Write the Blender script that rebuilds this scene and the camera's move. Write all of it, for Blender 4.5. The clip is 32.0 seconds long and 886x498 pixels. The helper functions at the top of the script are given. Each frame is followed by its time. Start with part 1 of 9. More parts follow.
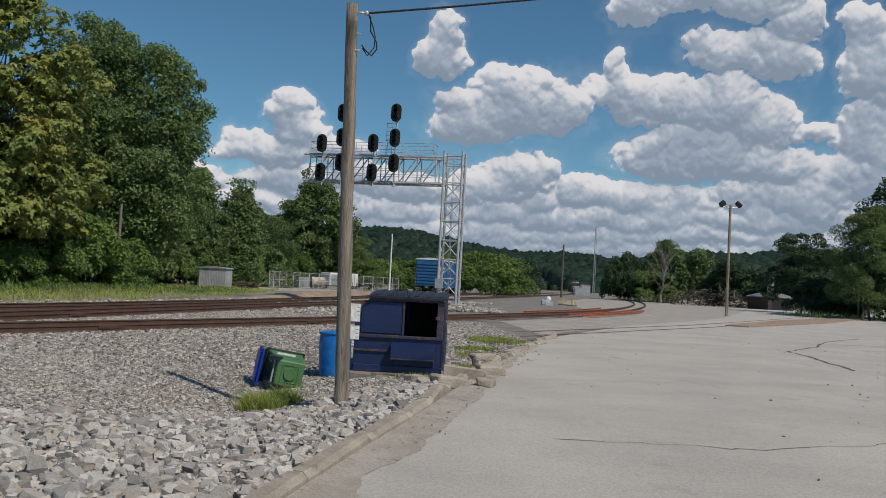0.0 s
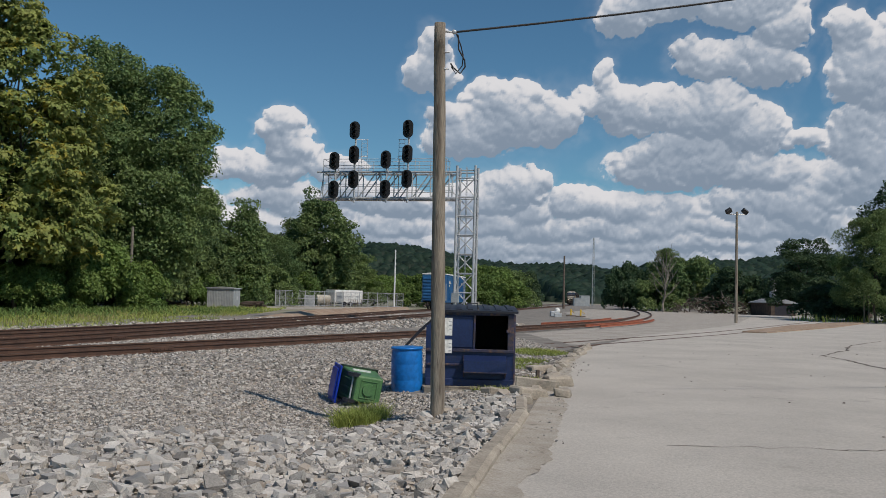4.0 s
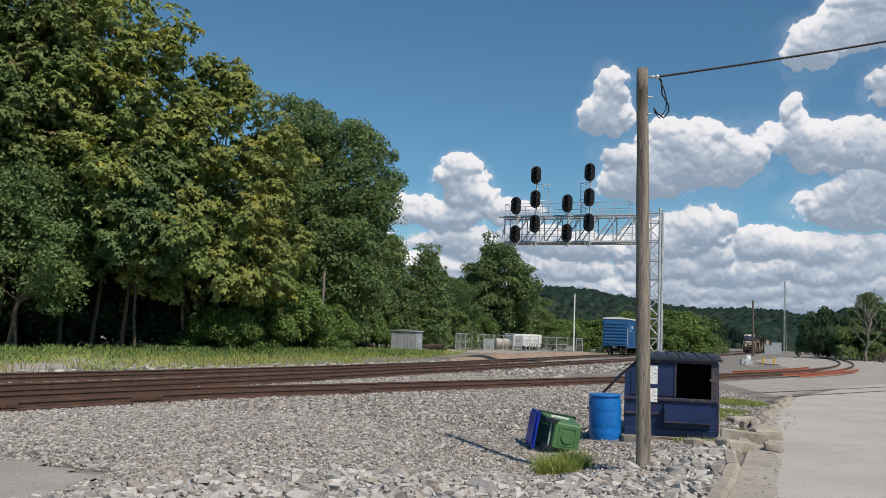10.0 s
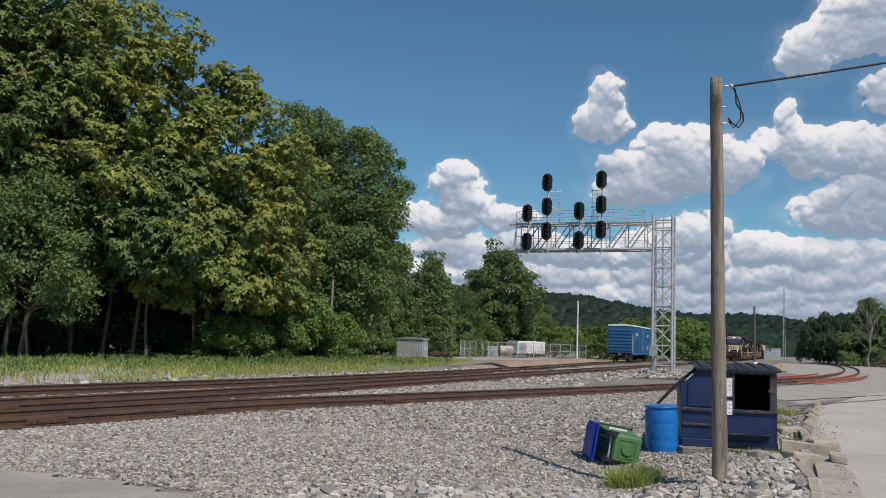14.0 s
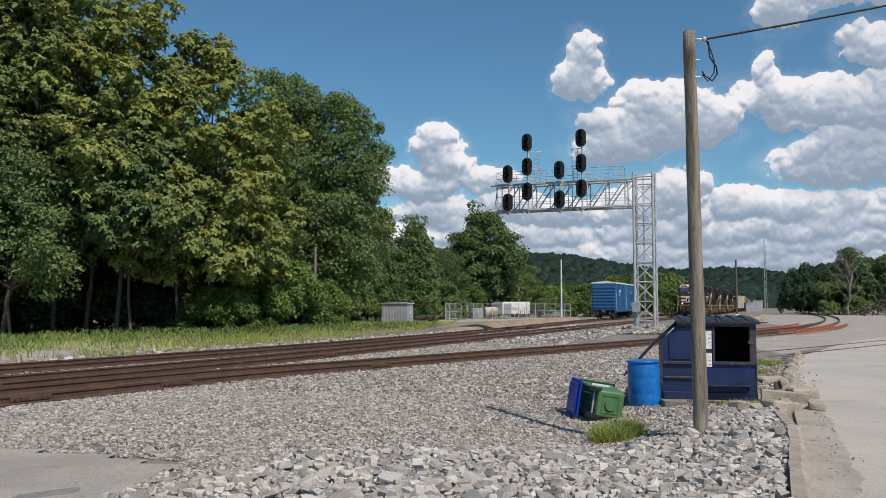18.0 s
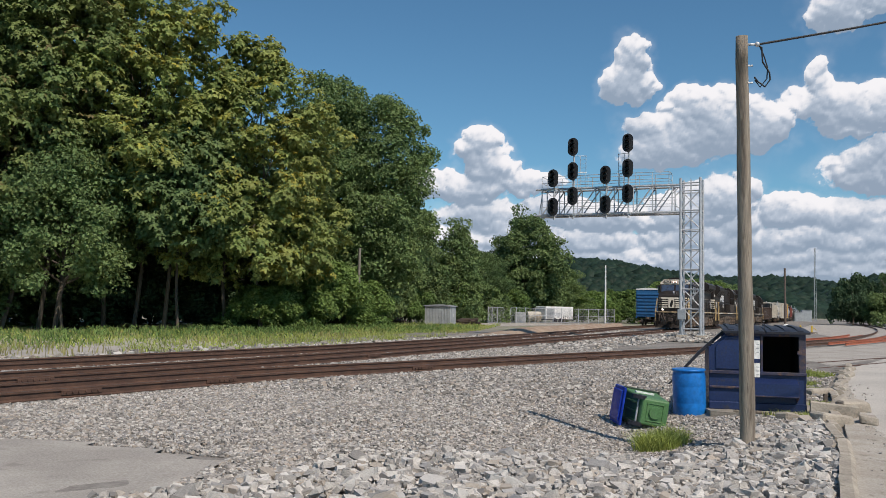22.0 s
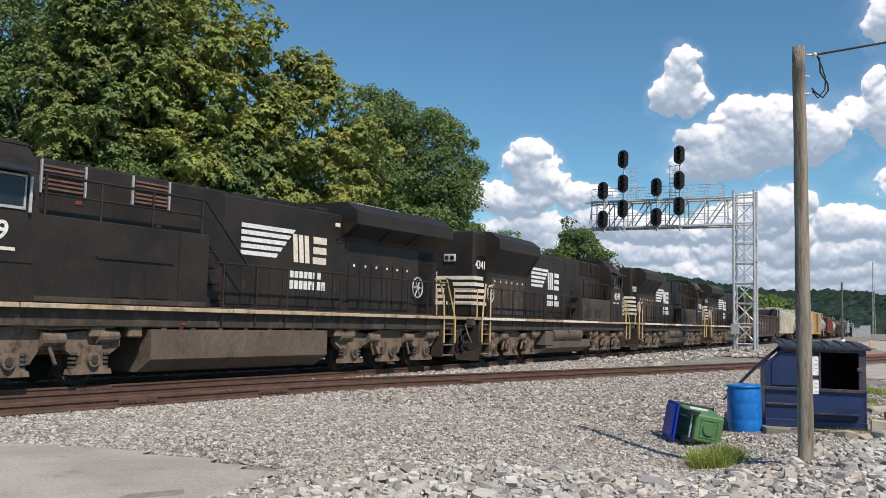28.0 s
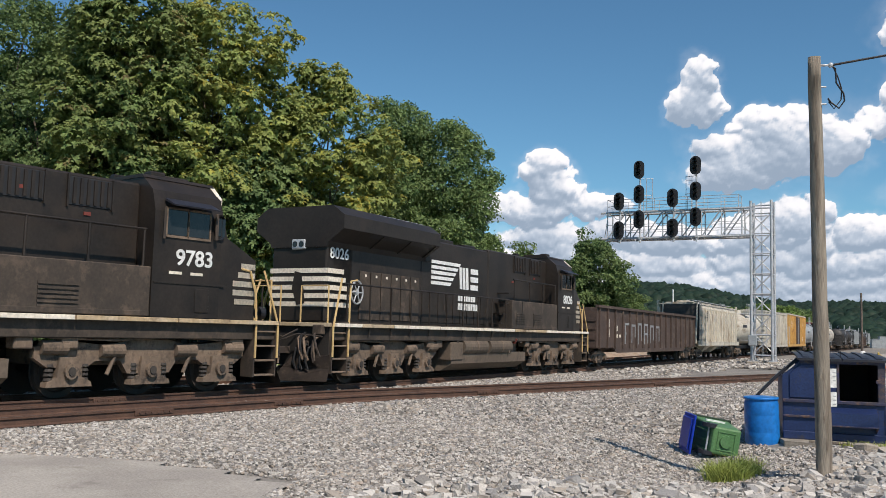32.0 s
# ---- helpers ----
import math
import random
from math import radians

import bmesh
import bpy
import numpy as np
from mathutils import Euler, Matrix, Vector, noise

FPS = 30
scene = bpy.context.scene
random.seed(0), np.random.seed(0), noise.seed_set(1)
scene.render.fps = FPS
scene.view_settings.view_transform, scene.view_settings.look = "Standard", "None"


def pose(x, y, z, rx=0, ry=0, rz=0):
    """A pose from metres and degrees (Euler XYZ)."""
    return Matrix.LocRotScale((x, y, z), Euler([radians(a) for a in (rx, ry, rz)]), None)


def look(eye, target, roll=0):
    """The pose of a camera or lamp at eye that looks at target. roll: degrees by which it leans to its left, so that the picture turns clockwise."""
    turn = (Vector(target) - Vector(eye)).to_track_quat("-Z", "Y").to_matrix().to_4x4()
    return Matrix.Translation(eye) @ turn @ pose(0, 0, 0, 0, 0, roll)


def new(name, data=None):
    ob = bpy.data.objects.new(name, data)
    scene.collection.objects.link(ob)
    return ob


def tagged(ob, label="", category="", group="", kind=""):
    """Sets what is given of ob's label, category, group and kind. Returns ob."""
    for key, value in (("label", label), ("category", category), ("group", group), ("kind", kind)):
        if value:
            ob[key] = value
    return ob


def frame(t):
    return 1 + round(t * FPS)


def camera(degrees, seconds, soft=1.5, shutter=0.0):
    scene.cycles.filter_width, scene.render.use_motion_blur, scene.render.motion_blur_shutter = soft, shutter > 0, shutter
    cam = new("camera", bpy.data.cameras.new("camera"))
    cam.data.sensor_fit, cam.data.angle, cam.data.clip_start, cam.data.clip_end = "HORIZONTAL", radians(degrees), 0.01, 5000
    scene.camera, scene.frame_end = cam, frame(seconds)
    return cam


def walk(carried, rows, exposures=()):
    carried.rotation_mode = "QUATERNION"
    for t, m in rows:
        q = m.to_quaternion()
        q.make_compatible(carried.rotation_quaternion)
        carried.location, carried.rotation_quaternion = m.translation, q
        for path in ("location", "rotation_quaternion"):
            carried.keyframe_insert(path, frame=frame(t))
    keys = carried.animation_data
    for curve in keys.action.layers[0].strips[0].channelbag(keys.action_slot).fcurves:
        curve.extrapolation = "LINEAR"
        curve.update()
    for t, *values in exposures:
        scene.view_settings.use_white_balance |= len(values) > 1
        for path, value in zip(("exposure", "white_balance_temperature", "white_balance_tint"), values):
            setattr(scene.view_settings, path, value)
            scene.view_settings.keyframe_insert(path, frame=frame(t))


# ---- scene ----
cam = camera(53.53, 32.0, soft=0.5)
PATH = [
    (0, pose(0.330, -0.097, 1.764, 92.187, -3.009, -4.635)),
    (0.5, pose(0.071, -0.175, 1.768, 92.250, -2.694, -6.099)),
    (1, pose(-0.218, -0.246, 1.740, 92.869, -2.569, -6.032)),
    (1.5, pose(-0.487, -0.228, 1.744, 92.518, -1.278, -5.852)),
    (2, pose(-0.658, -0.243, 1.728, 92.016, -0.943, -5.930)),
    (2.5, pose(-0.797, -0.219, 1.720, 91.859, -1.003, -4.607)),
    (3, pose(-0.905, -0.120, 1.717, 93.057, -1.376, -3.993)),
    (3.5, pose(-1.061, -0.176, 1.702, 93.254, -1.298, -4.767)),
    (5.5, pose(-1.106, -0.056, 1.684, 92.523, -1.989, -4.760)),
    (6, pose(-1.121, -0.060, 1.692, 92.812, -2.284, -3.795)),
    (6.5, pose(-1.151, -0.081, 1.692, 93.354, -2.418, -0.565)),
    (7, pose(-1.179, -0.097, 1.704, 93.715, -1.840, 2.347)),
    (7.5, pose(-1.182, -0.053, 1.713, 93.018, -2.268, 4.104)),
    (8, pose(-1.182, -0.035, 1.708, 93.632, -2.160, 5.392)),
    (8.5, pose(-1.184, -0.082, 1.708, 94.213, -1.703, 5.615)),
    (9, pose(-1.242, -0.121, 1.700, 94.530, -1.698, 6.722)),
    (9.5, pose(-1.325, -0.166, 1.705, 95.112, -2.774, 7.961)),
    (10, pose(-1.468, -0.272, 1.709, 95.626, -2.171, 6.475)),
    (10.5, pose(-1.800, -0.378, 1.681, 95.691, -0.804, 5.383)),
    (11, pose(-2.078, -0.398, 1.663, 96.441, 2.083, 3.710)),
    (11.5, pose(-2.292, -0.234, 1.686, 96.037, 2.801, 2.298)),
    (12, pose(-2.433, -0.229, 1.766, 96.670, 3.230, 3.530)),
    (12.5, pose(-2.478, -0.152, 1.761, 95.405, 1.930, 3.272)),
    (13, pose(-2.546, -0.211, 1.762, 94.832, -0.315, 4.496)),
    (13.5, pose(-2.562, -0.232, 1.762, 95.216, -1.533, 5.158)),
    (14, pose(-2.567, -0.247, 1.757, 96.077, -1.935, 6.211)),
    (14.5, pose(-2.554, -0.236, 1.759, 95.558, -1.305, 6.061)),
    (15, pose(-2.540, -0.217, 1.736, 94.151, -0.647, 5.714)),
    (15.5, pose(-2.536, -0.206, 1.748, 92.958, -0.325, 5.172)),
    (17.5, pose(-2.514, -0.228, 1.756, 93.734, -0.394, 5.321)),
    (18, pose(-2.502, -0.228, 1.751, 93.716, 0.065, 5.270)),
    (18.5, pose(-2.496, -0.223, 1.749, 93.660, 0.396, 5.549)),
    (19, pose(-2.502, -0.217, 1.757, 93.435, -0.138, 5.719)),
    (19.5, pose(-2.510, -0.220, 1.756, 93.626, -0.894, 6.395)),
    (20, pose(-2.507, -0.221, 1.752, 93.780, -1.056, 6.919)),
    (20.5, pose(-2.507, -0.218, 1.755, 93.652, -0.942, 6.768)),
    (21, pose(-2.516, -0.219, 1.751, 93.393, -1.225, 7.287)),
    (21.5, pose(-2.518, -0.222, 1.752, 93.518, -1.395, 7.804)),
    (22, pose(-2.526, -0.237, 1.756, 93.884, -1.096, 8.036)),
    (22.5, pose(-2.532, -0.239, 1.755, 93.835, -1.222, 8.324)),
    (23, pose(-2.531, -0.237, 1.774, 93.549, -0.898, 8.535)),
    (23.5, pose(-2.518, -0.229, 1.755, 93.300, 0.040, 9.034)),
    (24, pose(-2.510, -0.238, 1.749, 93.282, 0.080, 9.190)),
    (24.5, pose(-2.505, -0.256, 1.756, 93.818, -0.120, 9.210)),
    (26.5, pose(-2.524, -0.256, 1.761, 93.856, -1.105, 8.786)),
    (27, pose(-2.531, -0.264, 1.761, 94.496, -1.650, 8.933)),
    (27.5, pose(-2.545, -0.264, 1.763, 94.926, -1.439, 9.941)),
    (28, pose(-2.563, -0.251, 1.761, 94.635, -1.461, 11.160)),
    (28.5, pose(-2.570, -0.243, 1.763, 94.791, -1.631, 11.645)),
    (29, pose(-2.568, -0.248, 1.767, 95.237, -1.798, 11.671)),
    (29.5, pose(-2.555, -0.254, 1.766, 95.600, -1.827, 10.961)),
    (30, pose(-2.554, -0.262, 1.768, 95.778, -1.514, 10.716)),
    (30.5, pose(-2.555, -0.269, 1.764, 95.930, -1.563, 11.257)),
    (31, pose(-2.555, -0.254, 1.770, 95.761, -1.608, 11.366)),
    (31.5, pose(-2.548, -0.254, 1.765, 95.645, -1.551, 11.202)),
    (32, pose(-2.544, -0.261, 1.770, 95.323, -1.479, 12.191)),
]
EXPOSURES = [(0, -0.46, 6460, 13), (6, -0.44, 6460, 13), (8, -0.16, 6480, 13), (10, -0.14, 6480, 13), (13, -0.20, 6480, 14), (20, -0.08, 6480, 14), (27, 0.03, 6500, 14), (28.5, 0.18, 6520, 14), (30, 0.13, 6520, 14), (32, 0.10, 6520, 14)]
walk(cam, PATH, exposures=EXPOSURES)

# ---- light ----
SUN_AZ, SUN_EL = math.atan2(2.85, -3.53), radians(50)
world = bpy.data.worlds.new("world")
scene.world = world
world.use_nodes = True
wn = world.node_tree.nodes
sky = wn.new("ShaderNodeTexSky")
sky.sky_type, sky.sun_disc = "NISHITA", False
sky.sun_elevation, sky.sun_rotation = SUN_EL, SUN_AZ
sky.altitude, sky.air_density, sky.dust_density, sky.ozone_density = 150, 1.0, 0.0, 1.6
wn["Background"].inputs["Strength"].default_value = 0.083
tint = wn.new("ShaderNodeMix")
tint.data_type, tint.blend_type = "RGBA", "MULTIPLY"
tint.inputs["Factor"].default_value = 1.0
tsock = [i for i in tint.inputs if i.type == "RGBA"]
tsock[1].default_value = (0.66, 1.05, 1.15, 1)
world.node_tree.links.new(sky.outputs[0], tsock[0])
world.node_tree.links.new([o for o in tint.outputs if o.type == "RGBA"][0], wn["Background"].inputs["Color"])
sun = new("sun", bpy.data.lights.new("sun", "SUN"))
sun.data.energy, sun.data.angle, sun.data.color = 4.35, radians(0.53), (1.0, 0.92, 0.79)
sun.matrix_world = look((0, 0, 60), (0 - math.sin(SUN_AZ) * math.cos(SUN_EL), -math.cos(SUN_AZ) * math.cos(SUN_EL), 60 - math.sin(SUN_EL)))


# ---- materials ----
def material(name, c1, c2=None, rough=0.8, metal=0.0, scale=4.0, fine=60.0, bump=0.0, dirt=None, dirt_amount=0.0,
             spread=0.12, streak=1.0, bright=0.0, per_object=0.0, per_island=0.0, bump_scale=None, spec=0.5, tones=()):
    """Two-scale noise colour, grain, optional dirt patches and bump, in object space."""
    m = bpy.data.materials.new(name)
    m.use_nodes = True
    n, l = m.node_tree.nodes, m.node_tree.links
    b = n["Principled BSDF"]
    b.inputs["Roughness"].default_value, b.inputs["Metallic"].default_value = rough, metal
    b.inputs["Specular IOR Level"].default_value = spec
    co = n.new("ShaderNodeTexCoord")
    mp = n.new("ShaderNodeMapping")
    mp.inputs["Scale"].default_value = (1, 1, streak)
    l.new(co.outputs["Object"], mp.inputs["Vector"])

    def noise_tex(s, detail=4.0, rgh=0.6):
        t = n.new("ShaderNodeTexNoise")
        t.inputs["Scale"].default_value, t.inputs["Detail"].default_value, t.inputs["Roughness"].default_value = s, detail, rgh
        l.new(mp.outputs[0], t.inputs["Vector"])
        return t

    def ramp(src, lo, hi):
        r = n.new("ShaderNodeMapRange")
        r.inputs["From Min"].default_value, r.inputs["From Max"].default_value = lo, hi
        l.new(src, r.inputs["Value"])
        return r.outputs[0]

    def mix(f, a, bb):
        x = n.new("ShaderNodeMix")
        x.data_type = "RGBA"
        for sock, v in (("Factor", f), ("A", a), ("B", bb)):
            s = [i for i in x.inputs if i.name == sock and (i.type == "RGBA" or sock == "Factor")][0]
            if isinstance(v, (float, int, tuple)):
                s.default_value = (*v, 1) if isinstance(v, tuple) else v
            else:
                l.new(v, s)
        return [o for o in x.outputs if o.type == "RGBA"][0]

    c2 = c2 or tuple(v * 0.7 for v in c1)
    big, small = noise_tex(scale), noise_tex(fine, 3.0)
    col = mix(ramp(big.outputs[0], 0.5 - spread, 0.5 + spread), c1, c2)
    g = ramp(small.outputs[0], 0.3, 0.75)
    dark = n.new("ShaderNodeHueSaturation")
    l.new(col, dark.inputs["Color"])
    add = n.new("ShaderNodeMath")
    add.operation = "MULTIPLY_ADD"
    add.inputs[1].default_value, add.inputs[2].default_value = 0.45, 0.78
    l.new(g, add.inputs[0])
    val = add.outputs[0]
    for amount, source, out in ((per_object, "ShaderNodeObjectInfo", "Random"), (per_island, "ShaderNodeNewGeometry", "Random Per Island")):
        if amount:
            inf = n.new(source)
            a2 = n.new("ShaderNodeMath")
            a2.operation = "MULTIPLY_ADD"
            a2.inputs[1].default_value, a2.inputs[2].default_value = amount, 1 - amount / 2
            l.new(inf.outputs[out], a2.inputs[0])
            m2 = n.new("ShaderNodeMath")
            m2.operation = "MULTIPLY"
            l.new(a2.outputs[0], m2.inputs[0])
            l.new(val, m2.inputs[1])
            val = m2.outputs[0]
    l.new(val, dark.inputs["Value"])
    col = dark.outputs[0]
    if tones:
        i1, i2 = n.new("ShaderNodeObjectInfo"), n.new("ShaderNodeNewGeometry")
        fr = n.new("ShaderNodeMath")
        l.new(i1.outputs["Random"], fr.inputs[0])
        l.new(i2.outputs["Random Per Island"], fr.inputs[1])
        f2 = n.new("ShaderNodeMath")
        f2.operation = "FRACT"
        f3 = n.new("ShaderNodeMath")
        f3.operation = "MULTIPLY"
        f3.inputs[1].default_value = 7.31
        l.new(fr.outputs[0], f3.inputs[0])
        l.new(f3.outputs[0], f2.inputs[0])
        for lo, hi, tone in tones:
            up = n.new("ShaderNodeMath")
            up.operation = "GREATER_THAN"
            up.inputs[1].default_value = lo
            l.new(f2.outputs[0], up.inputs[0])
            dn = n.new("ShaderNodeMath")
            dn.operation = "LESS_THAN"
            dn.inputs[1].default_value = hi
            l.new(f2.outputs[0], dn.inputs[0])
            both = n.new("ShaderNodeMath")
            both.operation = "MULTIPLY"
            l.new(up.outputs[0], both.inputs[0])
            l.new(dn.outputs[0], both.inputs[1])
            sc = n.new("ShaderNodeMath")
            sc.operation = "MULTIPLY"
            sc.inputs[1].default_value = 0.75
            l.new(both.outputs[0], sc.inputs[0])
            col = mix(sc.outputs[0], col, tone)
    if dirt:
        d = noise_tex(scale * 2.3, 6.0, 0.7)
        col = mix(ramp(d.outputs[0], 0.62 - dirt_amount * 0.4, 0.72 - dirt_amount * 0.25), col, dirt)
    l.new(col, b.inputs["Base Color"])
    if bump:
        bp = n.new("ShaderNodeBump")
        bp.inputs["Strength"].default_value, bp.inputs["Distance"].default_value = min(1, bump), 0.02
        h = noise_tex(bump_scale or fine, 5.0)
        l.new(h.outputs[0], bp.inputs["Height"])
        l.new(bp.outputs[0], b.inputs["Normal"])
    if bright:
        b.inputs["Emission Strength"].default_value = bright
        b.inputs["Emission Color"].default_value = (*c1, 1)
    return m


def leafy(name, c1, c2, hue=0.0):
    """Leaves: colour varies leaf by leaf and tree by tree, and light comes through."""
    m = material(name, c1, c2, rough=0.62, scale=0.35, fine=1.7, per_island=0.55, per_object=0.25, spread=0.16, spec=0.25)
    n, l = m.node_tree.nodes, m.node_tree.links
    b = n["Principled BSDF"]
    tr = n.new("ShaderNodeBsdfTranslucent")
    mx = n.new("ShaderNodeMixShader")
    mx.inputs[0].default_value = 0.36
    l.new(b.inputs["Base Color"].links[0].from_socket, tr.inputs["Color"])
    l.new(b.outputs[0], mx.inputs[1])
    l.new(tr.outputs[0], mx.inputs[2])
    l.new(mx.outputs[0], n["Material Output"].inputs["Surface"])
    return m


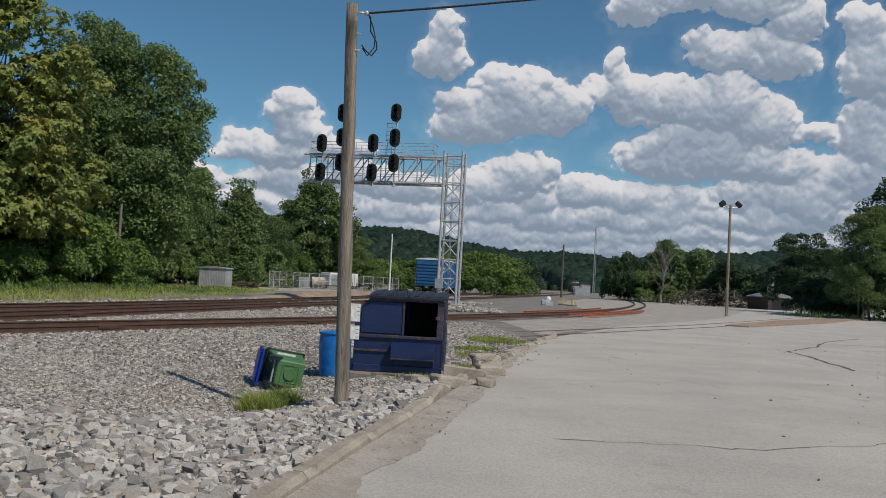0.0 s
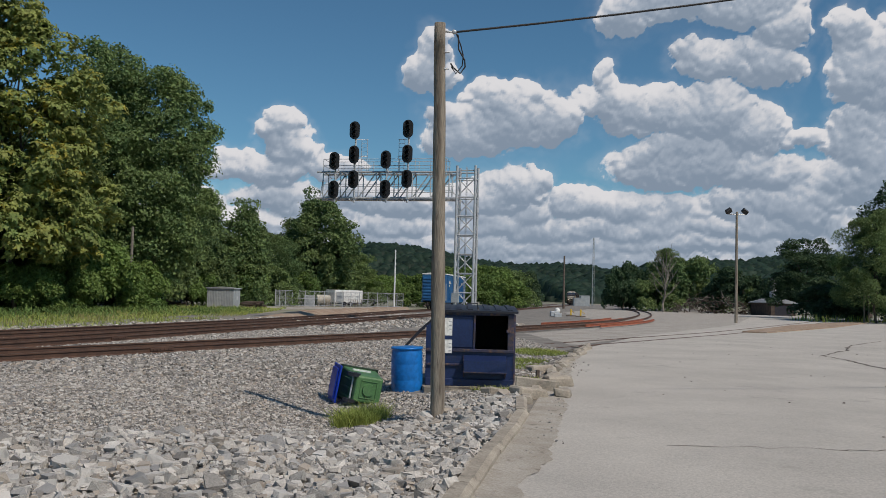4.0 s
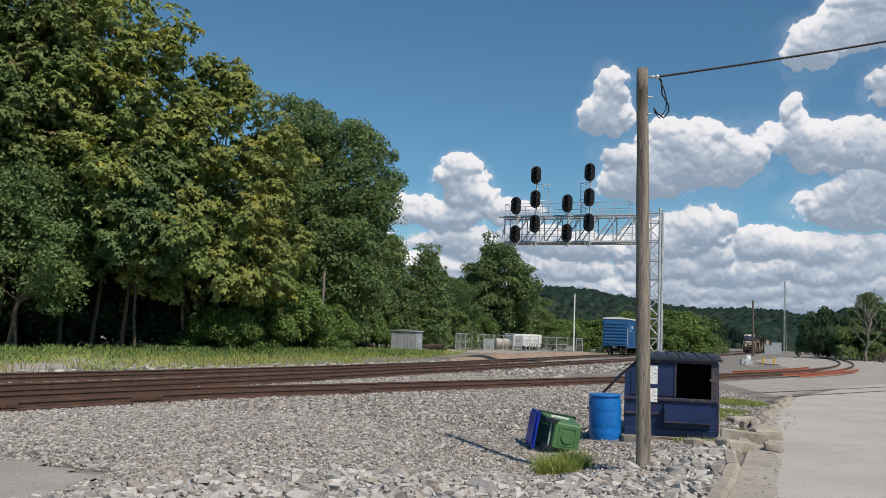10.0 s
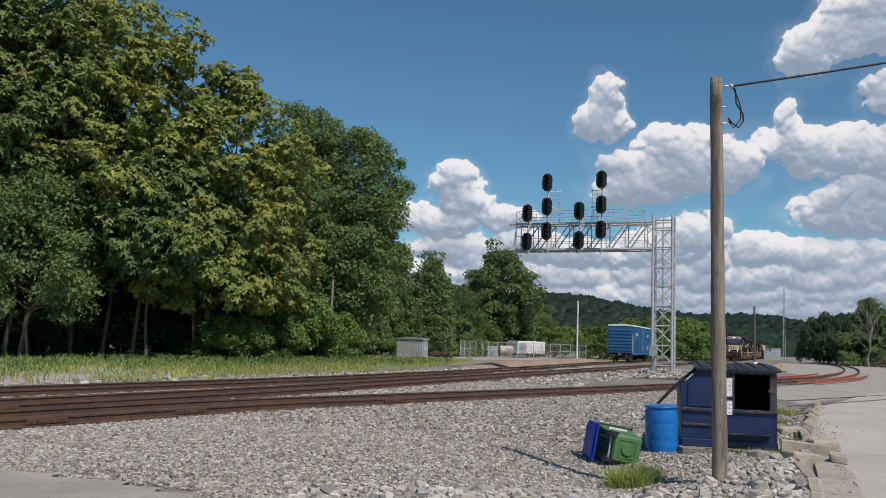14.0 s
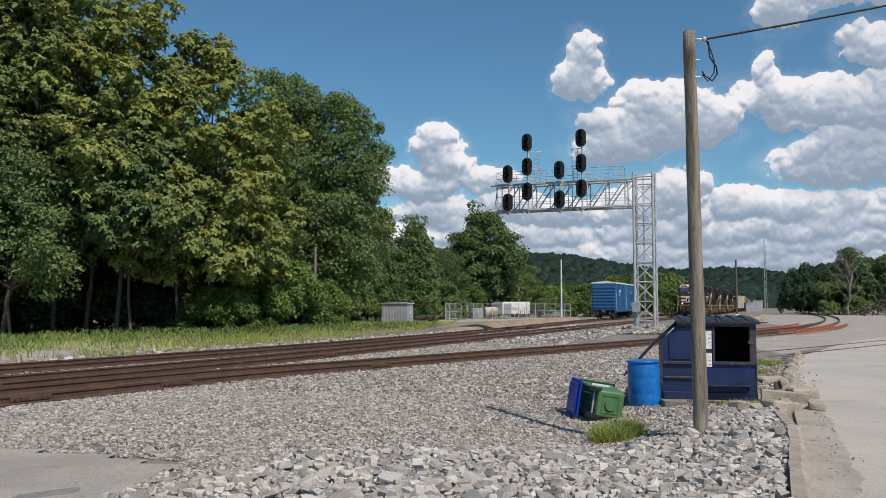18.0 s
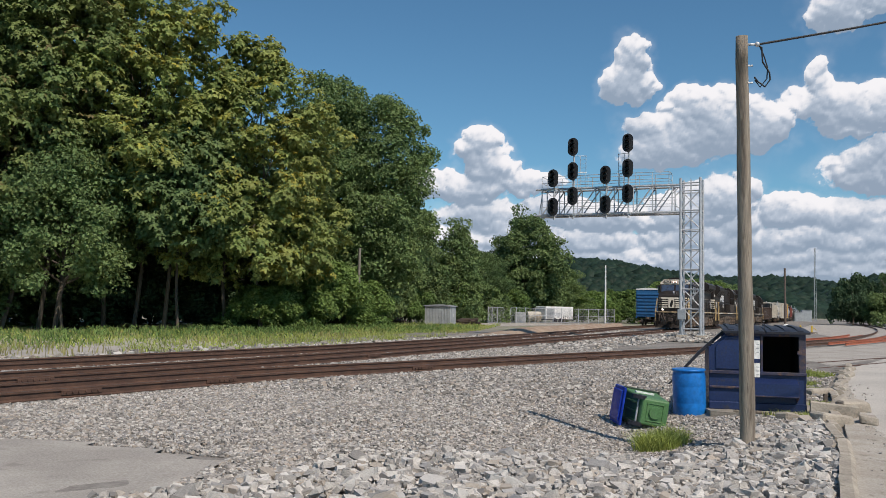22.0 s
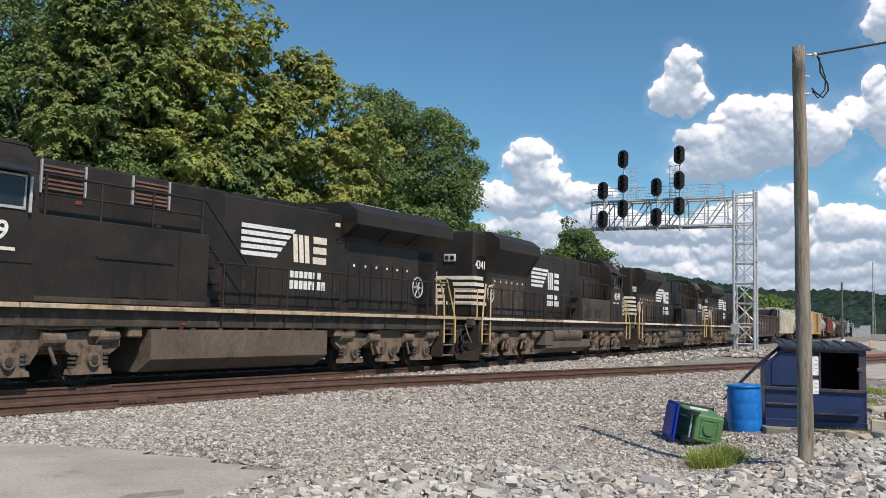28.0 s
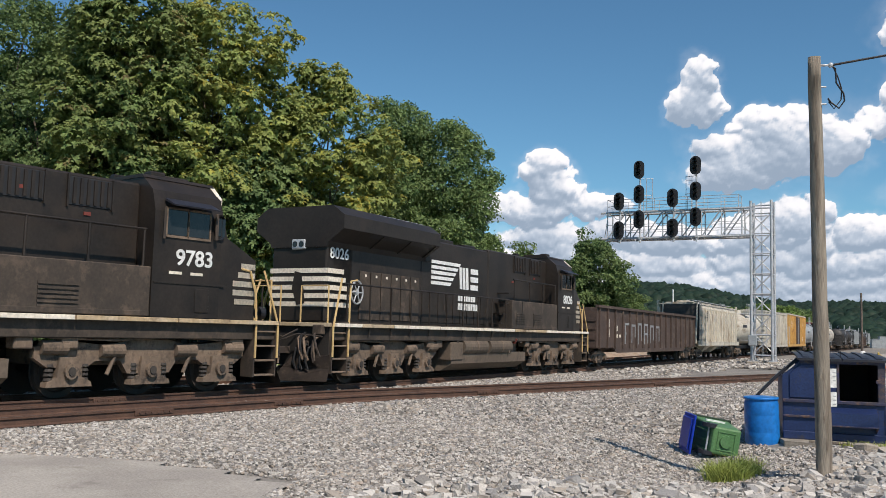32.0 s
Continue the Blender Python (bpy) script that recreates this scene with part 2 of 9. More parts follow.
M = {
    "ballast_bed": material("ballast_bed", (0.26, 0.238, 0.212), (0.17, 0.155, 0.137), 0.95, scale=0.5, fine=16, bump=1.0, dirt=(0.13, 0.115, 0.095), dirt_amount=0.10),
    "stone": material("stone", (0.40, 0.368, 0.330), (0.30, 0.275, 0.245), 0.92, scale=3, fine=30, bump=0.4, per_object=0.35, per_island=0.75, tones=((0.0, 0.12, (0.36, 0.30, 0.24)), (0.12, 0.28, (0.12, 0.11, 0.10)), (0.28, 0.40, (0.55, 0.52, 0.475)), (0.40, 0.48, (0.26, 0.255, 0.255)))),
    "rubble": material("rubble", (0.44, 0.41, 0.372), (0.33, 0.307, 0.278), 0.92, scale=5, fine=45, bump=0.5, per_object=0.3, per_island=0.45, tones=((0.0, 0.10, (0.37, 0.315, 0.255)), (0.10, 0.17, (0.17, 0.16, 0.15)), (0.17, 0.36, (0.58, 0.55, 0.51)), (0.36, 0.46, (0.28, 0.275, 0.27)))),
    "rough_ground": material("rough_ground", (0.30, 0.27, 0.22), (0.20, 0.20, 0.13), 0.95, scale=0.09, fine=5, bump=0.8, dirt=(0.12, 0.15, 0.05), dirt_amount=0.3),
    "asphalt": material("asphalt", (0.505, 0.468, 0.418), (0.43, 0.398, 0.356), 0.93, scale=0.35, fine=45, bump=0.5, bump_scale=70, dirt=(0.33, 0.305, 0.27), dirt_amount=0.07),
    "edge_dirt": material("edge_dirt", (0.345, 0.305, 0.252), (0.42, 0.382, 0.33), 0.95, scale=1.6, fine=40, bump=0.7, dirt=(0.20, 0.17, 0.135), dirt_amount=0.12),
    "fine_gravel": material("fine_gravel", (0.42, 0.385, 0.34), (0.33, 0.30, 0.265), 0.95, scale=0.7, fine=35, bump=0.9, dirt=(0.25, 0.225, 0.195), dirt_amount=0.1),
    "earth": material("earth", (0.38, 0.28, 0.20), (0.27, 0.185, 0.125), 0.95, scale=0.8, fine=20, bump=0.8, dirt=(0.42, 0.37, 0.31), dirt_amount=0.2),
    "concrete": material("concrete", (0.42, 0.368, 0.30), (0.31, 0.268, 0.215), 0.9, scale=1.5, fine=35, bump=0.5, dirt=(0.18, 0.155, 0.125), dirt_amount=0.12, per_object=0.25),
    "rail": material("rail", (0.130, 0.070, 0.046), (0.090, 0.050, 0.036), 0.75, metal=0.2, scale=3, fine=40, bump=0.3),
    "rail_top": material("rail_top", (0.17, 0.115, 0.09), (0.13, 0.085, 0.065), 0.5, metal=0.5, scale=3, fine=40),
    "red_rail": material("red_rail", (0.38, 0.115, 0.055), (0.27, 0.08, 0.045), 0.8, scale=3, fine=30, bump=0.3),
    "tie": material("tie", (0.10, 0.075, 0.06), (0.15, 0.12, 0.10), 0.9, scale=4, fine=40, bump=0.6, per_object=0.4),
    "old_wood": material("old_wood", (0.31, 0.265, 0.21), (0.185, 0.152, 0.118), 0.9, scale=9, fine=70, streak=0.05, bump=1.0, spread=0.09, dirt=(0.11, 0.085, 0.065), dirt_amount=0.14),
    "galvanised": material("galvanised", (0.55, 0.56, 0.57), (0.43, 0.44, 0.46), 0.5, metal=0.35, scale=3, fine=25),
    "signal_black": material("signal_black", (0.012, 0.012, 0.014), (0.02, 0.02, 0.022), 0.55, scale=3),
    "glass_dark": material("glass_dark", (0.02, 0.022, 0.025), (0.012, 0.013, 0.015), 0.08, scale=2),
    "navy": material("navy", (0.010, 0.022, 0.078), (0.013, 0.029, 0.100), 0.45, scale=2.2, fine=30, bump=0.15, dirt=(0.042, 0.038, 0.05), dirt_amount=0.14),
    "navy_worn": material("navy_worn", (0.022, 0.028, 0.085), (0.045, 0.038, 0.05), 0.6, scale=3, fine=30, bump=0.3, dirt=(0.13, 0.075, 0.05), dirt_amount=0.28),
    "navy_inside": material("navy_inside", (0.016, 0.015, 0.02), (0.03, 0.022, 0.018), 0.8, scale=3, fine=20),
    "lid_black": material("lid_black", (0.016, 0.016, 0.023), (0.024, 0.024, 0.032), 0.5, scale=3, fine=20),
    "barrel_blue": material("barrel_blue", (0.008, 0.155, 0.50), (0.009, 0.17, 0.53), 0.36, scale=1.5, fine=12),
    "bin_blue": material("bin_blue", (0.006, 0.035, 0.38), (0.008, 0.045, 0.42), 0.42, scale=2, fine=30),
    "bin_green": material("bin_green", (0.070, 0.170, 0.060), (0.085, 0.195, 0.070), 0.5, scale=2, fine=30, dirt=(0.10, 0.14, 0.09), dirt_amount=0.12),
    "bin_dark": material("bin_dark", (0.012, 0.03, 0.016), (0.02, 0.04, 0.022), 0.55, scale=2),
    "white": material("white", (0.78, 0.78, 0.76), (0.66, 0.66, 0.64), 0.6, scale=2, fine=20),
    "yellow": material("yellow", (0.62, 0.42, 0.05), (0.5, 0.33, 0.04), 0.6, scale=2),
    "cable": material("cable", (0.015, 0.015, 0.017), rough=0.6),
    "boxcar_blue": material("boxcar_blue", (0.013, 0.098, 0.25), (0.018, 0.118, 0.28), 0.55, scale=0.8, fine=10, dirt=(0.07, 0.10, 0.14), dirt_amount=0.12),
    "loco_black": material("loco_black", (0.0180, 0.0148, 0.0130), (0.031, 0.0245, 0.0203), 0.48, spec=0.28, scale=0.7, fine=14, dirt=(0.033, 0.025, 0.020), dirt_amount=0.24),
    "loco_dusty": material("loco_dusty", (0.058, 0.043, 0.032), (0.036, 0.028, 0.022), 0.75, scale=0.9, fine=14, dirt=(0.10, 0.072, 0.052), dirt_amount=0.25),
    "truck_steel": material("truck_steel", (0.195, 0.140, 0.100), (0.125, 0.091, 0.066), 0.85, scale=1.5, fine=16, bump=0.3, dirt=(0.045, 0.035, 0.028), dirt_amount=0.2),
    "plow": material("plow", (0.058, 0.042, 0.033), (0.034, 0.026, 0.022), 0.8, scale=2, fine=16, bump=0.2, dirt=(0.10, 0.075, 0.055), dirt_amount=0.15),
    "underframe": material("underframe", (0.014, 0.012, 0.011), (0.022, 0.018, 0.015), 0.85, scale=2, fine=16),
    # windscreens: part-metal blue base imitates a strong sky reflection
    "sky_tint_glass": material("sky_tint_glass", (0.13, 0.16, 0.21), (0.09, 0.115, 0.16), 0.07, metal=0.55, scale=1.2),
    "tank_steel": material("tank_steel", (0.130, 0.098, 0.072), (0.098, 0.074, 0.055), 0.8, scale=0.6, fine=10, dirt=(0.05, 0.04, 0.032), dirt_amount=0.15),
    "wheel": material("wheel", (0.05, 0.042, 0.036), (0.035, 0.03, 0.027), 0.8, scale=3),
    "loco_white": material("loco_white", (0.78, 0.71, 0.60), (0.68, 0.60, 0.49), 0.6, scale=1.2, fine=14, dirt=(0.50, 0.42, 0.32), dirt_amount=0.06),
    "sill_tan": material("sill_tan", (0.42, 0.30, 0.17), (0.50, 0.40, 0.28), 0.7, scale=0.8, fine=14, dirt=(0.16, 0.11, 0.07), dirt_amount=0.25),
    "handrail": material("handrail", (0.62, 0.43, 0.19), (0.50, 0.34, 0.15), 0.6, scale=2),
    "louver": material("louver", (0.20, 0.095, 0.06), (0.13, 0.06, 0.04), 0.7, scale=4),
    "brown_car": material("brown_car", (0.078, 0.050, 0.039), (0.055, 0.037, 0.030), 0.8, scale=0.8, fine=12, dirt=(0.12, 0.085, 0.065), dirt_amount=0.2),
    "cream_car": material("cream_car", (0.56, 0.52, 0.44), (0.46, 0.42, 0.35), 0.7, scale=0.6, fine=10, streak=0.2, dirt=(0.27, 0.22, 0.16), dirt_amount=0.25),
    "orange_car": material("orange_car", (0.55, 0.33, 0.10), (0.47, 0.27, 0.08), 0.65, scale=0.8, fine=12, dirt=(0.3, 0.18, 0.07), dirt_amount=0.15),
    "red_car": material("red_car", (0.22, 0.06, 0.045), (0.16, 0.045, 0.035), 0.7, scale=0.8, fine=12),
    "black_car": material("black_car", (0.025, 0.024, 0.024), (0.04, 0.037, 0.035), 0.6, scale=0.8, fine=12),
    "grey_metal": material("grey_metal", (0.38, 0.40, 0.41), (0.31, 0.33, 0.34), 0.55, metal=0.2, scale=1, fine=20),
    "dark_brush": material("dark_brush", (0.085, 0.06, 0.045), (0.05, 0.037, 0.03), 0.9, scale=2),
    "bark": material("bark", (0.11, 0.088, 0.068), (0.065, 0.053, 0.042), 0.95, scale=3, fine=20, bump=0.8, streak=0.3),
    "pale_bark": material("pale_bark", (0.25, 0.225, 0.19), (0.17, 0.15, 0.125), 0.9, scale=3, fine=20, bump=0.5, streak=0.3),
    "leaf_green": leafy("leaf_green", (0.195, 0.260, 0.094), (0.112, 0.182, 0.070)),
    "leaf_deep": leafy("leaf_deep", (0.080, 0.128, 0.060), (0.056, 0.100, 0.050)),
    "leaf_yellow": leafy("leaf_yellow", (0.36, 0.38, 0.108), (0.205, 0.28, 0.086)),
    "leaf_tip": leafy("leaf_tip", (0.42, 0.345, 0.065), (0.34, 0.355, 0.070)),
    "leaf_brown": leafy("leaf_brown", (0.20, 0.150, 0.065), (0.17, 0.165, 0.06)),
    "leaf_turning": leafy("leaf_turning", (0.215, 0.245, 0.080), (0.13, 0.19, 0.062)),
    "leaf_bright": leafy("leaf_bright", (0.185, 0.265, 0.070), (0.125, 0.205, 0.058)),
    "grass": leafy("grass", (0.40, 0.43, 0.105), (0.25, 0.32, 0.080)),
    "dry_grass": leafy("dry_grass", (0.40, 0.35, 0.15), (0.28, 0.28, 0.10)),
    # hill colours carry the bluish tint of distant air, painted in
    "hill_aerial_green": material("hill_aerial_green", (0.022, 0.042, 0.030), (0.016, 0.033, 0.026), 0.95, scale=0.03, fine=0.4, bump=0.3),
    "hill_aerial_leaf": leafy("hill_aerial_leaf", (0.030, 0.058, 0.036), (0.020, 0.043, 0.030)),
    "headlight": material("headlight", (1.0, 0.86, 0.72), (1.0, 0.84, 0.70), 0.3, bright=3.0),
    "marker_red": material("marker_red", (0.22, 0.045, 0.03), rough=0.5),
    "roof_grey": material("roof_grey", (0.30, 0.31, 0.32), (0.24, 0.25, 0.26), 0.7, scale=1),
}


# ---- mesh tools ----
def mesh_of(bm, name, *mats, smooth=False):
    me = bpy.data.meshes.new(name)
    bm.to_mesh(me)
    bm.free()
    for m in mats:
        me.materials.append(M[m])
    if smooth:
        me.polygons.foreach_set("use_smooth", [True] * len(me.polygons))
    return me


def part(name, bm, mat, parent=None, label="", smooth=False, at=None):
    """Links a bmesh as one mesh object under a thing."""
    mats = mat if isinstance(mat, tuple) else (mat,)
    ob = new(name, mesh_of(bm, name, *mats, smooth=smooth) if isinstance(bm, bmesh.types.BMesh) else bm)
    if parent is not None:
        ob.parent = parent
    if at is not None:
        ob.matrix_basis = at
    if label:
        ob["label"] = label
    return ob


def thing(name, m=None, label="", category="", group="", kind=""):
    ob = new(name)
    ob.empty_display_size = 0.2
    if m is not None:
        ob.matrix_basis = m
    return tagged(ob, label, category, group, kind)


def B():
    return bmesh.new()


def box(bm, x0, y0, z0, x1, y1, z1, bev=0.0, mi=0):
    r = bmesh.ops.create_cube(bm, size=1.0)
    vs = r["verts"]
    bmesh.ops.scale(bm, verts=vs, vec=(abs(x1 - x0), abs(y1 - y0), abs(z1 - z0)))
    bmesh.ops.translate(bm, verts=vs, vec=((x0 + x1) / 2, (y0 + y1) / 2, (z0 + z1) / 2))
    fs = list({f for v in vs for f in v.link_faces})
    if bev:
        es = list({e for v in vs for e in v.link_edges})
        r = bmesh.ops.bevel(bm, geom=es, offset=bev, segments=1, affect="EDGES", profile=0.5)
        fs = r["faces"]
    if mi:
        for f in fs:
            f.material_index = mi
    return bm


def tube(bm, a, b, r0, r1=None, seg=8, caps=True):
    """A straight round bar from a to b."""
    a, b = Vector(a), Vector(b)
    r1 = r0 if r1 is None else r1
    d = b - a
    q = d.to_track_quat("Z", "Y").to_matrix()
    rings = []
    for p, r in ((a, r0), (b, r1)):
        rings.append([bm.verts.new(p + q @ Vector((r * math.cos(2 * math.pi * k / seg), r * math.sin(2 * math.pi * k / seg), 0))) for k in range(seg)])
    for k in range(seg):
        bm.faces.new((rings[0][k], rings[0][(k + 1) % seg], rings[1][(k + 1) % seg], rings[1][k]))
    if caps:
        bm.faces.new(rings[0][::-1])
        bm.faces.new(rings[1])
    return bm


def pipe(bm, pts, r, seg=6):
    """A bent round bar through the points."""
    pts = [Vector(p) for p in pts]
    rings = []
    for i, p in enumerate(pts):
        d = (pts[min(i + 1, len(pts) - 1)] - pts[max(i - 1, 0)])
        q = d.to_track_quat("Z", "Y").to_matrix()
        rings.append([bm.verts.new(p + q @ Vector((r * math.cos(2 * math.pi * k / seg), r * math.sin(2 * math.pi * k / seg), 0))) for k in range(seg)])
    for i in range(len(rings) - 1):
        a, b = rings[i], rings[i + 1]
        sh = min(range(seg), key=lambda s: sum((a[k].co - b[(k + s) % seg].co).length for k in range(seg)))
        for k in range(seg):
            bm.faces.new((a[k], a[(k + 1) % seg], b[(k + 1 + sh) % seg], b[(k + sh) % seg]))
    bm.faces.new(rings[0][::-1])
    bm.faces.new(rings[-1])
    return bm


def prism(bm, outline, axis, lo, hi, mi=0):
    """Extrudes an outline of 2D points along x, y or z."""
    def p3(u, v, w):
        return {"x": (w, u, v), "y": (u, w, v), "z": (u, v, w)}[axis]
    a = [bm.verts.new(p3(u, v, lo)) for u, v in outline]
    b = [bm.verts.new(p3(u, v, hi)) for u, v in outline]
    n = len(outline)
    fs = [bm.faces.new((a[i], a[(i + 1) % n], b[(i + 1) % n], b[i])) for i in range(n)]
    fs += [bm.faces.new(a[::-1]), bm.faces.new(b)]
    bmesh.ops.recalc_face_normals(bm, faces=fs)
    for f in fs:
        f.material_index = mi
    return bm


def lathe(bm, prof, seg=24, mi=0):
    """Turns (radius, height) points round z."""
    rings = [[bm.verts.new((r * math.cos(2 * math.pi * k / seg), r * math.sin(2 * math.pi * k / seg), z)) for k in range(seg)] for r, z in prof]
    for a, b in zip(rings, rings[1:]):
        for k in range(seg):
            bm.faces.new((a[k], a[(k + 1) % seg], b[(k + 1) % seg], b[k])).material_index = mi
    bm.faces.new(rings[0][::-1])
    bm.faces.new(rings[-1])
    return bm


def from_arrays(name, verts, faces, *mats):
    """A mesh from numpy arrays of triangles or quads."""
    me = bpy.data.meshes.new(name)
    k = faces.shape[1]
    me.vertices.add(len(verts))
    me.vertices.foreach_set("co", np.ascontiguousarray(verts, dtype=np.float32).ravel())
    me.loops.add(faces.size)
    me.loops.foreach_set("vertex_index", np.ascontiguousarray(faces, dtype=np.int32).ravel())
    me.polygons.add(len(faces))
    me.polygons.foreach_set("loop_start", np.arange(0, faces.size, k, dtype=np.int32))
    me.update(calc_edges=True)
    me.validate()
    me.shade_flat()
    for m in mats:
        me.materials.append(M[m])
    return me


# ---- the two tracks ----
def main_x(y):
    x = -8.55 + 0.2825 * (y - 32.7) + float(np.interp(y, (32.7, 75, 120, 200, 250, 300, 361, 600), (0, 0.6, 1.4, 2.4, 2.8, 2.4, 0.8, -4)))
    if y < 32.7:
        d = 32.7 - max(y, 4.0)
        x -= 0.0045 * d * d
        if y < 4.0:
            x -= 0.0045 * 2 * 28.7 * (4.0 - y)
    return x


MAIN = [Vector((main_x(y), y, 0)) for y in np.linspace(-120, 700, 821)]
MAIN_S = np.concatenate([[0], np.cumsum([(b - a).length for a, b in zip(MAIN, MAIN[1:])])])
SIDING = [Vector(p) for p in ((-24.0, -14.0, 0), (-17.2, 3.0, 0), (-14.4, 9.6, 0), (-12.4, 14.2, 0), (-9.65, 20.2, 0), (-7.1, 24.2, 0), (-3.3, 30.2, 0),
                              (1.2, 37.2, 0), (7.5, 47.5, 0), (13.5, 58.0, 0), (20.0, 71.0, 0))]


def smooth_line(pts, step=1.0):
    out = []
    for i in range(len(pts) - 1):
        p0, p1, p2, p3 = pts[max(i - 1, 0)], pts[i], pts[i + 1], pts[min(i + 2, len(pts) - 1)]
        n = max(2, int((p2 - p1).length / step))
        for k in range(n):
            t = k / n
            out.append(0.5 * ((2 * p1) + (p2 - p0) * t + (2 * p0 - 5 * p1 + 4 * p2 - p3) * t * t + (3 * p1 - p0 - 3 * p2 + p3) * t ** 3))
    out.append(pts[-1])
    return out


def main_at(s):
    """The place and heading on the main track, s metres from its start."""
    k = int(np.clip(np.searchsorted(MAIN_S, s) - 1, 0, len(MAIN) - 2))
    d = (MAIN[k + 1] - MAIN[k]).normalized()
    return MAIN[k] + d * (s - MAIN_S[k]), d


def s_of_y(y):
    return float(np.interp(y, [p.y for p in MAIN], MAIN_S))



# ---- ground ----
RNG = np.random.default_rng(7)
KERB = [(-3.6, -4.5), (-2.35, 0.0), (-1.35, 3.4), (-0.5, 6.5), (0.02, 8.6), (0.57, 10.35), (1.65, 14.4), (2.9, 18.9), (4.45, 24.0), (6.15, 29.2), (7.3, 32.4)]


def kerb_x(y):
    return float(np.interp(y, [p[1] for p in KERB], [p[0] for p in KERB]))


def slab(name, outline, z0, z1, mat, label, category="", kind="structure"):
    bm = prism(B(), outline, "z", z0, z1)
    return tagged(part(name, bm, mat), label, category, kind=kind)


def sheet(name, x0, x1, y0, y1, step, height, mat, label, inside=None):
    """An uneven sheet of ground on a grid."""
    xs, ys = np.arange(x0, x1 + step / 2, step), np.arange(y0, y1 + step / 2, step)
    X, Y = np.meshgrid(xs, ys)
    Z = np.array([[height(x, y) for x in xs] for y in ys])
    idx = np.arange(X.size).reshape(X.shape)
    quads = np.stack([idx[:-1, :-1], idx[:-1, 1:], idx[1:, 1:], idx[1:, :-1]], -1).reshape(-1, 4)
    if inside is not None:
        cx = (X[:-1, :-1] + step / 2).ravel()
        cy = (Y[:-1, :-1] + step / 2).ravel()
        quads = quads[[bool(inside(a, b)) for a, b in zip(cx, cy)]]
    me = from_arrays(name, np.stack([X.ravel(), Y.ravel(), Z.ravel()], 1), quads, mat)
    me.polygons.foreach_set("use_smooth", [True] * len(me.polygons))
    return tagged(part(name, me, mat), label, "ground", kind="structure")


def bumpy(x, y, a=0.02, s=1.0):
    return a * noise.noise((x * s, y * s, 0.3)) + 0.4 * a * noise.noise((x * 3.1 * s, y * 3.1 * s, 4.2))


def in_riprap(x, y):
    top = float(np.interp(x, [-6.5, -5.0, -4.3, -2.6, -1.4, 0.3, 1.2, 1.9], [7.2, 9.3, 10.3, 10.8, 11.2, 13.6, 14.6, 15.4]))
    return y < top + 0.5 * noise.noise((x * 1.3, y, 0)) and x < kerb_x(y) - 0.03


def dip(x, y):
    """The shallow hollow in which the bin and the barrel lie."""
    return -0.33 * math.exp(-((x + 1.5) / (1.8 if x < -1.5 else 1.35)) ** 2 - ((y - 14.2) / 3.6) ** 2)


def spur_off(y):
    """How far the second track lies beyond the main line, along x."""
    return float(np.interp(y, (-20, 8, 25, 36, 50, 70, 95, 110), (4.6, 4.4, 3.9, 3.2, 3.3, 4.4, 6.4, 6.9)))


HOLLOW = [(-4.6, 9.5), (-4.6, 18.6), (0.9, 18.6), (0.9, 13.0), (0.2, 9.5), (-4.598, 9.5)]
slab("ground", [(-2600, -600), (-4.6, -600)] + HOLLOW + [(-4.598, -600), (2600, -600), (2600, 3600), (-2600, 3600)], -1.2, -0.10, "rough_ground", "earth and scrub ground reaching to the hills", "ground")
slab("yard_gravel", [(-90, -40), (-4.6, -5.4)] + HOLLOW + [(-4.598, -5.4), (-3.7, -5), (7.2, 32.4), (60, 100), (140, 420), (80, 420), (24, 150), (-2, 90), (-13.5, 66), (-15, 50), (-15.5, 36), (-17, 24), (-24, 8)],
     -0.4, -0.03, "ballast_bed", "grey crushed-stone bed of the railway yard", "gravel")
slab("parking_lot", [(kerb_x(y) + 0.13, y) for y in np.linspace(-30, 32.4, 30)] + [(13, 44), (30, 72), (52, 118), (62, 150), (130, 150), (160, 40), (60, -30)],
     -0.3, -0.012, "asphalt", "weathered pale asphalt car park with cracks", "pavement")
slab("yard_surface", [(3.4, 36.8), (6.6, 32.6), (13, 44), (30, 72), (52, 118), (62, 150), (80, 185), (46, 185), (36, 150), (26, 120), (19.5, 76), (15.2, 58), (9.3, 48), (5.4, 41)], -0.3, -0.018, "fine_gravel", "pale beige compacted yard surface between track and car park", "gravel")
sheet("gravel_field", -26, 8, 2, 48, 0.4, lambda x, y: dip(x, y) - 0.05 * in_riprap(x, y) + bumpy(x, y, 0.035, 0.6), "ballast_bed", "grey crushed-stone ground beside the tracks",
      lambda x, y: x < kerb_x(y) - 0.35 and x > main_x(y) - spur_off(y) - 1.9 + 0.3 * noise.noise((y * 0.4, 2, 0)))
slab("access_road", [(-60, 22), (-19.5, 24.5), (-18.2, 33), (-17.5, 37), (-19, 44), (-60, 34)], -0.3, -0.055, "fine_gravel", "pale gravel apron behind the tracks", "gravel")
slab("yard_road", [(-60, 60), (-24, 68), (-16, 74), (-9, 100), (3.5, 128), (3.5, 137), (-14, 116), (-20, 96), (-24, 78), (-60, 72)], -0.3, -0.045, "fine_gravel", "pale gravel lane beside the fenced compound", "gravel")
